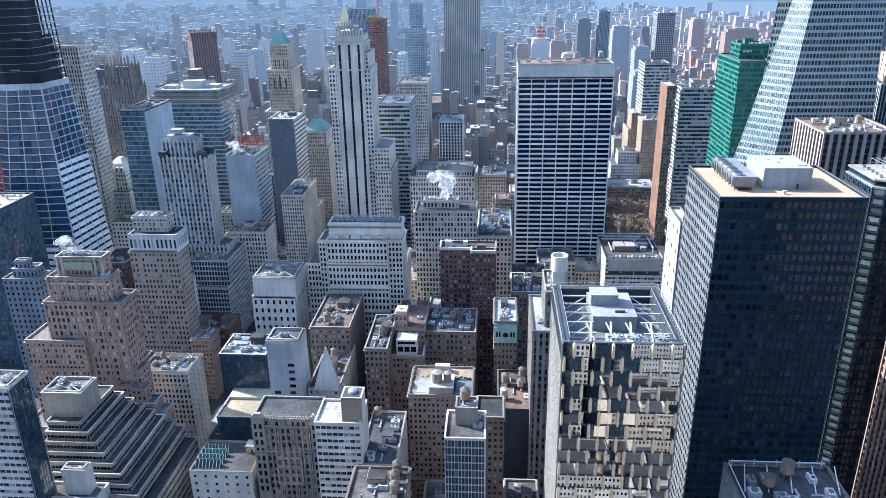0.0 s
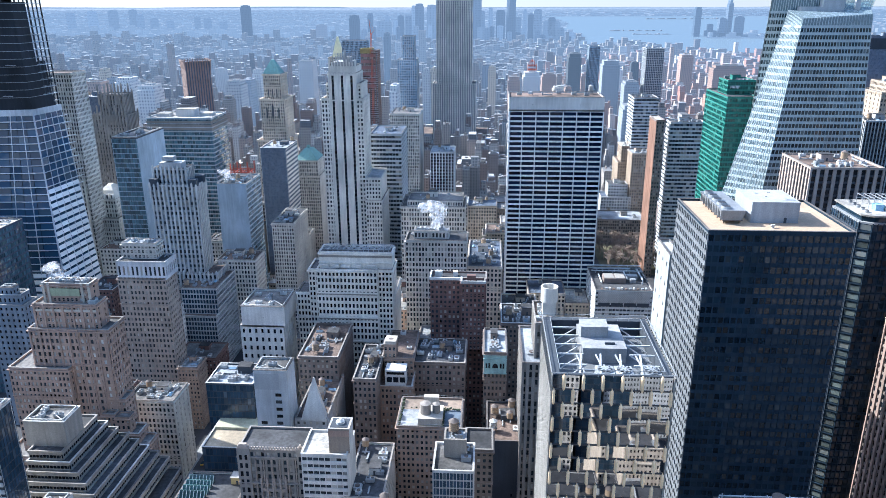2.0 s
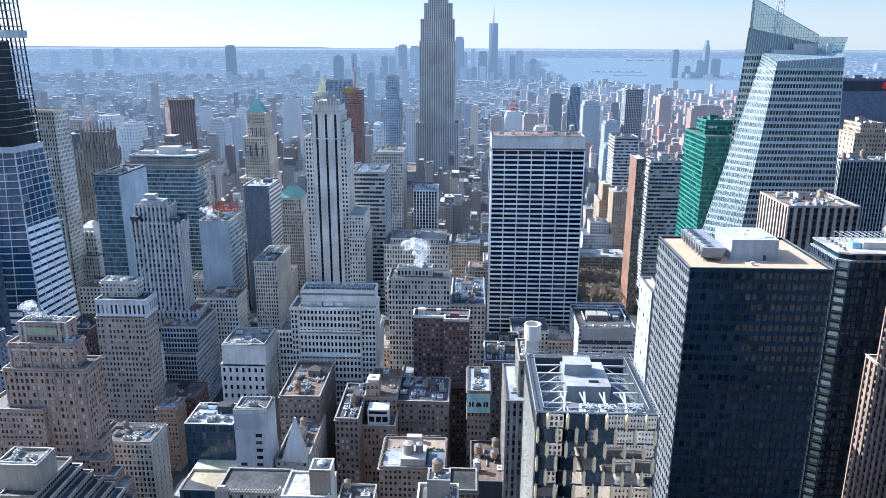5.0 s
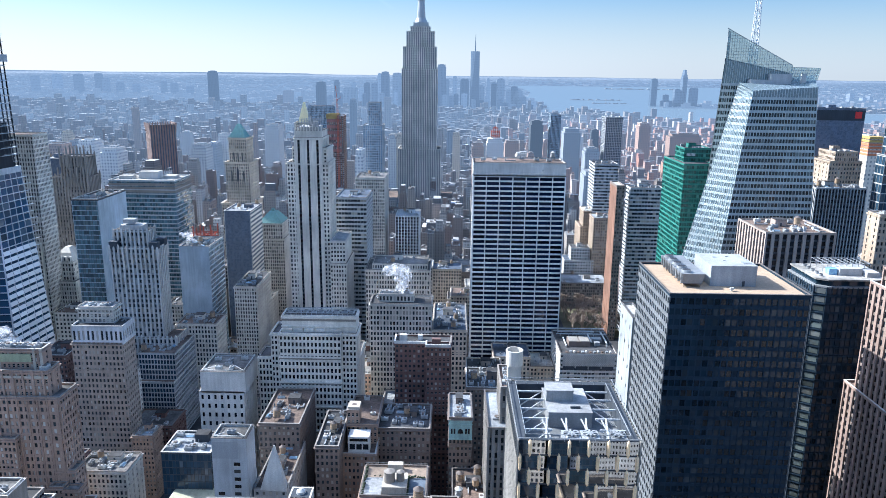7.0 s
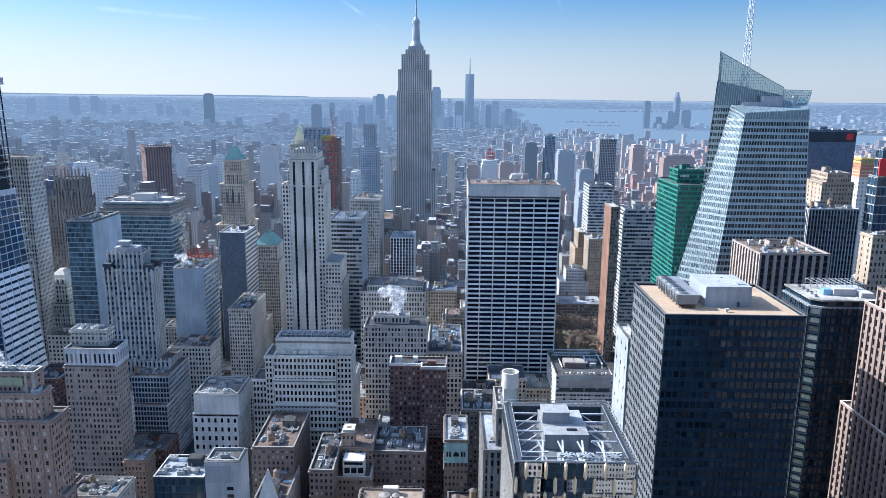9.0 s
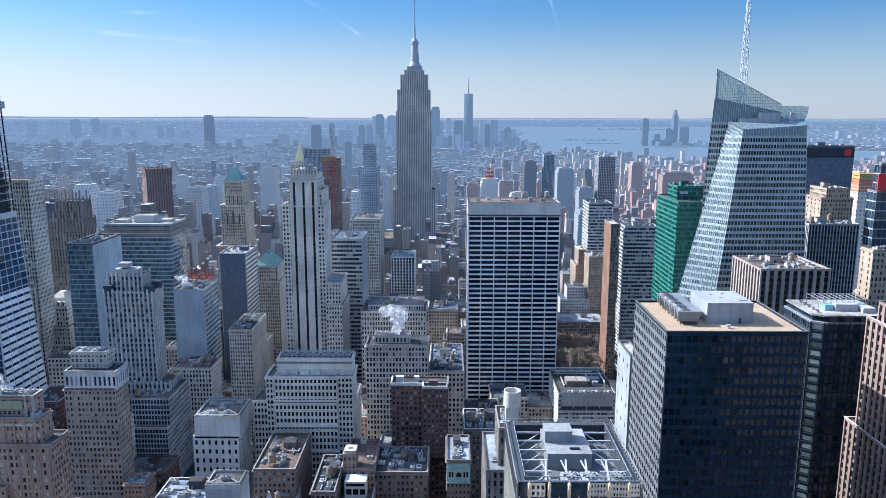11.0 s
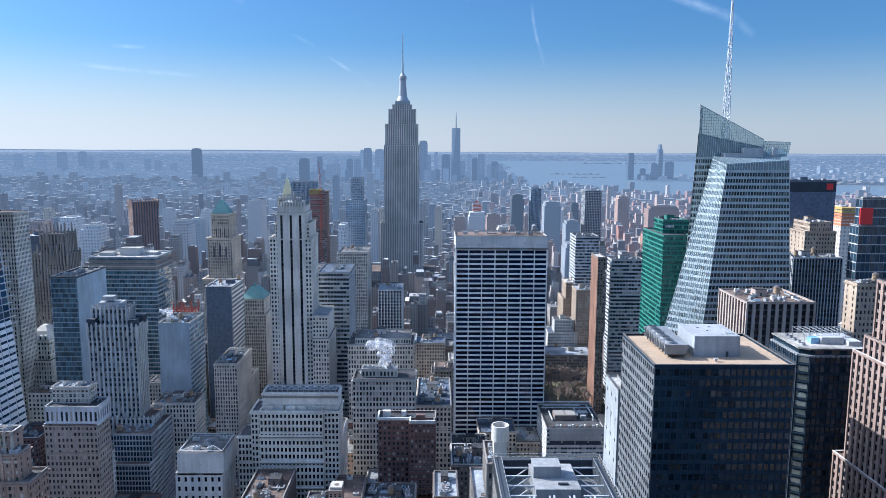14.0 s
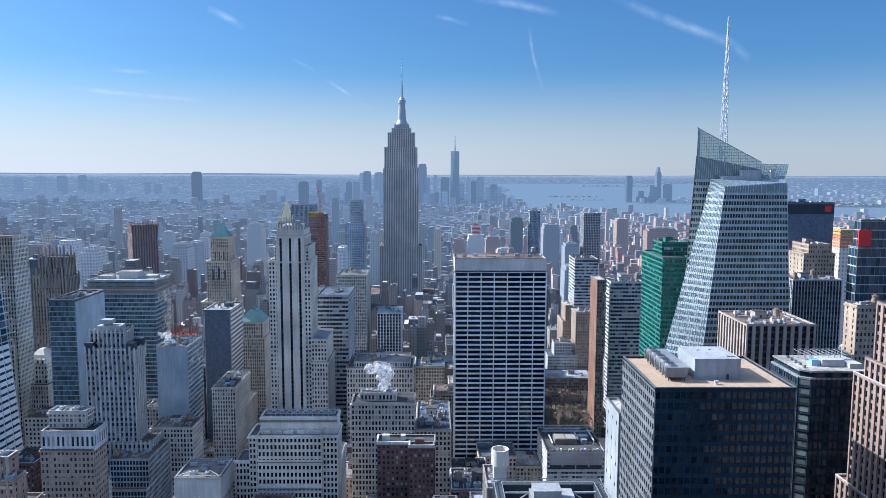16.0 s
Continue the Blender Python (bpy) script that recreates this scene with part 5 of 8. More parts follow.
        part(name, b, masonry("wrap_grey", (0.62, 0.66, 0.7), 0.7, 0.35), unfinished_tower, "pale grey weather wrap")
    # bare floors above: slabs, columns, a dark net over the front and half the flank
    for j in range(28):
        z = 193.5 + j * storey
        k = (z - 190) / 140
        b = Boxes()
        b.prism([(p.x - 4 * k * (1 if p.x > 0 else -1), p.y) for p in head], z, z + 0.4)
        part("floor_slab", b, floor_white if j % 3 else galv, unfinished_tower)
    b = Boxes()
    for i, n in ((0, 4), (1, 7), (2, 9)):
        for k in range(n + 1):
            a = head[i].lerp(head[(i + 1) % 5], k / n) * 0.985
            b.beam((a.x, a.y, 190), (a.x - 4, a.y, 336), 0.7)
    tagged(part("column", b, wall("dark"), unfinished_tower), kind="stuff")
    b = Boxes()
    b.prism([(p.x * 0.7 - 10, p.y * 0.7) for p in head], 190, 320)
    part("core", b, net_dark, unfinished_tower)
    b = Boxes()
    for (p, q, za, zb) in ((head[4], head[0], 190, 262), (head[0], head[1], 190, 262), (head[1], head[1].lerp(head[2], 0.45), 190, 262), (head[1].lerp(head[2], 0.45), head[1].lerp(head[2], 0.8), 190, 222)):
        out = (q - p).cross(Vector((0, 0, 1))).normalized() * 0.12
        b.prism([(p.x + out.x, p.y + out.y), (q.x + out.x, q.y + out.y), (q.x, q.y), (p.x, p.y)], za, zb, [(p.x + out.x - 1.8, p.y + out.y), (q.x + out.x - 1.8, q.y + out.y), (q.x - 1.8, q.y), (p.x - 1.8, p.y)])
    tagged(part("debris_net", b, net_dark, unfinished_tower, "dark debris netting"), kind="stuff")
    b = Boxes()
    for j in range(1, 27):
        z = 193.5 + j * storey
        k = (z - 190) / 140 * 4
        for p, q in ((head[4], head[0]), (head[0], head[0].lerp(head[1], 0.5) + Vector((0, -0.9, 0))), (head[0].lerp(head[1], 0.5) + Vector((0, -0.9, 0)), head[1]), (head[1], head[2])):
            b.beam((p.x - k + 0.3, p.y - 0.35, z), (q.x - k + 0.3, q.y - 0.35, z), 0.3)
        a, c = head[1].lerp(head[2], 0.5), head[2]
        b.beam((a.x - k + 0.5, a.y, z + 1.1), (c.x - k + 0.5, c.y + 1.5, z + 1.1), 0.16)
        if j % 4 == 1:
            b.box(head[0].x - k + 6.5 * (j % 3), head[0].x - k + 7.1 + 6.5 * (j % 3), head[0].y - 0.9, head[0].y - 0.5, z + 1, z + 1.6)
    tagged(part("scaffold", b, galv, unfinished_tower), kind="stuff")
    # red builders' hoist up the far corner
    b = Boxes()
    for x in (-8, -4, 0):
        b.beam((x - 12, -30, 0), (x - 2, -24, 168), 0.5)
    for j in range(54):
        k = j / 54
        b.beam((-20 + 10 * k, -30 + 6 * k, 168 * k), (-12 + 10 * k, -30 + 6 * k, 168 * (j + 1) / 54), 0.3)
        b.box(-19.5 + 10 * k, -12.5 + 10 * k, -29.6 + 6 * k, -28.8 + 6 * k, 168 * k + 0.6, 168 * k + 2.2)
    tagged(part("builders_hoist", b, masonry("hoist_red", (0.36, 0.13, 0.12), 0.7, 0.4), unfinished_tower, "dull red builders' hoist"), kind="stuff")


unfinished()

# mast of the limestone skyscraper
mast_owner = bpy.data.objects["landmark_tower"]
mx, my, _ = mast_owner.location
ms = Boxes()
cx, cy = -53.6 - mx, 1228 - my
ms.box(cx - 12, cx + 12, cy - 10, cy + 10, 330, 337.5)
ms.tube(cx, cy, 337.5, 345, 10.5, 7, 16)
ms.tube(cx, cy, 345, 372, 7, 5.2, 16)
ms.tube(cx, cy, 372, 377, 6.2, 6.2, 16)
ms.tube(cx, cy, 377, 382, 5.4, 2.6, 16)
ms.tube(cx, cy, 382, 402, 1.6, 1.2, 10)
ms.tube(cx, cy, 402, 446, 0.9, 0.5, 8)
part("mast", ms, masonry("mast_metal", (0.4, 0.43, 0.46), 0.4, 0.15), mast_owner, "stepped metal mast with antenna")

# pyramids
for nm, r, z0, z1, mat in (("pyramid_tower", 9.2, 193, 207, masonry("copper_green", (0.2, 0.36, 0.32), 0.7)), ("gold_tower", 13, 139, 187, masonry("gilding", (0.85, 0.72, 0.42), 0.35, 0.1))):
    o = bpy.data.objects[nm]
    b = Boxes()
    b.prism([(-r, -r), (r, -r), (r, r), (-r, r)], z0, z1, [(-0.15 * r, -0.15 * r), (0.15 * r, -0.15 * r), (0.15 * r, 0.15 * r), (-0.15 * r, 0.15 * r)])
    part("pyramid_roof", b, mat, o)


hip = min((o for o in bpy.data.objects if o.parent is None and o.name.startswith("stone_building")), key=lambda o: abs(o.location.x + 182) + abs(o.location.y - 733))
b = Boxes()
b.prism([(-12, -15.5), (12, -15.5), (12, 13.5), (-12, 13.5)], 111.2, 121, [(-3.5, -7), (3.5, -7), (3.5, 6), (-3.5, 6)])
b.box(-1.5, 1.5, -1.5, 1.5, 121, 124)
part("hip_roof", b, MATS["copper_green"], hip, "green copper hip roof")

# bands and roof houses of the broad office block, flared fins of the brown tower
broad = next(o for o in bpy.data.objects if o.parent is None and o.name.startswith("office_block") and abs(o.location.x + 283.35) < 1)
for z0, z1, mat in ((150.2, 152.4, "darktaupe"), (153.4, 155.6, "darktaupe"), (156.6, 158.8, "darktaupe")):
    b = Boxes()
    b.ring(-30.75, 30.75, -20.95, 20.95, 0.7, z0, z1)
    part("louvre_band", b, wall(mat), broad, "brown louvre band")
for x0, x1, y0, y1, h in ((-8, 10, -6, 6, 6.5), (-26, -14, -8, 2, 2.6), (13, 24, -2, 10, 2.2)):
    b = Boxes()
    b.box(x0, x1, y0, y1, 160.75, 160.75 + h)
    b.box(x0 - 0.2, x1 + 0.2, y0 - 0.2, y1 + 0.2, 160.75 + h, 161.1 + h, 1)
    part("roof_house", b, [wall("palegrey"), ROOFS["pale"]], broad)
brown = bpy.data.objects["brown_tower"]
b = Boxes()
for k in range(11):
    x = -21 + 4.2 * k
    for y, o in ((-19, -1.8), (19, 1.8)):
        b.prism([(x - 0.9, y - 0.4), (x + 0.9, y - 0.4), (x + 0.9, y + 0.4), (x - 0.9, y + 0.4)], 156, 171.5, [(x - 0.9, y + o - 0.4), (x + 0.9, y + o - 0.4), (x + 0.9, y + o + 0.4), (x - 0.9, y + o + 0.4)])
    if k < 10:
        for xx, o in ((-21, -1.8), (21, 1.8)):
            yy = -19 + 4.2 * k
            b.prism([(xx - 0.4, yy - 0.9), (xx + 0.4, yy - 0.9), (xx + 0.4, yy + 0.9), (xx - 0.4, yy + 0.9)], 156, 171.5, [(xx + o - 0.4, yy - 0.9), (xx + o + 0.4, yy - 0.9), (xx + o + 0.4, yy + 0.9), (xx + o - 0.4, yy + 0.9)])
tagged(part("crown_fin", b, wall("brownpier"), brown), kind="stuff")

# crane and wrapped floors of the tower under construction
build = bpy.data.objects["construction_tower"]
b = Boxes()
for k in range(6):
    b.ring(-17.5, 12, -21, 21, 0.6, 100 + 12 * k, 106 + 12 * k)
tagged(part("wrap", b, masonry("wrap_red", (0.33, 0.17, 0.16), 0.8, 0.3), build, "dull red construction wrap"), kind="stuff")
b = Boxes()
b.ring(-18.5, 4, -22, 22, 1.2, 167, 176)
part("climbing_frame", b, masonry("frame_ochre", (0.5, 0.38, 0.14), 0.7, 0.4), build, "ochre climbing frame")
b = Boxes()
for x, y in ((4, -22), (6.4, -22), (6.4, -24.4), (4, -24.4)):
    b.beam((x, y, 0), (x, y, 206), 0.5)
for k in range(34):
    b.beam((4, -24.4, 6 * k), (6.4, -24.4, 6 * k + 6), 0.35)
b.beam((5, -23, 204), (2, -23, 232), 0.9)
b.beam((5, -23, 204), (12, -23, 210), 0.8)
b.beam((12, -23, 210), (2, -23, 232), 0.25)
tagged(part("tower_crane", b, masonry("crane_red", (0.6, 0.16, 0.1), 0.6, 0.2), build, "red tower crane"), kind="stuff")


# ---- distance ----
def city_material(name, veil, colours, grid=0.28, dark=1.0):
    """Walls of far districts; the farther off, the more haze painted in as emission."""
    m, nt, b = nodes_of(name, 0.9)
    ramp = nt.nodes.new("ShaderNodeValToRGB")
    while len(ramp.color_ramp.elements) < len(colours):
        ramp.color_ramp.elements.new(0.5)
    for i, (e, c) in enumerate(zip(ramp.color_ramp.elements, colours)):
        e.position, e.color = i / max(1, len(colours) - 1), (*c, 1)
    nt.links.new(dice(nt), ramp.inputs[0])
    # rows of windows, too small to count
    br = nt.nodes.new("ShaderNodeTexBrick")
    br.offset, br.inputs["Scale"].default_value = 0.0, grid
    br.inputs["Mortar Size"].default_value, br.inputs["Brick Width"].default_value, br.inputs["Row Height"].default_value = 0.26, 0.9, 1.0
    br.inputs["Color1"].default_value, br.inputs["Color2"].default_value = (0.1 * dark, 0.115 * dark, 0.14 * dark, 1), (0.34 * dark, 0.36 * dark, 0.4 * dark, 1)
    br.inputs["Mortar"].default_value = (1, 1, 1, 1)
    geo, sep, add, com = (nt.nodes.new("ShaderNode" + n) for n in ("NewGeometry", "SeparateXYZ", "Math", "CombineXYZ"))
    nt.links.new(geo.outputs["Position"], sep.inputs[0])
    nt.links.new(sep.outputs[0], add.inputs[0])
    nt.links.new(sep.outputs[1], add.inputs[1])
    nt.links.new(add.outputs[0], com.inputs[0])
    nt.links.new(sep.outputs[2], com.inputs[1])
    nt.links.new(com.outputs[0], br.inputs["Vector"])
    mx = nt.nodes.new("ShaderNodeMix")
    mx.data_type, mx.blend_type = "RGBA", "MULTIPLY"
    mx.inputs[0].default_value = 1.0
    nt.links.new(ramp.outputs[0], mx.inputs[6])
    nt.links.new(br.outputs["Color"], mx.inputs[7])
    # flat roofs: tar, gravel and white paint
    flat = nt.nodes.new("ShaderNodeValToRGB")
    flat.color_ramp.interpolation = "CONSTANT"
    tops = ((0.0, 0.09), (0.34, 0.34), (0.46, 0.17), (0.78, 0.55), (0.86, 0.26))
    while len(flat.color_ramp.elements) < len(tops):
        flat.color_ramp.elements.new(0.5)
    for e, (p, v) in zip(flat.color_ramp.elements, tops):
        e.position, e.color = p, (v, v, v, 1)
    nt.links.new(dice(nt), flat.inputs[0])
    nrm, up, top = nt.nodes.new("ShaderNodeSeparateXYZ"), nt.nodes.new("ShaderNodeMath"), nt.nodes.new("ShaderNodeMix")
    nt.links.new(geo.outputs["Normal"], nrm.inputs[0])
    up.operation, up.inputs[1].default_value = "GREATER_THAN", 0.9
    nt.links.new(nrm.outputs[2], up.inputs[0])
    top.data_type = "RGBA"
    nt.links.new(up.outputs[0], top.inputs[0])
    nt.links.new(mx.outputs[2], top.inputs[6])
    nt.links.new(flat.outputs[0], top.inputs[7])
    nt.links.new(top.outputs[2], b.inputs["Base Color"])
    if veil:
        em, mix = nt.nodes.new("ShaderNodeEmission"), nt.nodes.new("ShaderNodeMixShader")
        em.inputs[0].default_value, em.inputs[1].default_value = HAZE_GLOW, 1.0
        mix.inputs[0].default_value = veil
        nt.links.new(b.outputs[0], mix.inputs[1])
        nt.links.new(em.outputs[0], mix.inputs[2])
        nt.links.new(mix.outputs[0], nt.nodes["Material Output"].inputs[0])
    return m


HAZE_GLOW = (0.108, 0.147, 0.205, 1)
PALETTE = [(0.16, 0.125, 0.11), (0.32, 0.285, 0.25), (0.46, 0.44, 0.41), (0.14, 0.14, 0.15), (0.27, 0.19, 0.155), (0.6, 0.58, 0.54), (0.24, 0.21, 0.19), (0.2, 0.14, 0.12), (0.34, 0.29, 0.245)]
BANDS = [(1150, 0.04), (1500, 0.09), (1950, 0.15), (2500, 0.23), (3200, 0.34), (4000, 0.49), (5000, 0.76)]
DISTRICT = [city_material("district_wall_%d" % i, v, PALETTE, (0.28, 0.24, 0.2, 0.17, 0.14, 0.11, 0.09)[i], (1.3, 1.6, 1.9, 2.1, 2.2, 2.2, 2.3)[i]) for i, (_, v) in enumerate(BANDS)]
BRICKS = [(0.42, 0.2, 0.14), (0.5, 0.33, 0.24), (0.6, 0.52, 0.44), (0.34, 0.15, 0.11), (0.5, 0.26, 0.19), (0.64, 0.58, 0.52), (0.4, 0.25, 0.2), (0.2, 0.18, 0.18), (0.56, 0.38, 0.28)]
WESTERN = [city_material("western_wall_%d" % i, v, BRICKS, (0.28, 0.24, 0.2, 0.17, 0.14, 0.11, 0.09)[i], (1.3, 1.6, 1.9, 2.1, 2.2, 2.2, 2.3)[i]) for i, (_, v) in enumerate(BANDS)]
# far tower tones: emission share painted in for haze, then base colours
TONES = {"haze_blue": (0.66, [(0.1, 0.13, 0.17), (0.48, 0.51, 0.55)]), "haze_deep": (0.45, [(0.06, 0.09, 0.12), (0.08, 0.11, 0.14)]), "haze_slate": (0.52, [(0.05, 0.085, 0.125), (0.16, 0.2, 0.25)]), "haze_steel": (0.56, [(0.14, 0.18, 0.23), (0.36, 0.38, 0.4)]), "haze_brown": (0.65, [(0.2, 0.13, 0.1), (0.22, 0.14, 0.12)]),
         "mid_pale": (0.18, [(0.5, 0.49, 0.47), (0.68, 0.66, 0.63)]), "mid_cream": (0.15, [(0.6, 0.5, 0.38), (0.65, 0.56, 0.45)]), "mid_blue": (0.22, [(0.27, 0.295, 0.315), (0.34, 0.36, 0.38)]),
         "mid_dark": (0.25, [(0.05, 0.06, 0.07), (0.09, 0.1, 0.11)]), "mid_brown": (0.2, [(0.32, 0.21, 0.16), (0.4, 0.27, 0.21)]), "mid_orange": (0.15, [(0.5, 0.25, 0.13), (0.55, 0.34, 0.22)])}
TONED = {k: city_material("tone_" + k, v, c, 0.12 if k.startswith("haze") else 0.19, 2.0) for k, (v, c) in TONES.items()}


def far_tower(label, tone, x0, x1, y0, y1, z1):
    """A far tower: its shaft, a set-back top and the roof plant."""
    cx, cy, w, d = (x0 + x1) / 2, (y0 + y1) / 2, (x1 - x0) / 2, (y1 - y0) / 2
    e = thing("distant_tower", label, "building", (cx, cy, far_z(y0) - 2), "distant towers")
    h = z1 - far_z(y0) + 2
    b = Boxes()
    b.box(-w, w, -d, d, 0, h * 0.93)
    b.box(-w * 0.86, w * 0.86, -d * 0.86, d * 0.86, h * 0.93, h - 2)
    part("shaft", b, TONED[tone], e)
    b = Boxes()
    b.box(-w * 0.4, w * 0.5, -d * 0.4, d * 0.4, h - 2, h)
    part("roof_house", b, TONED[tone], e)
    TAKEN.append((x0, x1, y0, y1, 0, z1))
    return e


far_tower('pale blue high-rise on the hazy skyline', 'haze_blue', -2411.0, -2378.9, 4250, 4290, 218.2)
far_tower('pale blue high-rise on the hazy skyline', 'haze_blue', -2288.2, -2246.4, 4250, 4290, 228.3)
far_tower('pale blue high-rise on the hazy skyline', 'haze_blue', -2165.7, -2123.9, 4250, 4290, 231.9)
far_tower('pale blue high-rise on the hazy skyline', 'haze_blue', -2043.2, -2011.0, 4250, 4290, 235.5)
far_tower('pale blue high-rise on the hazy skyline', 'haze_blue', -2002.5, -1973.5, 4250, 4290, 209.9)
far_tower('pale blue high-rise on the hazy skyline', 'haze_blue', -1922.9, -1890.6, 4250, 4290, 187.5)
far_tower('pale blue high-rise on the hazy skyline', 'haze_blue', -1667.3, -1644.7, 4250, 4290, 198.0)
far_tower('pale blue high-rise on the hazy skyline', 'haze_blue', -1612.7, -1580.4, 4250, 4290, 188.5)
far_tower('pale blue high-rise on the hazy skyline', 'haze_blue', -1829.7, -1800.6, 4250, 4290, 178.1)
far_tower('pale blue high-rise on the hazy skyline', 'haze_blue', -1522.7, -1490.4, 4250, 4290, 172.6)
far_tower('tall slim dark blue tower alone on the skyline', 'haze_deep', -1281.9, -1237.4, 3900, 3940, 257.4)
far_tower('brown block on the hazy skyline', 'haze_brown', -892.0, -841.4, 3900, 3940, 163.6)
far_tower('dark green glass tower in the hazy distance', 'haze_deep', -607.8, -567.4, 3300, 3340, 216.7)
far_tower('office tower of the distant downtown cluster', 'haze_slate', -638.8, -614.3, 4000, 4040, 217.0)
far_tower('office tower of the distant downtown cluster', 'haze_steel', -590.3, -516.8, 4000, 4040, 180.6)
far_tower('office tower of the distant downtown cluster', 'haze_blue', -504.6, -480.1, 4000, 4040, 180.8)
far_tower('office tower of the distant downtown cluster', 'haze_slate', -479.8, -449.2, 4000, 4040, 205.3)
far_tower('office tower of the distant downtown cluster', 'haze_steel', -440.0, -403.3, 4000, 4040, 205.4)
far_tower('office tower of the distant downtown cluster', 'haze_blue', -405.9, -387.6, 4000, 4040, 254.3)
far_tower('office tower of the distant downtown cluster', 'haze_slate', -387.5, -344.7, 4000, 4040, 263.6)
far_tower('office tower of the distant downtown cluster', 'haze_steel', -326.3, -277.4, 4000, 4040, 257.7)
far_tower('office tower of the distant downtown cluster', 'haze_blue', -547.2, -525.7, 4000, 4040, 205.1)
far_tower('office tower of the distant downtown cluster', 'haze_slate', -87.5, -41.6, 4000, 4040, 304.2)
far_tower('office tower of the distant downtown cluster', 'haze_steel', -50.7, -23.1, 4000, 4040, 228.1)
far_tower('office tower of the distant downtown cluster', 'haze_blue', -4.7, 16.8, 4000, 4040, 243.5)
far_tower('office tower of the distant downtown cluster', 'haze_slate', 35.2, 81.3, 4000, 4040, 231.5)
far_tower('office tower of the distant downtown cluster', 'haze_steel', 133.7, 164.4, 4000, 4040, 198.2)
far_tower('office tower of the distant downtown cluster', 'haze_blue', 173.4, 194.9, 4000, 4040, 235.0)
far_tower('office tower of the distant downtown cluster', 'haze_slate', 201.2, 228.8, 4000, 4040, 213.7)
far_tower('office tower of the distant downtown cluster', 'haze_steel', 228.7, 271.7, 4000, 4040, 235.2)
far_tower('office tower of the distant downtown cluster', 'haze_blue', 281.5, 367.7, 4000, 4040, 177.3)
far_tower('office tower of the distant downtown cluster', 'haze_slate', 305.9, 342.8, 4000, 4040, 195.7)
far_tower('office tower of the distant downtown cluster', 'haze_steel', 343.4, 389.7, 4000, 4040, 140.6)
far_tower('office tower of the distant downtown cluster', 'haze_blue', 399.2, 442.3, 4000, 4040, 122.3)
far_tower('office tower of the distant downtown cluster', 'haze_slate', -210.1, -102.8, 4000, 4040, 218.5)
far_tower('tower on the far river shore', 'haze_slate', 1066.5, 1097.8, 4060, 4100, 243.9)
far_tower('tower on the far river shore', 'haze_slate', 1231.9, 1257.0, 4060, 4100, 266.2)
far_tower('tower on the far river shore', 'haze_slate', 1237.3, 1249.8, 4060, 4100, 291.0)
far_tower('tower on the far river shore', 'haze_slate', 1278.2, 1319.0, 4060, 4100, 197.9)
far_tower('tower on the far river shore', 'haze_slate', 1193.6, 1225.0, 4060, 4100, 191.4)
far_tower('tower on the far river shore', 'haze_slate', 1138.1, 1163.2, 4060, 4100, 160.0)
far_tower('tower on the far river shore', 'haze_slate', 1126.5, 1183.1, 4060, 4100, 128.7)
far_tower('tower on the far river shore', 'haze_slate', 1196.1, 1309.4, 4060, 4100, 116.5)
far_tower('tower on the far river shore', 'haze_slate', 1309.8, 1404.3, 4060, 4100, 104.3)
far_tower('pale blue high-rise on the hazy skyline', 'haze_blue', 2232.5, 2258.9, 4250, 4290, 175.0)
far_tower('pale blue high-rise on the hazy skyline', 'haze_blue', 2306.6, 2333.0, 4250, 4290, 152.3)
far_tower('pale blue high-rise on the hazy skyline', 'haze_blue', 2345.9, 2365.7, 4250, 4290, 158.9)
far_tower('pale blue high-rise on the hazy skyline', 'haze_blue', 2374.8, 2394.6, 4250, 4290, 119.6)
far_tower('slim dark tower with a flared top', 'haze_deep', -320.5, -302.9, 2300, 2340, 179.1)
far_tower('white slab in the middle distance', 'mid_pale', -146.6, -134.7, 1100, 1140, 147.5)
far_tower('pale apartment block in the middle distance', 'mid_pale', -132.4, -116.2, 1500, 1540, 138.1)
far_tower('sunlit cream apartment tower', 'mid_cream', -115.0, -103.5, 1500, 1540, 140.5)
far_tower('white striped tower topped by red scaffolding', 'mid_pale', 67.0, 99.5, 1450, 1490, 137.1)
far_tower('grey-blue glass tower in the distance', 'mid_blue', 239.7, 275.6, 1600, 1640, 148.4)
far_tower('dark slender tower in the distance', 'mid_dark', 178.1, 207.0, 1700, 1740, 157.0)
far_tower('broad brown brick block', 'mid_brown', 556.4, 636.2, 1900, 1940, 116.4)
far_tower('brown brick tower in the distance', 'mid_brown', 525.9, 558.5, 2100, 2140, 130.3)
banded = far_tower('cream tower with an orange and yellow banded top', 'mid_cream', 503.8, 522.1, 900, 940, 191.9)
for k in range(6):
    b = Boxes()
    b.box(-9.4, 9.4, -20.4, 20.4, 170 + 4 * k, 172.6 + 4 * k)
    part("band", b, masonry("band_%d" % (k // 4), ((0.6, 0.2, 0.09), (0.52, 0.34, 0.1))[k // 4], 0.6, 0.1), banded, "bright orange band")
far_tower('grey residential tower in the distance', 'mid_pale', -484.3, -455.2, 1350, 1390, 128.5)
far_tower('pale blue residential tower', 'mid_blue', -505.7, -483.8, 1500, 1540, 116.3)
far_tower('grey tower with stepped top', 'mid_pale', -383.7, -353.8, 1500, 1540, 154.9)
far_tower('low brown tower in the distance', 'mid_brown', 120.7, 153.6, 1700, 1740, 112.0)
far_tower('tan stone tower in the distance', 'mid_cream', 138.7, 169.8, 1600, 1640, 93.4)
far_tower('grey office tower in the distance', 'mid_blue', 269.7, 298.9, 1500, 1540, 115.8)
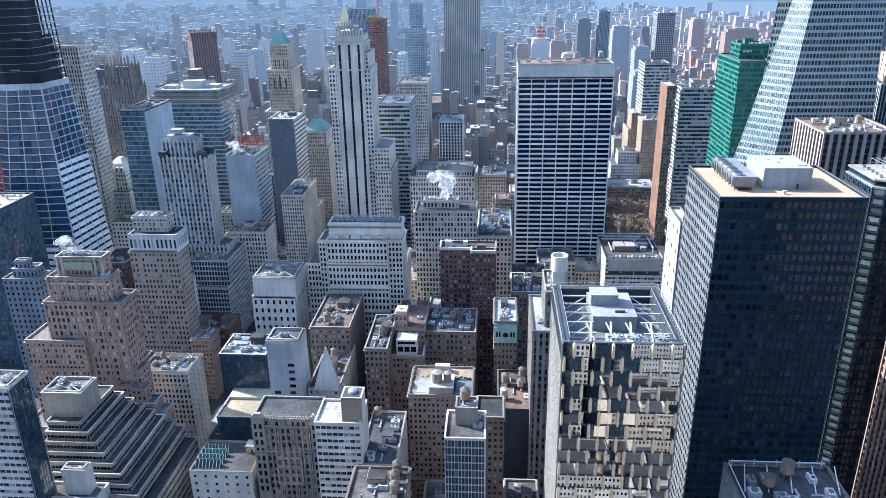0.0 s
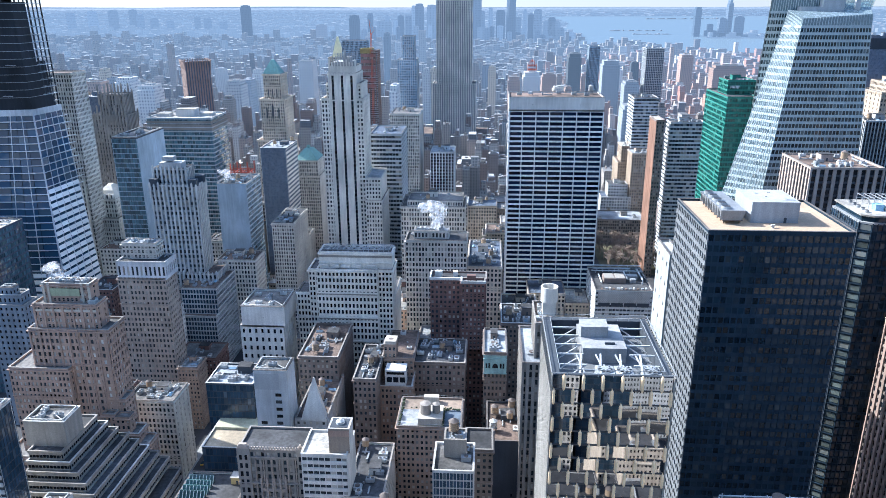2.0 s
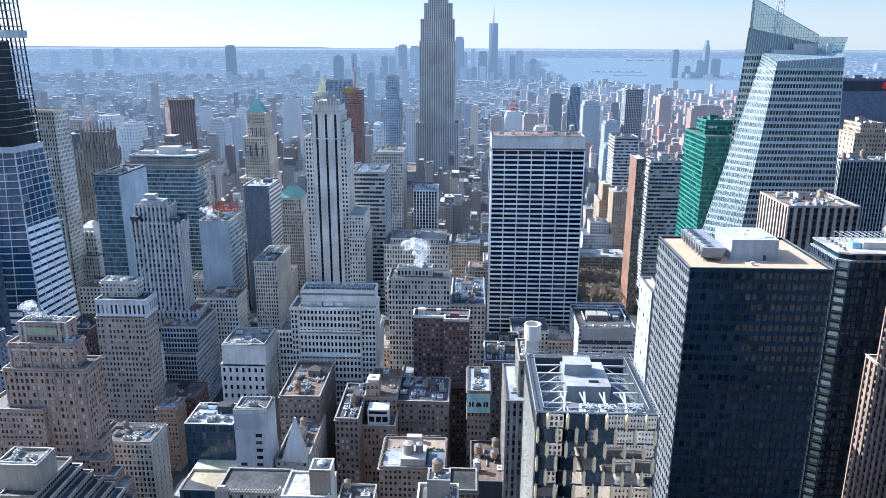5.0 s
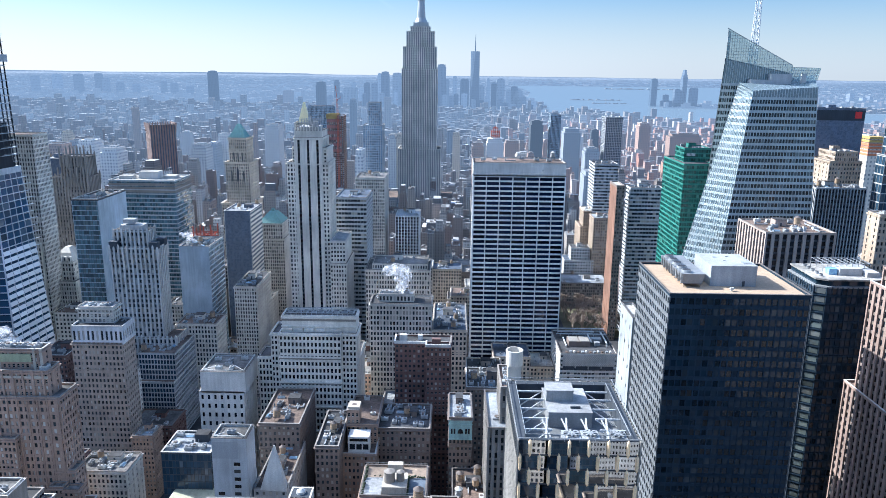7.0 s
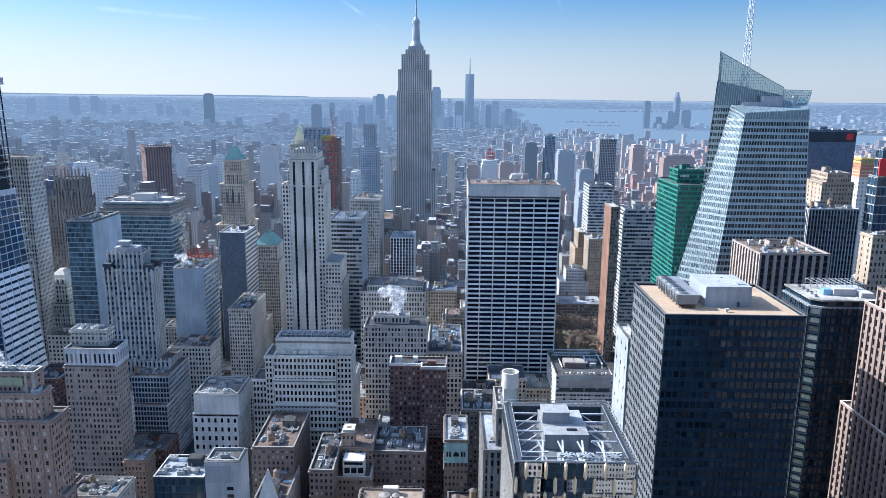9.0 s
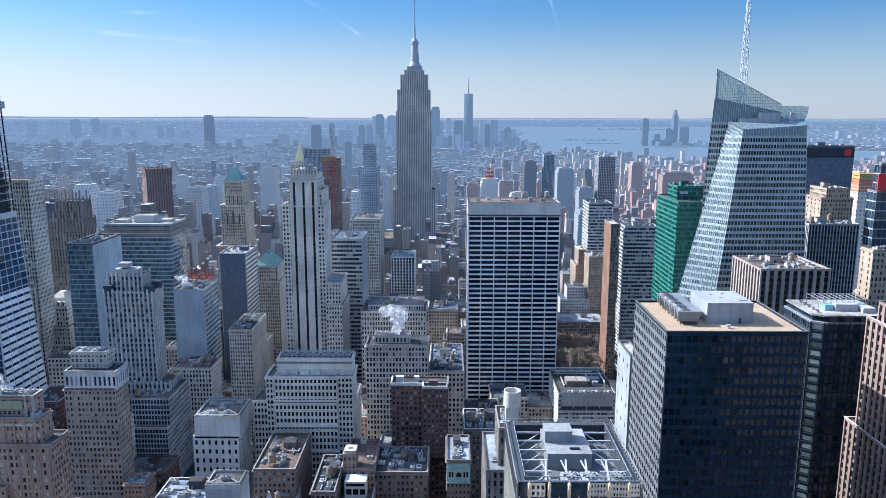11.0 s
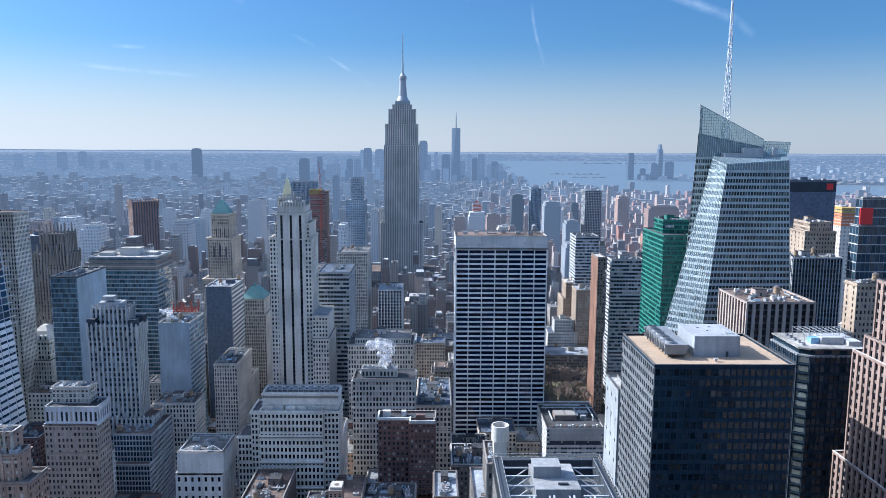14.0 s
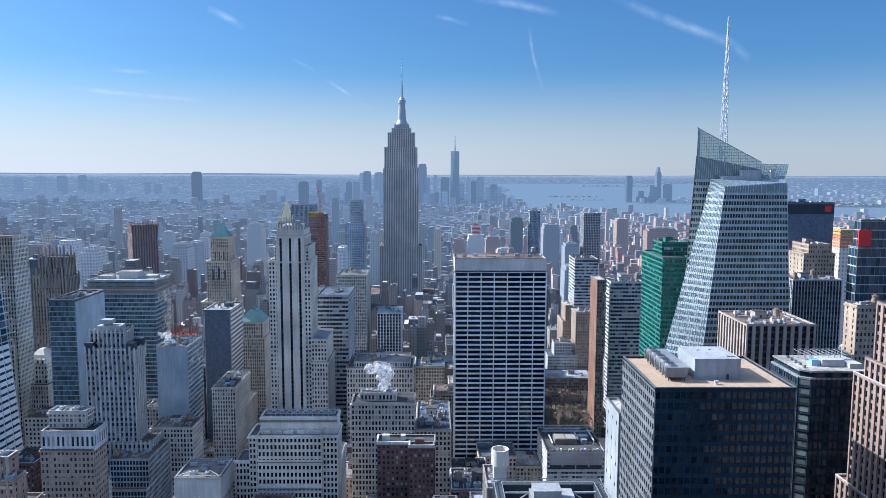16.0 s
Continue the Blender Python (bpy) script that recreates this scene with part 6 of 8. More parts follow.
far_tower('pale glass office slab in the distance', 'mid_blue', 207.5, 243.4, 1150, 1190, 113.5)
far_tower('brown apartment tower in the distance', 'mid_brown', -728.3, -693.5, 1300, 1340, 130.8)
far_tower('grey apartment tower in the distance', 'mid_pale', -668.3, -638.5, 1300, 1340, 138.0)
far_tower('pale office block in the distance', 'mid_pale', -580.7, -551.3, 1200, 1240, 135.4)
far_tower('dark office block in the distance', 'mid_dark', -817.5, -790.6, 1600, 1640, 111.0)
far_tower('mid-rise tower among the distant blocks', 'mid_pale', -492.6, -474.2, 1540, 1566, 132.8)
far_tower('mid-rise tower among the distant blocks', 'mid_blue', -725.1, -701.0, 1380, 1406, 130.1)
far_tower('mid-rise tower among the distant blocks', 'mid_brown', 38.3, 61.9, 1460, 1486, 128.1)
far_tower('mid-rise tower among the distant blocks', 'mid_brown', -644.9, -614.1, 1860, 1886, 71.5)
far_tower('mid-rise tower among the distant blocks', 'mid_pale', -750.3, -721.3, 2020, 2046, 95.9)
far_tower('mid-rise tower among the distant blocks', 'mid_pale', -566.0, -546.1, 1860, 1886, 107.9)
far_tower('mid-rise tower among the distant blocks', 'mid_brown', 227.6, 245.3, 1860, 1886, 100.1)
far_tower('mid-rise tower among the distant blocks', 'mid_pale', 364.6, 396.3, 2340, 2366, 86.6)
far_tower('mid-rise tower among the distant blocks', 'mid_blue', -415.3, -393.9, 2180, 2206, 46.3)
far_tower('mid-rise tower among the distant blocks', 'mid_pale', 363.1, 384.4, 2180, 2206, 83.0)
far_tower('mid-rise tower among the distant blocks', 'mid_pale', 222.2, 242.2, 2020, 2046, 79.5)
far_tower('mid-rise tower among the distant blocks', 'mid_brown', 157.3, 171.3, 1540, 1566, 100.7)
far_tower('mid-rise tower among the distant blocks', 'mid_pale', -90.6, -62.2, 1860, 1886, 120.0)
far_tower('mid-rise tower among the distant blocks', 'mid_blue', 436.0, 458.8, 2020, 2046, 97.9)
far_tower('mid-rise tower among the distant blocks', 'mid_brown', 495.3, 521.7, 1460, 1486, 127.0)
far_tower('mid-rise tower among the distant blocks', 'mid_dark', 271.0, 291.3, 1860, 1886, 75.4)
far_tower('mid-rise tower among the distant blocks', 'mid_pale', 246.6, 274.8, 2020, 2046, 107.2)
far_tower('mid-rise tower among the distant blocks', 'mid_cream', -100.2, -69.7, 1860, 1886, 102.8)
far_tower('mid-rise tower among the distant blocks', 'mid_pale', -831.4, -810.7, 1700, 1726, 80.3)
far_tower('mid-rise tower among the distant blocks', 'mid_cream', -821.6, -807.0, 1540, 1566, 134.0)
far_tower('mid-rise tower among the distant blocks', 'mid_pale', -768.0, -753.8, 1380, 1406, 126.5)
far_tower('mid-rise tower among the distant blocks', 'mid_dark', 436.9, 460.2, 2340, 2366, 92.2)
far_tower('mid-rise tower among the distant blocks', 'mid_blue', -18.6, 8.7, 2180, 2206, 96.0)
far_tower('mid-rise tower among the distant blocks', 'mid_cream', -0.7, 17.1, 1700, 1726, 128.6)

# lower towers that crowd the foot of the downtown cluster
rnd = random.Random(21)
for i in range(26):
    x, y = -640 + 41.5 * i + rnd.uniform(-14, 14), 3920 + 24 * (i % 3)
    w = rnd.uniform(9, 17)
    if not any(a[0] < x + w and a[1] > x - w and a[2] < y + 24 and a[3] > y for a in TAKEN):
        far_tower('lower office tower of the distant downtown cluster', ('haze_steel', 'haze_slate', 'haze_blue')[i % 3], x - w, x + w, y, y + 22, rnd.uniform(95, 165) * (1 if x < 300 else 0.75))

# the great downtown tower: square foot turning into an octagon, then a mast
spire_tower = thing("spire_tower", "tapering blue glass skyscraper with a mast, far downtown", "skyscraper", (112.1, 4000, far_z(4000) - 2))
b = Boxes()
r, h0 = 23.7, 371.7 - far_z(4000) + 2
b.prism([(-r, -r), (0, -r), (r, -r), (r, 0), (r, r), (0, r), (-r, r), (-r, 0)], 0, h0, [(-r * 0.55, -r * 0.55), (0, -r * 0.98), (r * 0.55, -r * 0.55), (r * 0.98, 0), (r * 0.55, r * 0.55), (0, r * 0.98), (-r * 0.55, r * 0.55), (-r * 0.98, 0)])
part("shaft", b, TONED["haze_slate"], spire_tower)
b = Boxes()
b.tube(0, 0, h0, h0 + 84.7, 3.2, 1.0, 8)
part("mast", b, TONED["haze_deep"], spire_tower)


# ---- infill of the nearer blocks ----
TAKEN.append((19.1, 53.4, 184.8, 226.0, 0, 161.4))


BACK = []


def infill():
    rnd = random.Random(11)
    made = 0
    kinds = ["tan", "greystone", "brown", "darkbrown", "greybrown", "tan", "red", "limestone", "grey", "salmon", "white"]
    names = {"tan": "tan brick", "greystone": "grey stone", "brown": "brown brick", "darkbrown": "dark brown brick", "greybrown": "weathered stone", "red": "red brick", "limestone": "pale limestone", "grey": "grey concrete", "salmon": "salmon brick", "white": "white painted"}
    for k in range(2, 15):
        ya = 1.5 + 80.5 * k + 9
        for row in (0, 1):
            y0 = ya + row * 31.5
            half = y0 * 0.64
            x = -half
            while x < half:
                w = rnd.uniform(15, 30)
                d = [x, x + w - 0.4, y0, y0 + rnd.uniform(24, 30.5)]
                x += w
                if any(d[0] < c + 13 and d[1] > c - 13 for c in (-158, 147)) or (118 < d[1] and d[0] < 190 and 690 < d[3] and d[2] < 812) or d[2] < 235:
                    continue
                if any(a[0] < d[1] and a[1] > d[0] and a[2] < d[3] and a[3] > d[2] for a in TAKEN):
                    continue
                top = 42 if y0 < 420 else 52 if y0 < 620 else 66 if y0 < 900 else 78
                h = rnd.uniform(0.4, 1.0) * top
                if abs(d[0]) > 230 and y0 > 420:
                    h *= 1.25
                if d[1] > 92 and d[0] < 192 and 520 < d[3] and d[2] < 700:
                    h = rnd.uniform(8, 14)
                if made >= 295 or y0 > 790:
                    BACK.append((*(round(v, 1) for v in d), h))
                    continue
                made += 1
                st = rnd.choice(kinds)
                tower("block_building", names[st] + " city building with a cluttered flat roof", st, [(*(round(v, 1) for v in d), 0, h)], "plant" if y0 < 900 else "none", None, False, "infill buildings")


def in_bay(x, y):
    """Whether a far place lies in the river or the bay beyond it."""
    s = x / y
    shore = 3490 + 380 * math.exp(-((s - 0.17) / 0.075) ** 2) + 35 * math.sin(s * 47) + 20 * math.sin(s * 113)
    left = 0.112 - 0.035 * max(0.0, (y - 4100) / 550) + 0.008 * math.sin(y * 0.013)
    return s > left and shore < y < 4640 and not (s > 0.275 and 4010 < y < 4110 + 400 * (s - 0.27)) and not (s > 0.36 and y > 3900)


def far_city():
    rnd = random.Random(5)
    heaps, western = [Boxes() for _ in BANDS], [Boxes() for _ in BANDS]
    lots = []
    for x0, x1, y0, y1, h in BACK:
        cut = x0 + (x1 - x0) * rnd.uniform(0.35, 0.65)
        for xa, xb in ((x0, cut), (cut, x1)):
            if rnd.random() < 0.45:
                mid = (y0 + y1) / 2
                lots += [(xa, xb, y0, mid, h * rnd.uniform(0.45, 1.15)), (xa, xb, mid, y1, h * rnd.uniform(0.6, 1.3))]
            else:
                lots.append((xa, xb, y0, y1, h * rnd.uniform(0.55, 1.3)))
    for x0, x1, y0, y1, h in lots:
        heaps[0].box(x0, x1, y0, y1, 0, h)
        heaps[0].box(x0 + 0.4, x1 - 0.4, y0 + 0.4, y0 + 0.8, h, h + 1)
        if rnd.random() < 0.45:
            heaps[0].box(x0 + 1.5, x1 - 1.5, y0 + 4, y1 - 1, h, h + rnd.uniform(4, 12))
        for _ in range(4):
            px, py, q = rnd.uniform(x0 + 2, x1 - 2), rnd.uniform(y0 + 2, y1 - 2), rnd.uniform(0.7, 2)
            heaps[0].box(px - q, px + q, py - q, py + q, h - 0.2, h + rnd.uniform(1.5, 4.5))
    # unseen blocks behind and below the camera, added for the glass to reflect
    for i in range(-12, 12):
        for j in range(-5, 2):
            x0, y0 = i * 34 + rnd.uniform(0, 4), j * 42 - 40 + rnd.uniform(0, 4)
            if not any(a[0] < x0 + 30 and a[1] > x0 and a[2] < y0 + 34 and a[3] > y0 for a in TAKEN) and not (-60 < x0 + 15 < 60 and -75 < y0 + 17 < 10) and not (10 < x0 + 30 and x0 < 310 and -150 < y0 + 34):
                heaps[0].box(x0, x0 + 30, y0, y0 + 34, 0, rnd.uniform(25, 55 if y0 > 20 else 95))
    y = 1180.0
    while y < 4840:
        step = 13 if y < 1700 else 17 if y < 2600 else 30 if y < 3600 else 44 if y < 4560 else 30
        half, x = y * 0.7, -y * 0.7
        while x < half:
            w = rnd.uniform(6, 17) * (1 if y < 2000 else 1.3 if y < 2600 else 1.9)
            sx = x / y
            street = ((y - 1.5) % 80.5) < 15 and y < 2200
            avenue = (abs(x + 158) < 10 or abs(x - 148) < 10) and y < 2000
            bay = in_bay(x, y)
            if not (street or avenue or bay):
                s = 1.0 if y < 3000 else (0.08667 - 0.0822 * (y - 3000) / 1900) * y / EYE
                h = min(rnd.lognormvariate(2.85, 0.55), 75) * (0.3 + 0.7 * s)
                if rnd.random() < 0.03:
                    h *= 2.0
                if y > 4200:
                    h = min(h, 3 + max(0, 4840 - y) * 0.02)
                d = (x, x + w * 0.95, y, y + step * rnd.uniform(0.65, 0.95), far_z(y) - 6, far_z(y) + h)
                if not any(a[0] < d[1] + 2 and a[1] > d[0] - 2 and a[2] < d[3] + 2 and a[3] > d[2] - 2 for a in TAKEN if abs(a[2] - y) < 90):
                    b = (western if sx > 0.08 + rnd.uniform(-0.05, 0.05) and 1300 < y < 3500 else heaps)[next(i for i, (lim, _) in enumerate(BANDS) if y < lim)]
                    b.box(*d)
                    if rnd.random() < 0.5 and y < 2400:
                        px, py, q = rnd.uniform(d[0] + 1.5, d[1] - 1.5), rnd.uniform(d[2] + 2, d[3] - 2), rnd.uniform(0.8, 2)
                        b.box(px - q, px + q, py - q, py + q, d[5] - 0.2, d[5] + rnd.uniform(2, 4.5))
            x += w
        y += step
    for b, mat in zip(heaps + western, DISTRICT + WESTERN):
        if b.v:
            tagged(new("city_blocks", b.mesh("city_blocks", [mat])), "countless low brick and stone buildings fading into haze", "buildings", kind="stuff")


infill()
far_city()

# ---- water and far land ----
wm, nt, b = nodes_of("river_water", 0.25)
b.inputs["Base Color"].default_value = (0.1, 0.16, 0.2, 1)
bp = nt.nodes.new("ShaderNodeBump")
bp.inputs["Strength"].default_value = 0.25
nt.links.new(noise_of(nt, 0.03, 4), bp.inputs["Height"])
nt.links.new(bp.outputs[0], b.inputs["Normal"])
# the water's pale, hazy brightness is painted in as emission
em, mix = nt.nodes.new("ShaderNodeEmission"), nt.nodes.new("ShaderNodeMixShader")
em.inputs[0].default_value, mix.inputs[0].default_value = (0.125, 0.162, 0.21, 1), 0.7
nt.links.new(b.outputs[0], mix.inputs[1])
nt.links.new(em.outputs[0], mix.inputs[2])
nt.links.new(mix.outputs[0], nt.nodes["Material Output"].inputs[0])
river = Boxes()
for i in range(60):
    ya, yb = 3440 + 20 * i, 3460 + 20 * i
    for j in range(70):
        sa, sb = 0.06 + 0.01 * j, 0.07 + 0.01 * j
        if in_bay((sa + sb) / 2 * (ya + yb) / 2, (ya + yb) / 2):
            river.quad((sa * ya, ya, far_z(ya) + 1.5), (sb * ya, ya, far_z(ya) + 1.5), (sb * yb, yb, far_z(yb) + 1.5), (sa * yb, yb, far_z(yb) + 1.5))
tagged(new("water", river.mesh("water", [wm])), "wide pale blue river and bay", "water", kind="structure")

isle = Boxes()
for s0, s1, ya, yb in ((0.155, 0.225, 4220, 4245), (0.185, 0.235, 4120, 4140), (0.2, 0.3, 4560, 4590)):
    isle.box(s0 * ya, s1 * ya, ya, yb, far_z(ya) - 2, far_z(ya) + 2.5)
    rnd = random.Random(ya)
    x = s0 * ya + 4
    while x < s1 * ya - 12:
        w = rnd.uniform(3, 16)
        isle.box(x, x + w, ya + 3, yb - 3, far_z(ya) + 2, far_z(ya) + rnd.uniform(3.5, 9))
        x += w + rnd.choice((0, 0, 2, 14))
tagged(new("island", isle.mesh("island", [DISTRICT[5]])), "low dark islands in the bay", "island", kind="structure")

hills = Boxes()
xs = [-3600 + 60 * i for i in range(121)]
for xa, xb in zip(xs, xs[1:]):
    za, zb = (241 + 5 * noise.noise((x * 0.0011, 3, 0)) + 1.5 * noise.noise((x * 0.006, 9, 0)) + (4 if x < -900 else 0) for x in (xa, xb))
    hills.quad((xa, 4880, 200), (xb, 4880, 200), (xb, 4905, zb), (xa, 4905, za))
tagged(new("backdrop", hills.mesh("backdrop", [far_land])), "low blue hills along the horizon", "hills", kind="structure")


# ---- mirrored hotel tower with open steel roof ----
def hotel():
    x0, x1, y0, y1, top = 19.1, 53.4, 184.8, 226.0, 161.4
    e = thing("hotel_tower", "hotel tower with mirror windows, pale fins and open steel roof", "building", ((x0 + x1) / 2, (y0 + y1) / 2, 0))
    cx, cy, w, d = (x0 + x1) / 2, (y0 + y1) / 2, (x1 - x0) / 2, (y1 - y0) / 2
    mirror = glazing("glass_mirror", colour=(0.46, 0.46, 0.47), blind=(0.6, 0.58, 0.55), share=0.05, rough=0.015, spec=1.0, metal=1.0, wobble=0.01, ripple=0.03, spread=(0.85, 1.1))
    fin_mat, ledge = masonry("fin_stone", (0.9, 0.66, 0.4), 0.6, 0.1), masonry("ledge_dark", (0.05, 0.05, 0.055), 0.5)
    b = Boxes()
    b.box(-w + 0.6, w - 0.6, -d + 1.2, d - 0.6, 0, top - 5.5)
    part("core", b, wall("dark"), e)
    sw, sg = Boxes(), Boxes()
    for s in "ew":
        facade(sw, sg, "facetside", s, -w, w, -d, d, 0, top)
    facade(sw, sg, "facetside", "s", -w, w, -d, d, 0, top)
    part("side_wall", sw, [wall("lattice"), wall("lattice")], e, "pale scalloped lattice wall")
    tagged(part("window_panes", sg, glazing("glass_ink", **INK[1]), e), kind="stuff")
    rows, bays = 36, 6
    rh, bw = top / rows, 2 * w / 6.3
    panes = {}
    fin = Boxes()
    fin.prism([(-0.3, -0.75), (0.3, -0.75), (0.5, 0.2), (-0.5, 0.2)], -rh * 0.4, rh * 0.4)
    fin.prism([(-0.3, -0.75), (0.3, -0.75), (0.5, 0.2), (-0.5, 0.2)], rh * 0.4, rh * 0.6, [(-0.05, -0.1), (0.05, -0.1), (0.06, 0), (-0.06, 0)])
    fin.prism([(-0.05, -0.1), (0.05, -0.1), (0.06, 0), (-0.06, 0)], -rh * 0.6, -rh * 0.4, [(-0.3, -0.75), (0.3, -0.75), (0.5, 0.2), (-0.5, 0.2)])
    fin = fin.mesh("fin", [fin_mat])
    rnd = random.Random(2)
    low = Boxes()
    for j in range(rows):
        z = (rows - 0.5 - j) * rh
        shift = 0.15 * bw if j % 2 else 0.65 * bw
        edges = [-w] + [a for a in (-w + shift + i * bw for i in range(bays + 1)) if -w + 0.5 < a < w - 0.5] + [w]
        for i, (a, c) in enumerate(zip(edges, edges[1:])):
            key = (round(c - a, 2), (i + j) % 2, j % 3)
            if key not in panes:
                g = Boxes()
                hw, hh, lean, nod = (c - a) / 2, rh / 2 - 0.12, 0.06 * (1 if key[1] else -1), 0.02 * (key[2] - 1)
                g.v = [(-hw, 0.2 + lean + nod, -hh), (hw, 0.2 - lean + nod, -hh), (hw, 0.2 - lean - nod, hh), (-hw, 0.2 + lean - nod, hh)]
                g.f, g.m = [(0, 1, 2, 3)], [0]
                panes[key] = g.mesh("mirror_pane", [mirror])
            if j < 26:
                o = new("mirror_pane", panes[key])
                o.parent, o.location = e, ((a + c) / 2, -d + 0.4, z)
            else:
                low.quad((a, -d + 0.5, z - rh / 2), (c, -d + 0.5, z - rh / 2), (c, -d + 0.5, z + rh / 2), (a, -d + 0.5, z + rh / 2))
            if a > -w + 0.1:
                o = new("fin", fin)
                o.parent, o.location = e, (a, -d + 0.35, z)
    tagged(part("mirror_panes", low, mirror, e), kind="stuff")
    led = Boxes()
    for j in range(1, rows):
        led.box(-w, w, -d + 0.35, -d + 1.1, j * rh - 0.13, j * rh + 0.13)
    tagged(part("floor_ledge", led, ledge, e), kind="stuff")
    # sunken roof: deck, dark rim walk, rails, beams, houses, fans
    deck = Boxes()
    deck.box(-w + 0.6, w - 0.6, -d + 1.2, d - 0.6, top - 5.5, top - 5.2)
    part("roof_deck", deck, wall("anodised"), e)
    rim = Boxes()
    for a in ((-w, w, -d + 1.0, -d + 2.0), (-w, w, d - 2.6, d), (-w, -w + 2.6, -d + 2.0, d - 2.6), (w - 2.6, w, -d + 2.0, d - 2.6)):
        rim.box(*a, top - 5.5, top - 0.25)
        rim.box(a[0] + 0.1, a[1] - 0.1, a[2] + 0.1, a[3] - 0.1, top - 0.25, top - 0.1, 1)
    part("roof_rim", rim, [wall("dark"), wall("dark")], e)
    rail = Boxes()
    for o_, zz in ((0.05, 0.9), (2.5, 0.8)):
        for pa, pb in (((-w + o_, -d + o_), (w - o_, -d + o_)), ((w - o_, -d + o_), (w - o_, d - o_)), ((w - o_, d - o_), (-w + o_, d - o_)), ((-w + o_, d - o_), (-w + o_, -d + o_))):
            rail.beam((*pa, top + zz), (*pb, top + zz), 0.16)
            for q in range(9):
                px, py = pa[0] + (pb[0] - pa[0]) * q / 8, pa[1] + (pb[1] - pa[1]) * q / 8
                rail.beam((px, py, top - 0.1), (px, py, top + zz), 0.12)
    tagged(part("roof_rail", rail, galv, e), kind="stuff")
    spans = []
    for yy in (-12, -5, 1.5, 8, 14):
        spans += [((-w + 2.6, yy, top - 0.9), (29.8 - cx, yy, top - 0.9), 0.45), ((43.5 - cx, yy, top - 0.9), (w - 2.6, yy, top - 0.9), 0.45),
                  ((-w + 2.6, yy - 3.5, top - 4.8), (29.6 - cx, yy, top - 1), 0.3), ((w - 2.6, yy - 3.5, top - 4.8), (43.6 - cx, yy, top - 1), 0.3)]
    for xx in (-9, -3.2, 2.6, 8.5):
        spans += [((xx, -d + 2, top - 0.8), (xx + 1.8, -5.0, top - 0.8), 0.5), ((xx + 3.4, -d + 2, top - 4.6), (xx + 0.4, -5.0, top - 0.9), 0.35)]
    for p, q, thick in spans:
        b = Boxes()
        b.beam(p, q, thick)
        part("roof_beam", b, masonry("steel_grey", (0.46, 0.47, 0.48), 0.5, 0.15), e)
    house = Boxes()
    house.box(30 - cx, 43.2 - cx, 203.4 - cy, 221 - cy, top - 5.2, 161.0)
    house.box(30.2 - cx, 38.5 - cx, 211 - cy, 217 - cy, 161.0, 164.6)
    house.box(29.9 - cx, 43.3 - cx, 203.3 - cy, 221.1 - cy, 161.0, 161.12, 1)
    house.box(30.1 - cx, 38.6 - cx, 210.9 - cy, 217.1 - cy, 164.6, 164.75, 1)
    house.box(37 - cx, 40 - cx, 206 - cy, 206.7 - cy, 161.1, 161.7, 2)
    part("roof_house", house, [masonry("house_slate", (0.3, 0.31, 0.32), 0.7, 0.3), masonry("roof_bluewhite", (0.38, 0.38, 0.38), 0.8, 0.4), wall("dark")], e)
    for fx in (34.8, 40.2, 48.0):
        fan = Boxes()
        fan.box(fx - 2.5 - cx, fx + 2.5 - cx, 188.2 - cy, 193.4 - cy, top - 5.2, top - 0.9)
        fan.tube(fx - cx, 190.8 - cy, top - 0.9, top - 0.6, 2.3, k=24)
        fan.tube(fx - cx, 190.8 - cy, top - 0.6, top - 0.55, 2.1, k=24, slot=1)
        for a in range(8):
            c, s = math.cos(a * math.tau / 8), math.sin(a * math.tau / 8)
            fan.beam((fx - cx + 0.4 * c, 190.8 - cy + 0.4 * s, top - 0.45), (fx - cx + 2.0 * c, 190.8 - cy + 2.0 * s, top - 0.45), 0.45)
        fan.tube(fx - cx, 190.8 - cy, top - 0.55, top - 0.3, 0.55, k=12)
        part("cooling_fan", fan, [galv, fan_black], e, "round pale metal cooling fan")
    TAKEN.append((x0, x1, y0, y1, 0, top))


hotel()


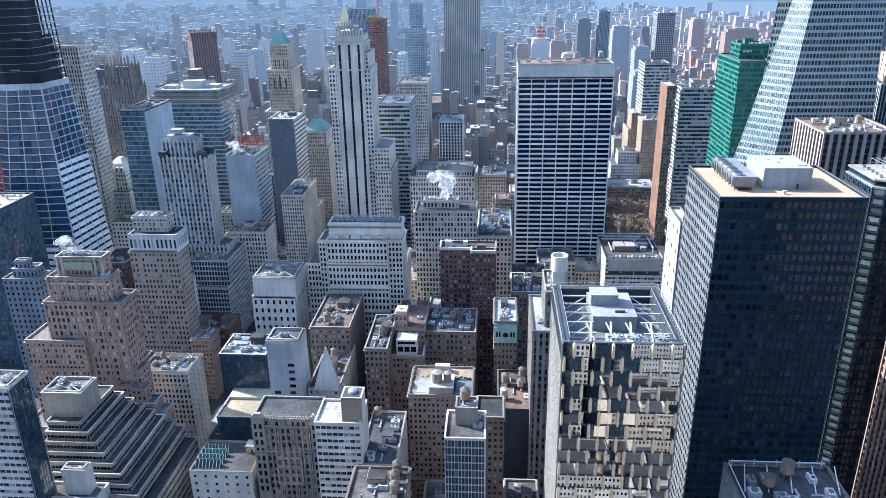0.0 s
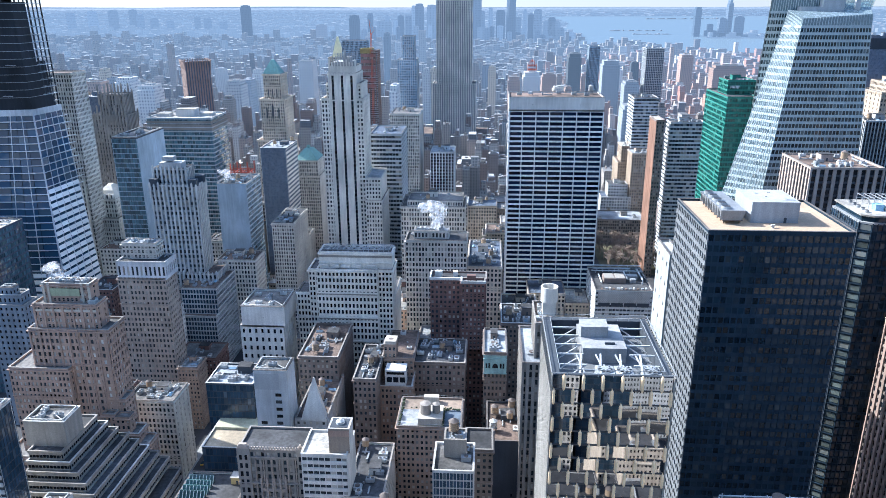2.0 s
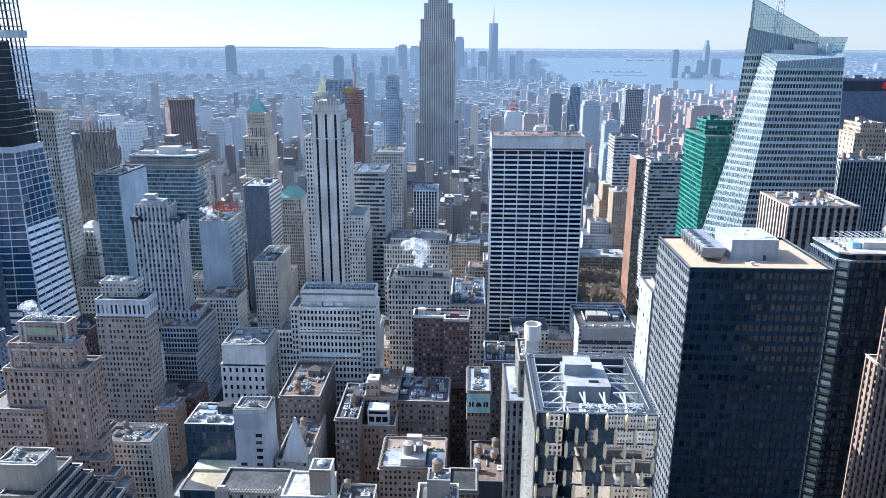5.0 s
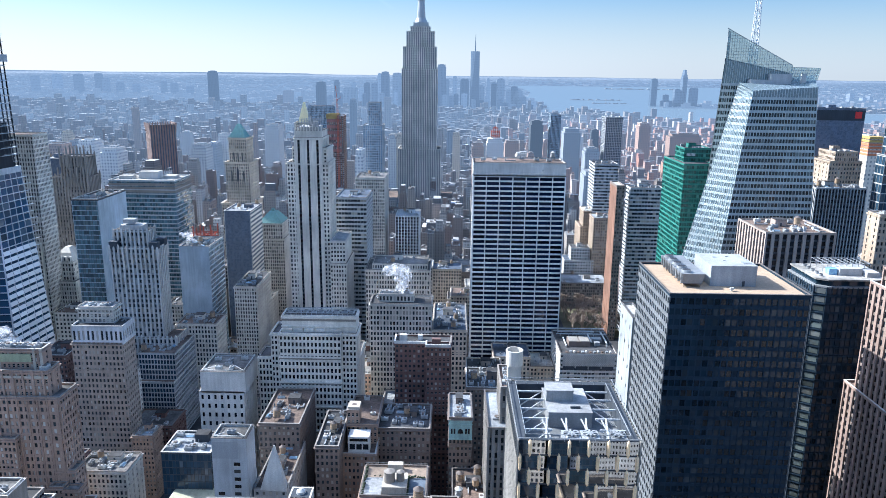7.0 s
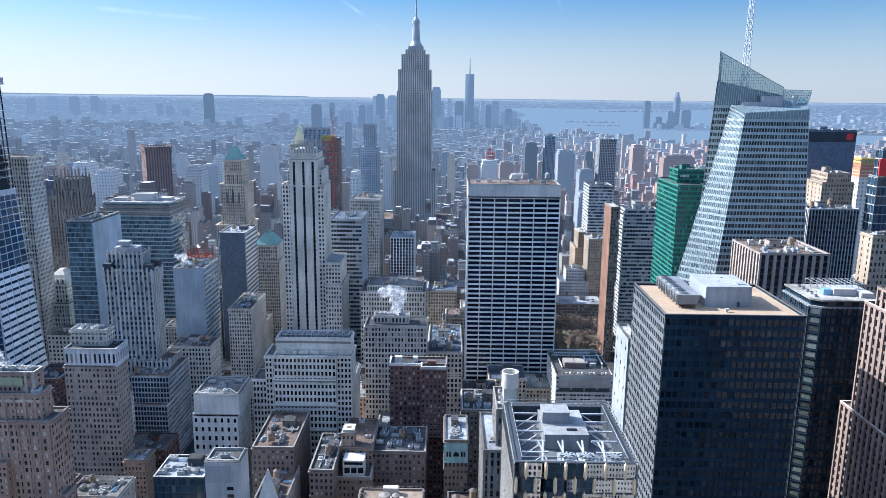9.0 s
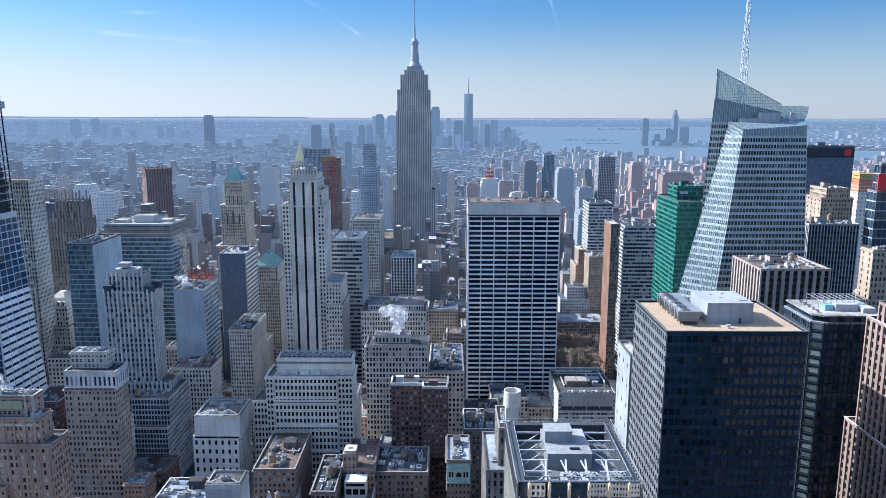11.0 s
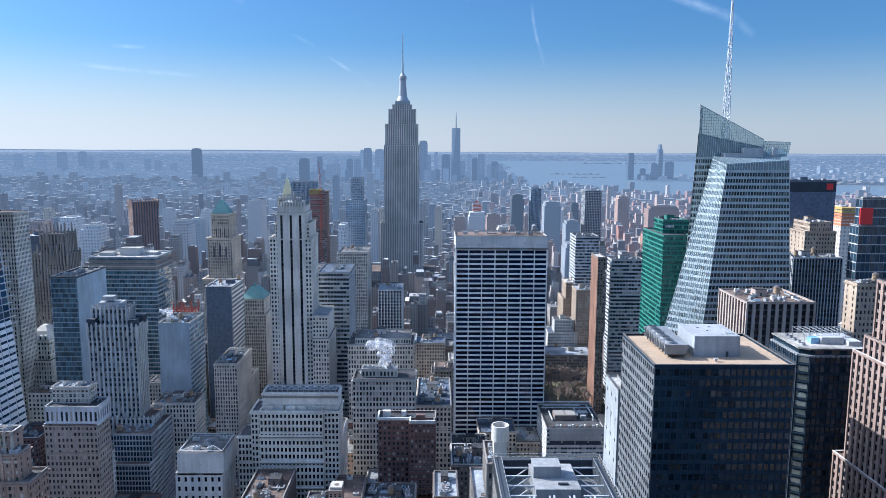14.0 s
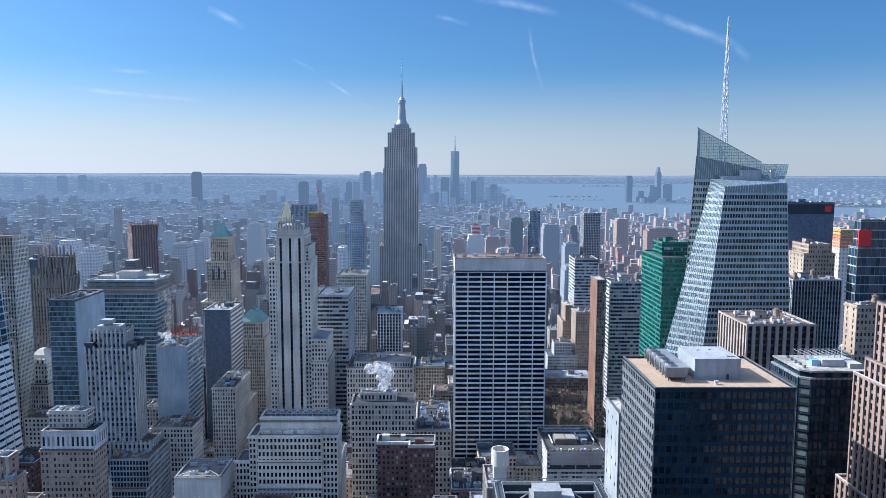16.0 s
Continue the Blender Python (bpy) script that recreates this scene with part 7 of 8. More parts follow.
# ---- roof of the black tower ----
def black_roof():
    e = thing("cooling_tower", "long metal cooling tower with a row of round fans", "cooling tower", (90.5, 279, 182.85))
    b = Boxes()
    b.prism([(-3.4, -14), (3.4, -14), (3.4, 14), (-3.4, 14)], 1.6, 5.4, [(-4.4, -14.6), (4.4, -14.6), (4.4, 14.6), (-4.4, 14.6)])
    part("casing", b, masonry("tower_steel", (0.24, 0.25, 0.26), 0.5, 0.3), e)
    for i in range(5):
        b = Boxes()
        b.tube(-1.9, -11.4 + 5.7 * i, 5.4, 6.3, 1.9, 1.7, 18)
        b.tube(-1.9, -11.4 + 5.7 * i, 6.25, 6.32, 1.55, k=18, slot=1)
        part("fan", b, [galv, fan_black], e)
    b = Boxes()
    for i in range(8):
        for x in (-3, 3):
            b.box(x - 0.15, x + 0.15, -13.5 + 3.8 * i, -13.2 + 3.8 * i, 0, 1.6)
    b.box(-3.6, 3.6, -14.2, 14.2, 1.35, 1.6)
    part("stand", b, rust, e)
    for i in range(9):
        b = Boxes()
        b.box(-4.55, -3.6, -14 + 3.3 * i, -13.7 + 3.3 * i, 1.7, 5.5)
        part("rib", b, galv, e)
    h = thing("roof_house", "plain pale grey roof house on the black tower", "roof house", (106.2, 276.5, 182.85))
    b = Boxes()
    b.box(-8.6, 8.6, -9.6, 9.8, 0, 7.9)
    part("wall", b, masonry("house_grey", (0.32, 0.345, 0.37), 0.7, 0.25), h)
    b = Boxes()
    b.box(-8.7, 8.7, -9.7, 9.9, 7.9, 8.1)
    part("roof", b, masonry("roof_chalk", (0.36, 0.37, 0.38), 0.85, 0.3), h)
    b = Boxes()
    b.box(3.4, 4.4, -9.68, -9.6, 0, 2.2)
    part("door", b, wall("dark"), h)
    for x, y, s in ((-3, 4, 0.6), (2, 5, 0.5), (-1, -1, 0.4), (6, -5, 1.6)):
        b = Boxes()
        b.box(x - s, x + s, y - s, y + s, 8.1, 8.35)
        part("roof_hatch", b, galv, h)
    v = thing("roof_vent", "small white roof vent on gravel", "vent", (103.5, 260.5, 182.85))
    b = Boxes()
    b.tube(0, 0, 0, 0.8, 0.4)
    b.box(-0.7, 0.7, -0.5, 0.5, 0.8, 1.5)
    part("hood", b, dull_white, v)
    g = Boxes()
    ow = next(o for o in bpy.data.objects if o.name.startswith("office_tower") and abs(o.location.x - 104.35) < 1 and o.parent is None)
    g.box(79.6 - ow.location.x, 129.1 - ow.location.x, 254.7 - ow.location.y, 298.3 - ow.location.y, 182.85, 183.0)
    part("gravel_bed", g, ROOFS["gravel"], ow, "tan gravel roof bed")


black_roof()


# ---- round tank, sail wall, signs ----
tank = thing("round_tank", "open round white concrete tank on a stone tower", "water tank", (29.9, 318, 122.2))
b = Boxes()
b.box(-3, 3, -3, 3, 0, 7.0)
part("base", b, wall("pale"), tank)
b = Boxes()
n = 24
for r, z in ((3.4, 7.0), (3.9, 7.0), (3.9, 14.2), (3.4, 14.2)):
    b.v += [(r * math.cos(a * math.tau / n), r * math.sin(a * math.tau / n), z) for a in range(n)]
for q in range(4):
    b.f += [(q * n + a, q * n + (a + 1) % n, (q + 1) % 4 * n + (a + 1) % n, (q + 1) % 4 * n + a) for a in range(n)]
b.m = [0] * len(b.f)
part("drum", b, wall("pale"), tank)
b = Boxes()
b.tube(0, 0, 7.0, 12.6, 3.2, 0.8, 18)
part("cone", b, timber, tank)

sail = thing("sail_wall", "white folded triangular roof wall", "roof wall", (-82.5, 312, 65.3))
b = Boxes()
b.prism([(-7, 0), (6, -1), (5, 6), (-4, 5)], 0, 23, [(0, 1), (0.6, 1), (0.6, 1.6), (0, 1.6)])
part("sail", b, wall("white"), sail)

green = next(o for o in bpy.data.objects if o.name == "green_tower")
for i in range(7):
    b = Boxes()
    b.box(187.6 + i - green.location.x, 188.2 + i - green.location.x, 591.3 - green.location.y, 591.6 - green.location.y, 197.6, 199.6)
    part("sign_bar", b, steel_white, green, "white unreadable sign bar")
slab = min((o for o in bpy.data.objects if o.parent is None and o.name.startswith("dark_tower")), key=lambda o: abs(o.location.x - 356.75))
b = Boxes()
b.box(13, 19, -9.6, -9.2, 223.5, 229.5)
part("sign_panel", b, masonry("sign_red", (0.7, 0.03, 0.03), 0.5, 0.05), slab, "small red sign panel")
b = Boxes()
b.box(-22.2, 22.2, -9.15, 9.1, 221.5, 230.8)
part("attic_band", b, wall("dark"), slab)
signed = next(o for o in bpy.data.objects if o.name == "sign_tower")
b = Boxes()
b.box(362.2 - signed.location.x, 373 - signed.location.x, 618.6 - signed.location.y, 619.8 - signed.location.y, 198, 212)
part("sign_panel", b, masonry("sign_red", (0.7, 0.03, 0.03), 0.5, 0.05), signed, "bright red sign panel")


# ---- park with bare trees ----
bark = masonry("bark", (0.3, 0.24, 0.2), 0.9, 0.3)
lawn = Boxes()
lawn.box(120, 186, 705, 806, 0.02, 0.12)
tagged(new("lawn", lawn.mesh("lawn", [masonry("winter_grass", (0.13, 0.12, 0.07), 0.95, 0.4)])), "dull winter lawn of a city park", "lawn", kind="structure")


def bare_tree(seed):
    rnd = random.Random(seed)
    e = thing("park_tree", "leafless brown plane tree in the city park", "tree", (0, 0, 0), "park trees")
    t, c = Boxes(), Boxes()

    def limb(a, d, length, r, level):
        p = a + d * length
        (t if level < 2 else c).beam(a, p, max(0.24, r * 2))
        if level < 5:
            for _ in range(4 if level == 4 else 3):
                nd = (d + Vector((rnd.uniform(-1, 1), rnd.uniform(-1, 1), rnd.uniform(-0.3, 0.7))) * 0.75).normalized()
                limb(p, nd, length * rnd.uniform(0.6, 0.82), r * 0.62, level + 1)
    limb(Vector((0, 0, 0)), Vector((0, 0, 1)), 6.0, 0.4, 0)
    part("trunk", t, bark, e)
    part("crown", c, bark, e, "bare twiggy crown")
    return e


trees = [bare_tree(i) for i in range(3)]
rnd = random.Random(8)
n = 0
for i in range(5):
    for j in range(7):
        m = pose(127 + i * 12.5 + rnd.uniform(-3, 3), 712 + j * 13.5 + rnd.uniform(-3, 3), 0.1, 0, 0, rnd.uniform(0, 360))
        if n < 3:
            trees[n].matrix_basis = m
        else:
            copy_thing(trees[n % 3], m)
        n += 1


# ---- roof with steel frames beside the black tower ----
rb = next(o for o in bpy.data.objects if o.name == "roof_building.001")
bx, by, _ = rb.location
zr = max(d[5] for d in TAKEN if abs((d[0] + d[1]) / 2 - bx) < 0.2 and abs((d[2] + d[3]) / 2 - by) < 0.2)
b = Boxes()
for x in range(-14, 15, 7):
    b.beam((x, -2, zr + 1.2), (x + 4, 11.8, zr + 1.2), 0.3)
    b.beam((x, 11.8, zr), (x, 11.8, zr + 3), 0.25)
b.beam((-15, 11.8, zr + 2.2), (15, 11.8, zr + 2.2), 0.35)
b.beam((-15, -8, zr + 1.6), (-15, 11.8, zr + 1.6), 0.3)
part("roof_frame", b, steel_white, rb, "white steel roof frame")
joined_plant(rb, (bx - 16, bx + 16, by - 11, by + 4, 0, zr), random.Random(9), 26)
copy_thing(KIT["duct"], pose(bx - 2, by - 3, zr + 0.05))
copy_thing(KIT["duct"], pose(bx + 9, by - 6, zr + 0.05, 0, 0, 90))
copy_thing(KIT["tank"], pose(bx + 1.5, by + 7.0, zr + 0.05))
copy_thing(KIT["acw"], pose(bx + 8.5, by + 5.5, zr + 0.05, 0, 0, 90))
copy_thing(KIT["ac"], pose(bx - 6, by + 4.5, zr + 0.05, 0, 0, 90))
copy_thing(KIT["ac"], pose(bx - 10.5, by + 3.5, zr + 0.05, 0, 0, 90))

# plant on the white slab's roof
for x, y, k in ((24, 575, "acw"), (33, 580, "acw"), (45, 572, "duct"), (55, 585, "ac"), (66, 578, "acw"), (75, 572, "ac"), (80, 588, "tankw")):
    copy_thing(KIT[k], pose(x, y, 193.5))


# ---- steam from roof vents ----
sm, nt, b0 = nodes_of("steam", 1.0)
b0.inputs["Base Color"].default_value = (0.9, 0.9, 0.92, 1)
tr, mix, trl, ms2 = (nt.nodes.new("ShaderNode" + n) for n in ("BsdfTransparent", "MixShader", "BsdfTranslucent", "MixShader"))
trl.inputs[0].default_value = (0.95, 0.95, 0.97, 1)
nt.links.new(b0.outputs[0], ms2.inputs[1])
nt.links.new(trl.outputs[0], ms2.inputs[2])
nt.links.new(tr.outputs[0], mix.inputs[1])
nt.links.new(ms2.outputs[0], mix.inputs[2])
nt.links.new(remap(nt, noise_of(nt, 0.3, 8), 0.0, 0.42, 0.38, 0.66), mix.inputs[0])
nt.links.new(mix.outputs[0], nt.nodes["Material Output"].inputs[0])


def steam(x, y, z, size, drift, seed):
    """A plume of three nested soft hulls, densest within."""
    e = thing("steam_plume", "white plume of steam rising from a roof vent", "steam", (x, y, z), "steam plumes", "stuff")
    for name, share in (("steam_edge", 1.0), ("steam_body", 0.72), ("steam_core", 0.46)):
        rnd = random.Random(seed)
        bm = bmesh.new()
        for i in range(40):
            k = i / 39
            r = size * (0.1 + 0.2 * k) * rnd.uniform(0.6, 1.2) * share
            m = Matrix.Translation((drift * k * size + rnd.uniform(-1, 1) * size * 0.42 * (0.2 + k) * (0.4 + 0.6 * share), rnd.uniform(-1, 1) * size * 0.25 * share, size * 1.35 * k ** 0.8 + rnd.uniform(-1, 1) * size * 0.22 * share)) @ Matrix.Diagonal((r, r, r * rnd.uniform(0.7, 1), 1))
            bmesh.ops.create_icosphere(bm, subdivisions=2, radius=1.0, matrix=m)
        for v in bm.verts:
            v.co += Vector(noise.noise_vector(v.co * (4.0 / size))) * size * 0.09
        me = bpy.data.meshes.new(name)
        bm.to_mesh(me)
        bm.free()
        me.materials.append(sm)
        o = new(name, me)
        o.parent = e
        hull = o.modifiers.new("hull", "REMESH")
        hull.mode, hull.voxel_size, hull.use_smooth_shade = "VOXEL", size * 0.04, True
        melt = o.modifiers.new("melt", "SMOOTH")
        melt.iterations, melt.factor = 8, 0.6


steam(-31, 482, 111, 13.5, -0.4, 5)
steam(-203, 566, 124, 7, -1.2, 2)
steam(-206, 331.5, 127.5, 6.5, -1.9, 7)
steam(-38, 470, 62, 4, 0.3, 4)


# ---- vapour trails high over the bay ----
cm, nt, b0 = nodes_of("vapour", 1.0)
em, tr, mix = (nt.nodes.new("ShaderNode" + n) for n in ("Emission", "BsdfTransparent", "MixShader"))
# sunlit white of the trails is painted as emission
em.inputs[0].default_value, em.inputs[1].default_value = (0.5, 0.52, 0.55, 1), 1.0
nt.links.new(tr.outputs[0], mix.inputs[1])
nt.links.new(em.outputs[0], mix.inputs[2])
co, sp2, edge = nt.nodes.new("ShaderNodeTexCoord"), nt.nodes.new("ShaderNodeSeparateXYZ"), nt.nodes.new("ShaderNodeMath")
uvn = nt.nodes.new("ShaderNodeUVMap")
nt.links.new(uvn.outputs[0], sp2.inputs[0])
edge.operation = "PINGPONG"
edge.inputs[1].default_value = 0.5
nt.links.new(sp2.outputs[1], edge.inputs[0])
nt.links.new(times(nt, times(nt, remap(nt, edge.outputs[0], 0.0, 1.0, 0.0, 0.5), remap(nt, noise_of(nt, 0.008, 5), 0.0, 0.3, 0.3, 0.78)), sp2.outputs[0]), mix.inputs[0])
nt.links.new(mix.outputs[0], nt.nodes["Material Output"].inputs[0])


def vapour_trail(points, wide):
    """A soft ribbon through points given as slopes (across, up) from the eye."""
    Y = 4400.0
    vs, uv, n = [], [], len(points)
    for i, (a, c) in enumerate(points):
        p, q = points[max(0, i - 1)], points[min(n - 1, i + 1)]
        d = Vector((q[0] - p[0], q[1] - p[1])).normalized()
        s = Vector((-d.y, d.x)) * wide / 2
        fade = min(1.0, 3.0 * min(i + 0.3, n - 1 - i + 0.3) / n)
        for k, v in ((1, 1.0), (-1, 0.0)):
            vs.append(((a + k * s.x) * Y, Y, EYE + (c + k * s.y) * Y))
            uv.append((fade, v))
    faces = [(2 * i, 2 * i + 1, 2 * i + 3, 2 * i + 2) for i in range(n - 1)]
    me = bpy.data.meshes.new("vapour_trail")
    me.from_pydata(vs, [], faces)
    layer = me.uv_layers.new()
    for loop in me.loops:
        layer.data[loop.index].uv = uv[loop.vertex_index]
    me.materials.append(cm)
    o = new("vapour_trail", me)
    o.visible_shadow = False
    tagged(o, "thin white vapour trail in the blue sky", "cloud", "vapour trails", "structure")


def curve_of(pts, m=4):
    out = []
    for (a, b), (c, d) in zip(pts, pts[1:]):
        out += [(a + (c - a) * i / m, b + (d - b) * i / m) for i in range(m)]
    return out + [pts[-1]]


for pts, wide in (([(0.23, 0.236), (0.285, 0.212), (0.325, 0.198), (0.394, 0.174), (0.425, 0.15)], 0.017), ([(0.126, 0.192), (0.129, 0.17), (0.133, 0.15), (0.146, 0.108)], 0.006),
                  ([(-0.19, 0.15), (-0.16, 0.134), (-0.135, 0.116), (-0.08, 0.08)], 0.006), ([(-0.43, 0.133), (-0.4, 0.1315), (-0.364, 0.131)], 0.007),
                  ([(-0.49, 0.111), (-0.44, 0.105), (-0.399, 0.101), (-0.31, 0.094)], 0.008), ([(0.0, 0.206), (0.02, 0.202), (0.045, 0.195)], 0.008), ([(0.05, 0.228), (0.11, 0.222), (0.17, 0.208)], 0.014), ([(-0.3, 0.215), (-0.27, 0.2), (-0.25, 0.187)], 0.012)):
    vapour_trail(curve_of(pts), wide)


# ---- crowns ----
def crown(owner_name, near, boxes, mats, label):
    ow = min((o for o in bpy.data.objects if o.parent is None and o.name.split(".")[0] == owner_name), key=lambda o: (o.location.x - near[0]) ** 2 + (o.location.y - near[1]) ** 2)
    b = Boxes()
    for x0, x1, y0, y1, z0, z1, slot in boxes:
        b.box(x0 - ow.location.x, x1 - ow.location.x, y0 - ow.location.y, y1 - ow.location.y, z0, z1, slot)
    part("crown", b, mats, ow, label)


crown("deco_tower", (-223, 505), [(-241.6, -236, 499.8, 505, 136.3, 141.5, 0), (-213, -207.3, 499.8, 505, 136.3, 141.5, 0), (-241.6, -236, 513, 518.7, 136.3, 141.5, 0), (-213, -207.3, 513, 518.7, 136.3, 141.5, 0),
      (-236, -220, 507, 517, 147.5, 152, 1), (-234, -226, 508.5, 515, 153, 156, 1)], [wall("dark"), wall("grey")], "dark metal crown blocks")
fin_row = [(-130.2 + 2.4 * i, -129.2 + 2.4 * i, 605.6, 606.6, 205, 215.5 if i % 3 else 217.5, 0) for i in range(10)]
crown("setback_tower", (-95, 623), fin_row + [(-127, -111, 609, 631, 211.4, 215.5, 1), (-119, -113, 612, 622, 215.5, 219, 1)], [wall("limestone"), wall("esbdark")], "stepped limestone crown with fins")

striped = min((o for o in bpy.data.objects if o.parent is None and o.name.split(".")[0] == "setback_tower"), key=lambda o: abs(o.location.x + 95) + abs(o.location.y - 623))
b = Boxes()
for k in range(8):
    x = -127 + 2.3 * k - striped.location.x
    for y in (609, 620, 631):
        b.beam((x, y - striped.location.y, 215.4), (x, y - striped.location.y, 221 if k < 6 else 223), 0.35)
for z in (217.2, 219.2, 221):
    for y in (609, 620, 631):
        b.beam((-127 - striped.location.x, y - striped.location.y, z), (-111 - striped.location.x, y - striped.location.y, z), 0.3)
b.tube(-118 - striped.location.x, 616 - striped.location.y, 219, 224, 1.2, 1.0, 10)
tagged(part("roof_frame", b, galv, striped, "dark steel roof frame"), kind="stuff")

# copper-topped tower: cornices and tall arched windows
ow = bpy.data.objects["pyramid_tower"]
for z, p in ((127.4, 1.2), (140, 0.7), (168.7, 1.0), (180, 0.6), (192.6, 0.9)):
    b = Boxes()
    half, deep = ((15.6, 20) if z < 128 else (12.3, 17) if z < 169 else (8.85, 13))
    cx, cy = (0.0, 0.0) if z < 128 else (1.4, 0.0) if z < 169 else (1.65, -1.0)
    b.ring(cx - half - p, cx + half + p, cy - deep - p, cy + deep + p, p + 0.02, z, z + 1.2)
    part("cornice", b, wall("tan"), ow)
for x, y, z0, z1, w in ((1.4, -17.2, 150, 162, 1.1), (-4.6, -17.2, 150, 160, 0.7), (7.4, -17.2, 150, 160, 0.7), (1.65, -14.15, 171.5, 178.6, 0.6), (-2.6, -14.15, 171.5, 178.6, 0.6), (5.9, -14.15, 171.5, 178.6, 0.6)):
    b = Boxes()
    b.box(x - w, x + w, y, y + 0.3, z0, z1)
    b.prism([(x - w, y), (x + w, y), (x + w, y + 0.3), (x - w, y + 0.3)], z1, z1 + w, [(x - 0.3 * w, y), (x + 0.3 * w, y), (x + 0.3 * w, y + 0.3), (x - 0.3 * w, y + 0.3)])
    part("arched_window", b, wall("dark"), ow)

dome = bpy.data.objects["dome_building"]
b = Boxes()
dx, dy = dome.location.x, dome.location.y
b.prism([(-342.5 - dx, 606.2 - dy), (-325.4 - dx, 606.2 - dy), (-325.4 - dx, 629.8 - dy), (-342.5 - dx, 629.8 - dy)], 98, 105, [(-339.5 - dx, 610 - dy), (-328.4 - dx, 610 - dy), (-328.4 - dx, 626 - dy), (-339.5 - dx, 626 - dy)])
b.prism([(-339.5 - dx, 610 - dy), (-328.4 - dx, 610 - dy), (-328.4 - dx, 626 - dy), (-339.5 - dx, 626 - dy)], 105, 109, [(-336 - dx, 615 - dy), (-332 - dx, 615 - dy), (-332 - dx, 621 - dy), (-336 - dx, 621 - dy)])
part("mansard_roof", b, wall("pale"), dome, "pale curved mansard roof")
for i in range(4):
    b = Boxes()
    b.box(-341 + 4 * i - dx, -339.2 + 4 * i - dx, 605.6 - dy, 608.5 - dy, 98, 102.4)
    b.box(-340.7 + 4 * i - dx, -339.5 + 4 * i - dx, 605.5 - dy, 605.6 - dy, 98.6, 101.6, 1)
    part("dormer", b, [wall("white"), wall("dark")], dome)

# ---- details of the nearer buildings ----
def owner_of(name, x, y):
    return min((o for o in bpy.data.objects if o.parent is None and o.name.split(".")[0] == name), key=lambda o: (o.location.x - x) ** 2 + (o.location.y - y) ** 2)


def add(ow, name, boxes, mat, label=""):
    """Boxes given in world places, joined into one part of a building."""
    b = Boxes()
    for x0, x1, y0, y1, z0, z1 in boxes:
        b.box(x0 - ow.location.x, x1 - ow.location.x, y0 - ow.location.y, y1 - ow.location.y, z0, z1)
    return part(name, b, mat, ow, label)


# white panelled tower: joints, louvre field, windows and the flared flank
ow = owner_of("white_tower", -102, 317)
tagged(add(ow, "panel_joint", [(-110.6, -94.3, 309.97, 310.01, 92 - 3.9 * k, 92.07 - 3.9 * k) for k in range(1, 22)] + [(-110.7 + 1.83 * k, -110.63 + 1.83 * k, 309.968, 310.01, 5, 92) for k in range(1, 9)], wall("grey")), kind="stuff")
add(ow, "louvre_field", [(-110.5, -98.4, 309.9, 309.96, 82.8, 91.4)], masonry("louvre_grey", (0.34, 0.36, 0.38), 0.5, 0.1), "grey louvre field")
glass = glazing("glass_ink", **INK[1])
for x, z in ((-99.2, 80), (-99.2, 76.2), (-99.2, 72.2), (-99.2, 68.3), (-107.2, 64.4), (-99.4, 64.4), (-107.2, 60.6), (-99.4, 60.6), (-107.2, 56.8), (-99.4, 56.8), (-107.2, 49), (-99.4, 49)):
    o = add(ow, "window", [(x - 1.5, x + 1.5, 309.9, 310.02, z - 0.85, z + 0.85)], glass)
b = Boxes()
ox, oy = ow.location.x, ow.location.y
for k in range(8):
    za, zb = 84 - 6 * k, 78 - 6 * k
    fa, fb = 0.055 * k * k, 0.055 * (k + 1) ** 2
    b.prism([(-94.2 - ox, 311 - oy), (-94.2 + fb - ox, 311 - oy), (-94.2 + fb - ox, 323 - oy), (-94.2 - ox, 323 - oy)], zb, za, [(-94.2 - ox, 311 - oy), (-94.2 + fa + 0.01 - ox, 311 - oy), (-94.2 + fa + 0.01 - ox, 323 - oy), (-94.2 - ox, 323 - oy)])
part("flared_flank", b, wall("palewhite"), ow)

# planted roof terrace
ow = owner_of("brick_building", -25.4, 315)
cream = masonry("cream_stucco", (0.52, 0.47, 0.4), 0.85, 0.3)
add(ow, "paving", [(-40.2, -31, 302, 318, 69.45, 69.6)], masonry("terrace_pale", (0.42, 0.43, 0.44), 0.85, 0.5), "pale grey roof paving")
for xa, xb in ((-40.2, -30), (-22, -10.6)):
    add(ow, "paving", [(xa, xb, 318.2, 328.2, 69.45, 69.58)], masonry("terrace_buff", (0.3, 0.23, 0.175), 0.9, 0.4), "tan roof paving")
add(ow, "paving", [(-19, -10.6, 302, 318, 69.45, 69.62)], masonry("slate_blue", (0.12, 0.15, 0.19), 0.7, 0.5), "blue-grey roof paving")
for house in ((-30.6, -19.1, 303, 316, 69.45, 73.6), (-29.5, -22.1, 323.8, 327, 69.45, 73.2)):
    add(ow, "roof_house", [house], cream, "cream roof house")
for x, y, h, r in ((-27.4, 308.5, 5.2, 2.6), (-22.3, 309.5, 4.4, 1.9)):
    b = Boxes()
    b.tube(x - ow.location.x, y - ow.location.y, 73.6, 73.6 + h, r, r * 0.96, 18)
    b.tube(x - ow.location.x, y - ow.location.y, 73.6 + h, 74.5 + h, r * 1.05, 0.2, 18)
    part("water_tank", b, masonry("tank_taupe", (0.36, 0.32, 0.28), 0.8, 0.4), ow, "weathered taupe roof tank")
hedge = masonry("hedge", (0.06, 0.08, 0.045), 0.95, 0.5)
rnd = random.Random(31)
b = Boxes()
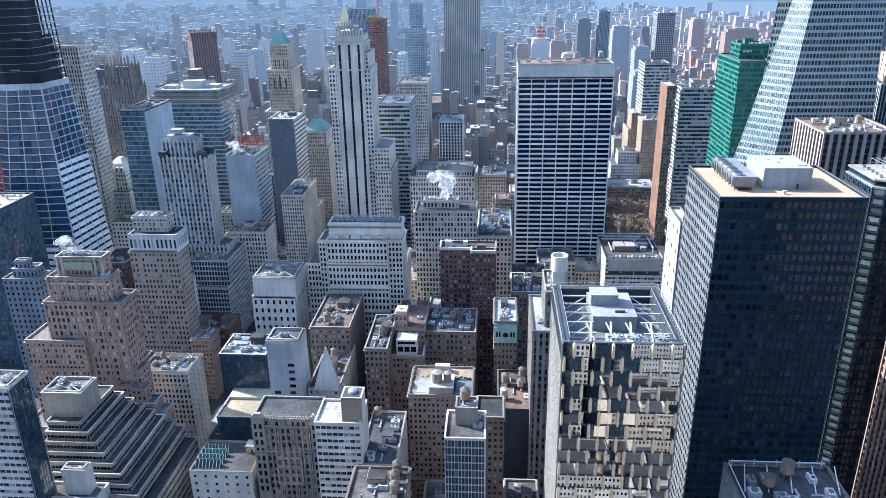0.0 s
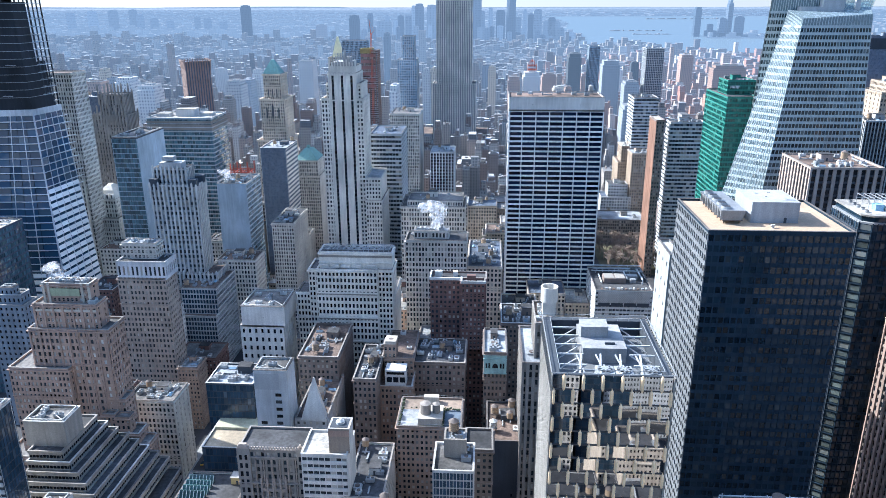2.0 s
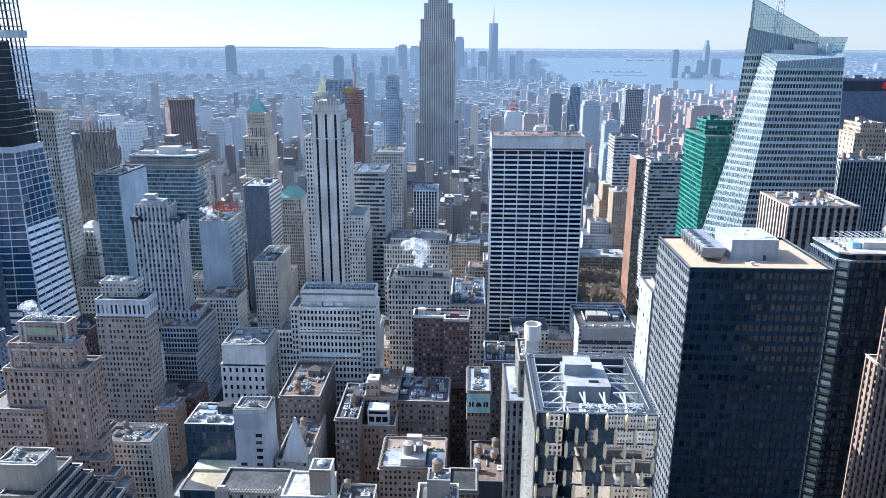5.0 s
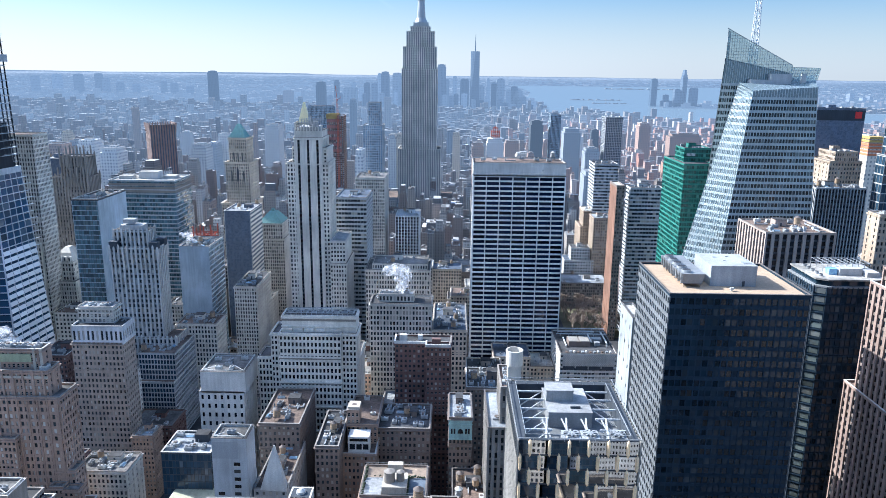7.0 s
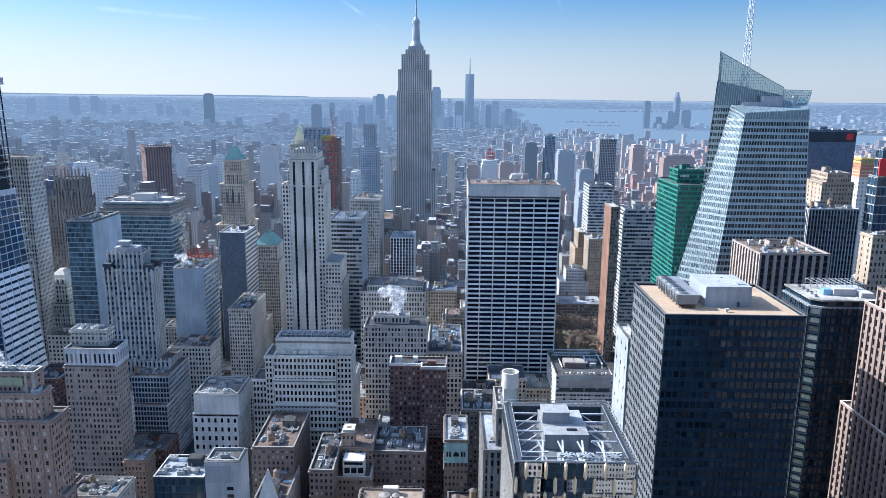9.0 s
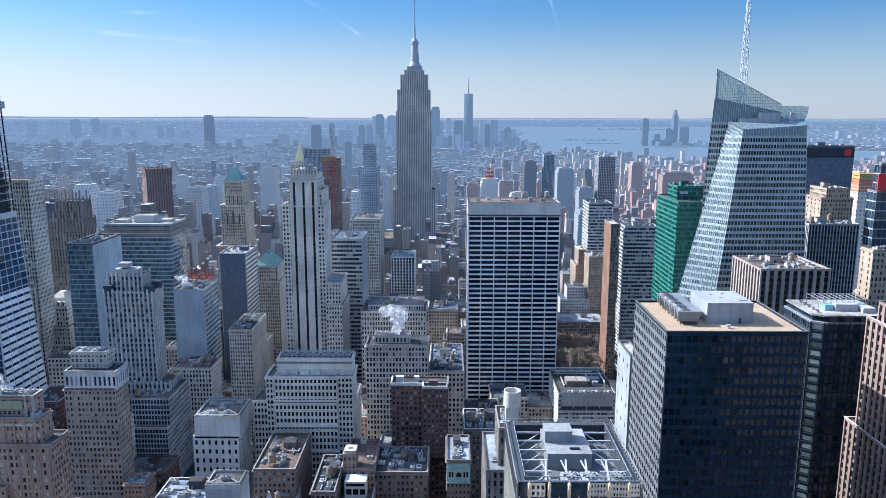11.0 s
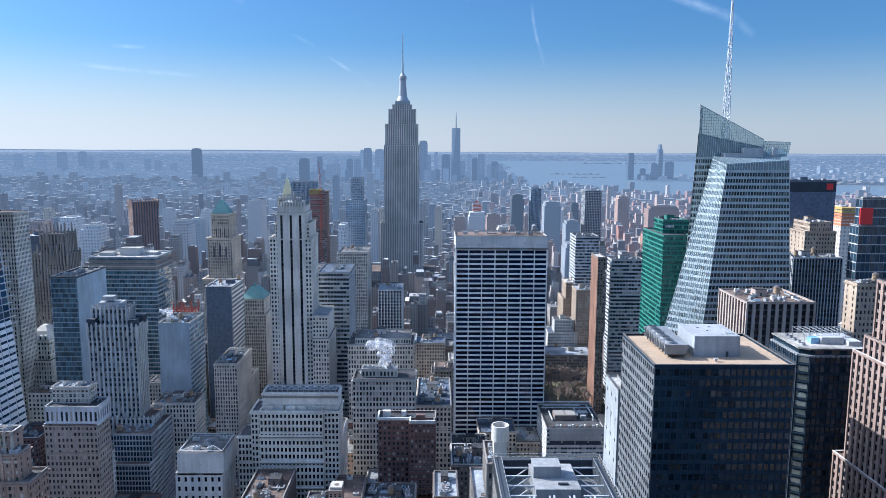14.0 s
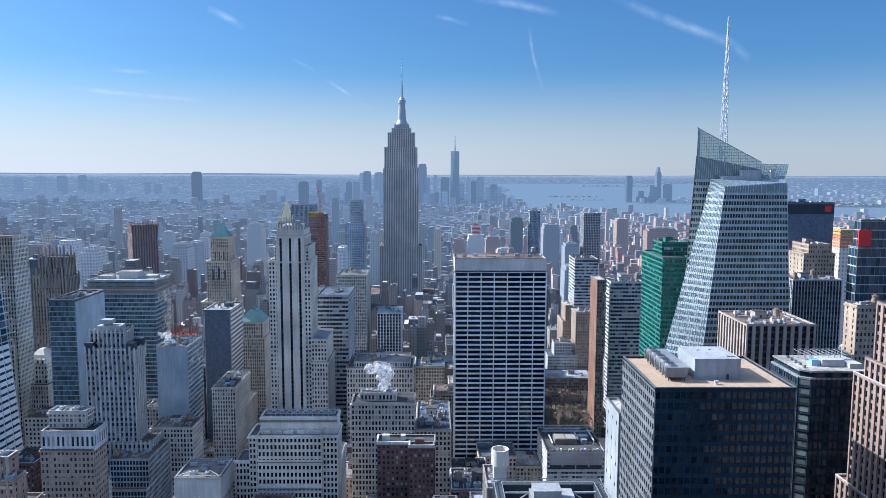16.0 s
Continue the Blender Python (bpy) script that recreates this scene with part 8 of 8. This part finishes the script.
for k in range(90):
    side_, f = k % 3, rnd.random()
    x, y = ((-39.6, 302 + 25 * f), (-18.8, 303 + 14 * f), (-40 + 29 * f, 317.6))[side_]
    q, z = rnd.uniform(0.25, 0.6), 69.6 + rnd.uniform(0, 1.3)
    b.beam((x - q - ow.location.x, y - ow.location.y + rnd.uniform(-0.4, 0.4), z), (x + q - ow.location.x, y - ow.location.y + rnd.uniform(-0.4, 0.4), z + rnd.uniform(0.3, 0.9)), rnd.uniform(0.4, 0.8))
tagged(part("planting", b, hedge, ow, "dark evergreen roof planting"), kind="stuff")
for y in (301.5, 328.5):
    add(ow, "roof_rail", [(-40.5, -10.3, y - 0.06, y + 0.06, 71.5, 71.6)], galv)

# white glazed penthouse and upper houses on the brown block
ow = owner_of("brick_building", -47.1, 370)
add(ow, "penthouse", [(-52.2, -41.2, 346.5, 355, 66.25, 75.6)], wall("white"), "white glazed penthouse")
for k in range(3):
    add(ow, "penthouse_window", [(-51.4 + 3.5 * k, -48.6 + 3.5 * k, 346.35, 346.5, 68.6, 71.6)], glass)
add(ow, "clerestory", [(-51.4, -42, 346.38, 346.5, 73.2, 74.6)], glass)
add(ow, "attic_house", [(-53.5, -47.5, 358, 365.5, 84.7, 87)], cream, "cream roof house")

# arched turquoise front
ow = owner_of("brick_building", 6, 360)
verdigris = masonry("verdigris", (0.34, 0.53, 0.54), 0.75, 0.4)
add(ow, "painted_front", [(0.1, 12.0, 344.7, 344.98, 75.9, 87.3)], verdigris, "turquoise painted top floor")
b = Boxes()
for k in range(10):
    a0, a1 = math.pi * k / 10, math.pi * (k + 1) / 10
    b.quad((6.1 - 6.05, 344.6 - 360, 79.6), (6.1 + 1.5 * math.cos(a0) - 6.05, 344.6 - 360, 79.6 + 2.6 * math.sin(a0)), (6.1 + 1.5 * math.cos(a1) - 6.05, 344.6 - 360, 79.6 + 2.6 * math.sin(a1)), (6.1 - 6.05, 344.6 - 360, 79.6))
part("arched_window", b, glass, ow)
for x in (1.6, 3.0, 9.0, 10.4):
    add(ow, "window", [(x - 0.45, x + 0.45, 344.6, 344.72, 79.4, 82.2)], glass)
for z in (76.2, 84.6, 86.6):
    add(ow, "moulding", [(-0.2, 12.3, 344.3, 344.72, z, z + 0.4)], verdigris)

# ornate front: corner pavilions, balustrade, belt courses
ow = owner_of("limestone_building", -92, 280)
stone = wall("darktaupe")
for x0, x1 in ((-107.2, -101.4), (-80.6, -77.5)):
    add(ow, "corner_pavilion", [(x0, x1, 270.0, 270.78, 0, 76.4)], stone)
    add(ow, "gable", [(x0 + 0.5, x1 - 0.5, 269.8, 271.2, 76.4, 77.6), (x0 + 1.2, x1 - 1.2, 269.8, 271.2, 77.6, 78.6)], wall("greybrown"))
for z, d in ((58.4, 1.0), (71.4, 0.5), (45.5, 0.6), (32, 0.6)):
    add(ow, "belt_course", [(-107.6, -77.2, 270.78 - d, 270.79, z, z + 0.7)], stone)
tagged(add(ow, "baluster", [(-100.8 + 1.3 * k, -100.2 + 1.3 * k, 270.1, 270.7, 75.6, 77.2) for k in range(16)], wall("greybrown")), kind="stuff")
for x in (-105.6, -103.2, -79.2):
    for k in range(9):
        add(ow, "window", [(x - 0.6, x + 0.6, 269.94, 270.0, 70.6 - 4.2 * k, 73.0 - 4.2 * k)], glass)
for k in range(6):
    add(ow, "window_bay", [(-99.6 + 3.6 * k, -99.2 + 3.6 * k, 270.3, 270.78, 33, 71)], wall("greybrown"))

# roof house, its hollow's shade painted as a dark sheet, and dome of the white apartment building
ow = owner_of("white_building", -66, 270)
add(ow, "dark_well", [(-63.6, -56.4, 264.2, 271.2, 92.12, 92.2)], wall("dark"))
b = Boxes()
b.tube(-60 - ow.location.x, 267.6 - ow.location.y, 92.2, 93.2, 1.9, 1.8, 16)
b.tube(-60 - ow.location.x, 267.6 - ow.location.y, 93.2, 94.0, 1.8, 0.6, 16)
part("dome", b, dull_white, ow)
add(ow, "brick_band", [(-64.5, -55.5, 263.2, 263.28, 88.2, 90.9)], wall("pinkbrick"))

# stepped wings of the brick hotel, and its crown
ow = owner_of("brick_hotel", -219, 325)
for x0, x1, y0, y1, z in ((-194, -187.3, 317, 321.9, 61), (-192.5, -183.4, 322.2, 331, 67), (-187, -179.6, 316.5, 322, 60), (-181, -175, 315, 325, 51.5), (-176, -169.8, 313, 324, 46.5)):
    block(ow, "salmon", (x0, x1, y0, y1, 0, z), None, True, "mid")
for k in range(9):
    add(ow, "pier", [(-227.5 + 4.9 * k, -226.7 + 4.9 * k, 321.6, 322.1, 40, 106.6)], wall("salmon"))
add(ow, "crown_band", [(-216.4, -201.4, 327.6, 327.98, 122.2, 126.2)], masonry("green_tile", (0.4, 0.44, 0.29), 0.6, 0.3), "green tiled crown panel")
for x in (-220.3, -217.6, -200.4, -197):
    add(ow, "crown_pier", [(x, x + 1.2, 327.4, 327.98, 118.5, 129.2)], cream)
for k in range(7):
    add(ow, "crown_pier", [(-224.3 + 4.9 * k, -223.3 + 4.9 * k, 323.4, 323.98, 105.8, 119.4)], wall("salmon"))
add(ow, "attic_band", [(-224.4, -192.2, 323.7, 323.98, 115.4, 116.6)], cream, "cream stone band")

# woven concrete front, slot and roof plant of the pale low building
ow = owner_of("low_building", 100.8, 525)
weave = Boxes()
weave.box(82 - ow.location.x, 119.8 - ow.location.x, 499.6 - ow.location.y, 499.98 - ow.location.y, 53.8, 62.4)
part("louvre_field", weave, masonry("weave_concrete", (0.46, 0.45, 0.42), 0.85, 0.3), ow, "pale woven concrete screen")
weave = Boxes()
for j in range(9):
    for k in range(25):
        x = 82.8 + 1.5 * k + (0.75 if j % 2 else 0) - ow.location.x
        weave.box(x, x + 0.85, 499.35 - ow.location.y, 499.6 - ow.location.y, 54.2 + 0.92 * j, 54.75 + 0.92 * j)
tagged(part("screen_block", weave, masonry("weave_block", (0.6, 0.58, 0.54), 0.85, 0.2), ow), kind="stuff")
for k in range(4):
    add(ow, "dark_slot", [(82.4 + 9.4 * k, 91.0 + 9.4 * k, 499.7, 499.98, 50.8, 53.5)], wall("dark"))
add(ow, "penthouse", [(88.5, 104.5, 516, 527, 62.7, 66.4)], wall("darkbrown"), "brown roof penthouse")
for x in (89, 97.2):
    add(ow, "penthouse_frame", [(x, x + 7, 516.5, 526.5, 66.4, 66.8)], wall("taupe"), "tan hatch")
for k in range(12):
    x = 84.5 + 2.9 * k
    add(ow, "condenser", [(x, x + (1.3, 1.9, 1.1)[k % 3], 502.5 + 0.4 * (k % 2), 504.6, 62.7, 63.6 + 0.3 * (k % 3))], (ROOFS["rust"], galv, wall("white"))[k % 3])
pipes = Boxes()
rel = lambda x, y, z: (x - ow.location.x, y - ow.location.y, z)
for y, z, xa, xb in ((538, 64.6, 82, 121), (541, 65.4, 84, 112), (546, 66.2, 81, 120.8)):
    pipes.beam(rel(xa, y, z), rel(xb, y, z), 0.7)
    for k in range(6):
        x = xa + (xb - xa) * (k + 0.5) / 6
        pipes.beam(rel(x, y, 62.6), rel(x, y, z), 0.25)
for p, q in (((106, 536, 65), (106, 520, 65)), ((116.5, 538, 66), (116.5, 515, 66)), ((116.5, 515, 66), (116.5, 515, 62.6)), ((86.5, 532, 64), (86.5, 514, 64))):
    pipes.beam(rel(*p), rel(*q), 0.8)
tagged(part("roof_pipe", pipes, masonry("pipe_white", (0.55, 0.57, 0.58), 0.5, 0.2), ow, "white insulated roof pipes"), kind="stuff")
for x0_, x1_ in ((107, 114.5), (108, 112)):
    add(ow, "air_unit", [(x0_, x1_, 524 if x1_ > 113 else 517, 529 if x1_ > 113 else 520, 62.7, 65.6)], galv)

# open steel shelter and vents on the low glass building
ow = owner_of("low_building", -128, 327)
add(ow, "roof_sheet", [(-139.9, -115.7, 310.4, 326.8, 48.58, 48.72)], masonry("roof_buff", (0.4, 0.33, 0.235), 0.9, 0.4), "buff sunlit roof sheet")
# greenish light on the raised roof is put into its colour
add(ow, "raised_roof", [(-140, -115.6, 327, 343.6, 48.6, 50.2)], masonry("roof_green_cast", (0.47, 0.46, 0.33), 0.9, 0.3), "pale yellow-green raised roof")

# belt courses, louvred attic, fan rings and pipes of the stepped grey block
ow = owner_of("masonry_tower", -84, 446)
for z in (32.4, 48.2, 64, 79.8, 95.6):
    add(ow, "belt_course", [(-100.6, -63.6, 403.4, 403.98, z, z + 0.9)], wall("limestone"))
    # dark strip painting the shade below each belt
    add(ow, "belt_shadow_gap", [(-100.1, -64, 403.7, 403.97, z - 0.8, z - 0.02)], wall("darktaupe"))
add(ow, "attic_louvre", [(-98.8, -55.4, 407.75, 407.98, 117.2, 119.4)], wall("darktaupe"), "dark louvred attic band")
add(ow, "attic_sill", [(-99.4, -55, 407.4, 407.98, 113.6, 114.3)], wall("limestone"))
for x, wide in ((-95.5, 2.6), (-87.5, 1.6), (-83.5, 3.2), (-76, 2.2), (-67.5, 2.8)):
    add(ow, "attic_dormer", [(x - wide, x + wide, 406.2, 407.98, 110.9, 112.8)], wall("greystone"))
for k in range(9):
    b = Boxes()
    x = -95.5 + 4.6 * k - ow.location.x
    b.tube(x, 416.5 - ow.location.y, 119.7, 121.0, 1.8, 1.6, 16)
    b.tube(x, 416.5 - ow.location.y, 121.0, 121.05, 1.4, k=16, slot=1)
    part("cooling_fan", b, [galv, fan_black], ow)
b = Boxes()
for y in (410, 413.5, 420):
    b.beam((-97.5 - ow.location.x, y - ow.location.y, 121.6), (-57 - ow.location.x, y - ow.location.y, 121.6), 0.35)
for k in range(14):
    x = -97 + 3.05 * k - ow.location.x
    b.beam((x, 410 - ow.location.y, 121.6), (x + (1.2 if k % 3 else -1.4), 420 - ow.location.y, 121.6), 0.25)
    b.beam((x, 410 - ow.location.y, 119.6), (x, 410 - ow.location.y, 121.6), 0.25)
tagged(part("pipe_frame", b, galv, ow), kind="stuff")

# white copings of the red brick block
ow = owner_of("red_building", -16, 418)
for c in ((-33.3, -13.9, 411.5, 412.3, 102.6, 104.2), (-33.4, -32.5, 412.3, 424, 102.6, 104.2), (-14.3, 0.7, 404.5, 405.3, 103.3, 104.9), (-14.4, -13.5, 405.3, 412, 103.3, 104.9)):
    add(ow, "coping", [c], wall("white"), "white painted parapet")
for x, y, w, h in ((-28, 417, 2.2, 3.0), (-8, 409, 2.6, 3.6), (-18, 419, 1.4, 2.2)):
    add(ow, "chimney_block", [(x - w, x + w, y - 1.5, y + 1.5, 102.7, 103.6 + h)], wall("red" if w > 2.4 else "white"))

# ---- skylights of the studio, gables of the ornate front ----
studio = bpy.data.objects["studio_building"]
sx0, sx1, sy0, sy1, _, sz = next(d for d in TAKEN if abs((d[0] + d[1]) / 2 - studio.location.x) < 0.2 and abs((d[2] + d[3]) / 2 - studio.location.y) < 0.2)
for i in range(4):
    b = Boxes()
    ya = sy0 + 3 + i * (sy1 - sy0 - 8) / 4 - studio.location.y
    yb = ya + (sy1 - sy0 - 8) / 4 - 0.8
    xa, xb = sx0 + 1.5 - studio.location.x, sx0 + (sx1 - sx0) * 0.45 - studio.location.x
    b.prism([(xa, ya), (xb, ya), (xb, yb), (xa, yb)], sz, sz + 3.4, [(xa, yb - 0.5), (xb, yb - 0.5), (xb, yb), (xa, yb)])
    for q in range(8):
        xx = xa + (xb - xa) * q / 7
        b.beam((xx, ya, sz + 0.1), (xx, yb - 0.5, sz + 3.5), 0.22, 1)
    part("skylight", b, [glazing("glass_seagreen", colour=(0.025, 0.055, 0.055), blind=(0.07, 0.11, 0.11), share=0.3, spec=0.15, rough=0.3), band_pale], studio, "blue-green saw-tooth skylight")
b = Boxes()
b.box(sx1 - 7.5 - studio.location.x, sx1 - 1.5 - studio.location.x, sy1 - 8 - studio.location.y, sy1 - 3 - studio.location.y, sz, sz + 3.6)
b.box(sx1 - 7.7 - studio.location.x, sx1 - 1.3 - studio.location.x, sy1 - 8.2 - studio.location.y, sy1 - 2.8 - studio.location.y, sz + 3.6, sz + 3.9, 1)
b.box(sx1 - 5 - studio.location.x, sx1 - 4 - studio.location.x, sy1 - 8.08 - studio.location.y, sy1 - 8 - studio.location.y, sz, sz + 2.1, 2)
part("roof_house", b, [masonry("yellow_plaster", (0.6, 0.45, 0.2), 0.85, 0.3), ROOFS["pale"], wall("dark")], studio, "yellow plastered roof house")
gabled = bpy.data.objects["limestone_building"]
gx0, gx1, gy0, gy1, _, gz = next(d for d in TAKEN if abs((d[0] + d[1]) / 2 - gabled.location.x) < 0.2 and abs((d[2] + d[3]) / 2 - gabled.location.y) < 0.2)
for k in (0.42, 0.62):
    b = Boxes()
    xc, yf = gx0 + (gx1 - gx0) * k - gabled.location.x, gy0 - gabled.location.y
    for dx in (-2.6, 0, 2.6):
        b.box(xc + dx - 0.4, xc + dx + 0.4, yf - 1.1, yf - 0.02, gz - 34, gz - 15)
        b.prism([(xc + dx - 0.5, yf - 1.2), (xc + dx + 0.5, yf - 1.2), (xc + dx + 0.5, yf - 0.2), (xc + dx - 0.5, yf - 0.2)], gz - 15, gz - 12, [(xc + dx - 0.05, yf - 0.7), (xc + dx + 0.05, yf - 0.7), (xc + dx + 0.05, yf - 0.6), (xc + dx - 0.05, yf - 0.6)])
    for j in range(4):
        b.box(xc - 2.2, xc + 2.2, yf - 0.8, yf - 0.02, gz - 34 + j * 4.6, gz - 32.4 + j * 4.6)
    part("gable_bay", b, wall("greybrown"), gabled, "carved tan stone bay")

# ---- red steel: a frame under construction and a scaffold on a far roof ----
red_lead = masonry("red_lead", (0.5, 0.1, 0.06), 0.6, 0.3)
frame_house = thing("steel_frame", "red steel frame of a building under construction", "building", (-221, 638, 0))
for x in (-10, -3.5, 3, 9.5):
    for y in (-8, 0, 8):
        b = Boxes()
        b.box(x - 0.45, x + 0.45, y - 0.45, y + 0.45, 0, 118 + 3 * ((x + y) % 3))
        part("column", b, red_lead, frame_house)
b = Boxes()
for k in range(12):
    z = 74 + 4 * k
    for y in (-8, 0, 8):
        b.beam((-10, y, z), (9.5, y, z), 0.6)
    for x in (-10, -3.5, 3, 9.5):
        b.beam((x, -8, z), (x, 8, z), 0.5)
tagged(part("floor_beam", b, red_lead, frame_house), kind="stuff")
b = Boxes()
for k in range(10):
    b.box(-9.8, 9.3, -7.8, 7.8, 74.3 + 4 * k, 74.5 + 4 * k)
tagged(part("deck", b, wall("grey"), frame_house), kind="stuff")
roof_scaffold = thing("roof_scaffold", "red and white scaffold on the roof of a far tower", "scaffold", (84, 1466, 136.5))
b = Boxes()
for x in range(-8, 9, 4):
    for y in (-6, 0, 6):
        b.beam((x, y, 0), (x, y, 22 - abs(x)), 0.9)
for k in range(5):
    w = 8 if k < 3 else 4
    for y in (-6, 0, 6):
        b.beam((-w, y, 3 + 4 * k), (w, y, 3 + 4 * k), 0.9, k % 2)
tagged(part("frame", b, [red_lead, steel_white], roof_scaffold), kind="stuff")

# ---- street traffic ----
def car(colour, name, label):
    e = thing(name, label, "car", (0, 0, 0), "street traffic")
    b = Boxes()
    b.prism([(-0.9, -2.3), (0.9, -2.3), (0.9, 2.3), (-0.9, 2.3)], 0.35, 0.95, [(-0.85, -2.2), (0.85, -2.2), (0.85, 2.2), (-0.85, 2.2)])
    part("body", b, masonry("paint_" + name, colour, 0.3, 0.05), e)
    b = Boxes()
    b.prism([(-0.82, -1.3), (0.82, -1.3), (0.82, 1.2), (-0.82, 1.2)], 0.95, 1.5, [(-0.68, -0.8), (0.68, -0.8), (0.68, 0.8), (-0.68, 0.8)])
    part("cabin", b, glazing("glass_deep", **DEEP[1]), e)
    for x, y in ((-0.85, -1.4), (0.85, -1.4), (0.85, 1.4), (-0.85, 1.4)):
        b = Boxes()
        b.box(x - 0.12, x + 0.12, y - 0.32, y + 0.32, 0, 0.64)
        part("wheel", b, fan_black, e)
    return e


fleet = [car((0.75, 0.45, 0.04), "taxi", "yellow taxi on the avenue"), car((0.6, 0.6, 0.6), "car", "white car on the avenue"), car((0.04, 0.04, 0.05), "car", "black car on the avenue")]
rnd = random.Random(21)
for i in range(36):
    m = pose(-166 + 5.2 * (i % 4), 240 + i // 4 * 24 + rnd.uniform(-8, 8), 0.02)
    if i < 3:
        fleet[i].matrix_basis = m
    else:
        copy_thing(rnd.choice(fleet), m)
walkway = Boxes()
for xa, xb in ((-174.5, -170), (-147, -142.5)):
    walkway.box(xa, xb, 200, 700, 0, 0.15)
tagged(new("pavement", walkway.mesh("pavement", [masonry("pavement", (0.3, 0.3, 0.29), 0.9, 0.3)])), "pale concrete pavements along the avenue", "pavement", kind="structure")


names_of = {"fronts": "white stone", "frontstan": "tan stone", "greybrown": "weathered stone", "salmon": "salmon brick", "tan": "tan stone", "white": "white stone", "limestone": "pale limestone", "brown": "brown brick", "tanwarm": "warm tan brick"}
# ---- unseen towers added behind and below the camera, whose sunlit fronts the glass reflects ----
tower("stone_slab", "tall grey stone slab tower behind the viewing terrace", "greystone", [(-45, 45, -60, -6, 0, 250)], "none", None, False, "towers behind")
for x0, x1, y0, y1, h, st in ((-160, -70, -120, -50, 120, "tan"), (78, 142, -46, -12, 78, "fronts"), (212, 305, -120, -60, 150, "greybrown"), (-260, -180, -160, -60, 150, "brown"), (55, 130, -210, -140, 230, "tanwarm"),
                              (26, 60, 62, 92, 44, "fronts"), (64, 96, 24, 58, 52, "frontstan"), (66, 104, 66, 104, 40, "fronts"), (100, 140, 20, 60, 36, "salmon"), (22, 58, 108, 138, 34, "frontstan"), (62, 92, 112, 146, 46, "fronts")):
    tower("office_block", names_of[st] + " office block below the terrace", st, [(x0, x1, y0, y1, 0, h)], "dark", None, False, "towers behind")
tower("glass_block", "dark glass office block north of the terrace", "darkcurtain", [(160, 211, -110, -55, 0, 140)], "none", None, False, "towers behind")
tower("glass_block", "dark glass office block north of the terrace", "darkcurtain", [(47, 76, -44, -10, 0, 66)], "none", None, False, "towers behind")


for proto in KIT.values():
    for o in (*proto.children_recursive, proto):
        bpy.data.objects.remove(o)
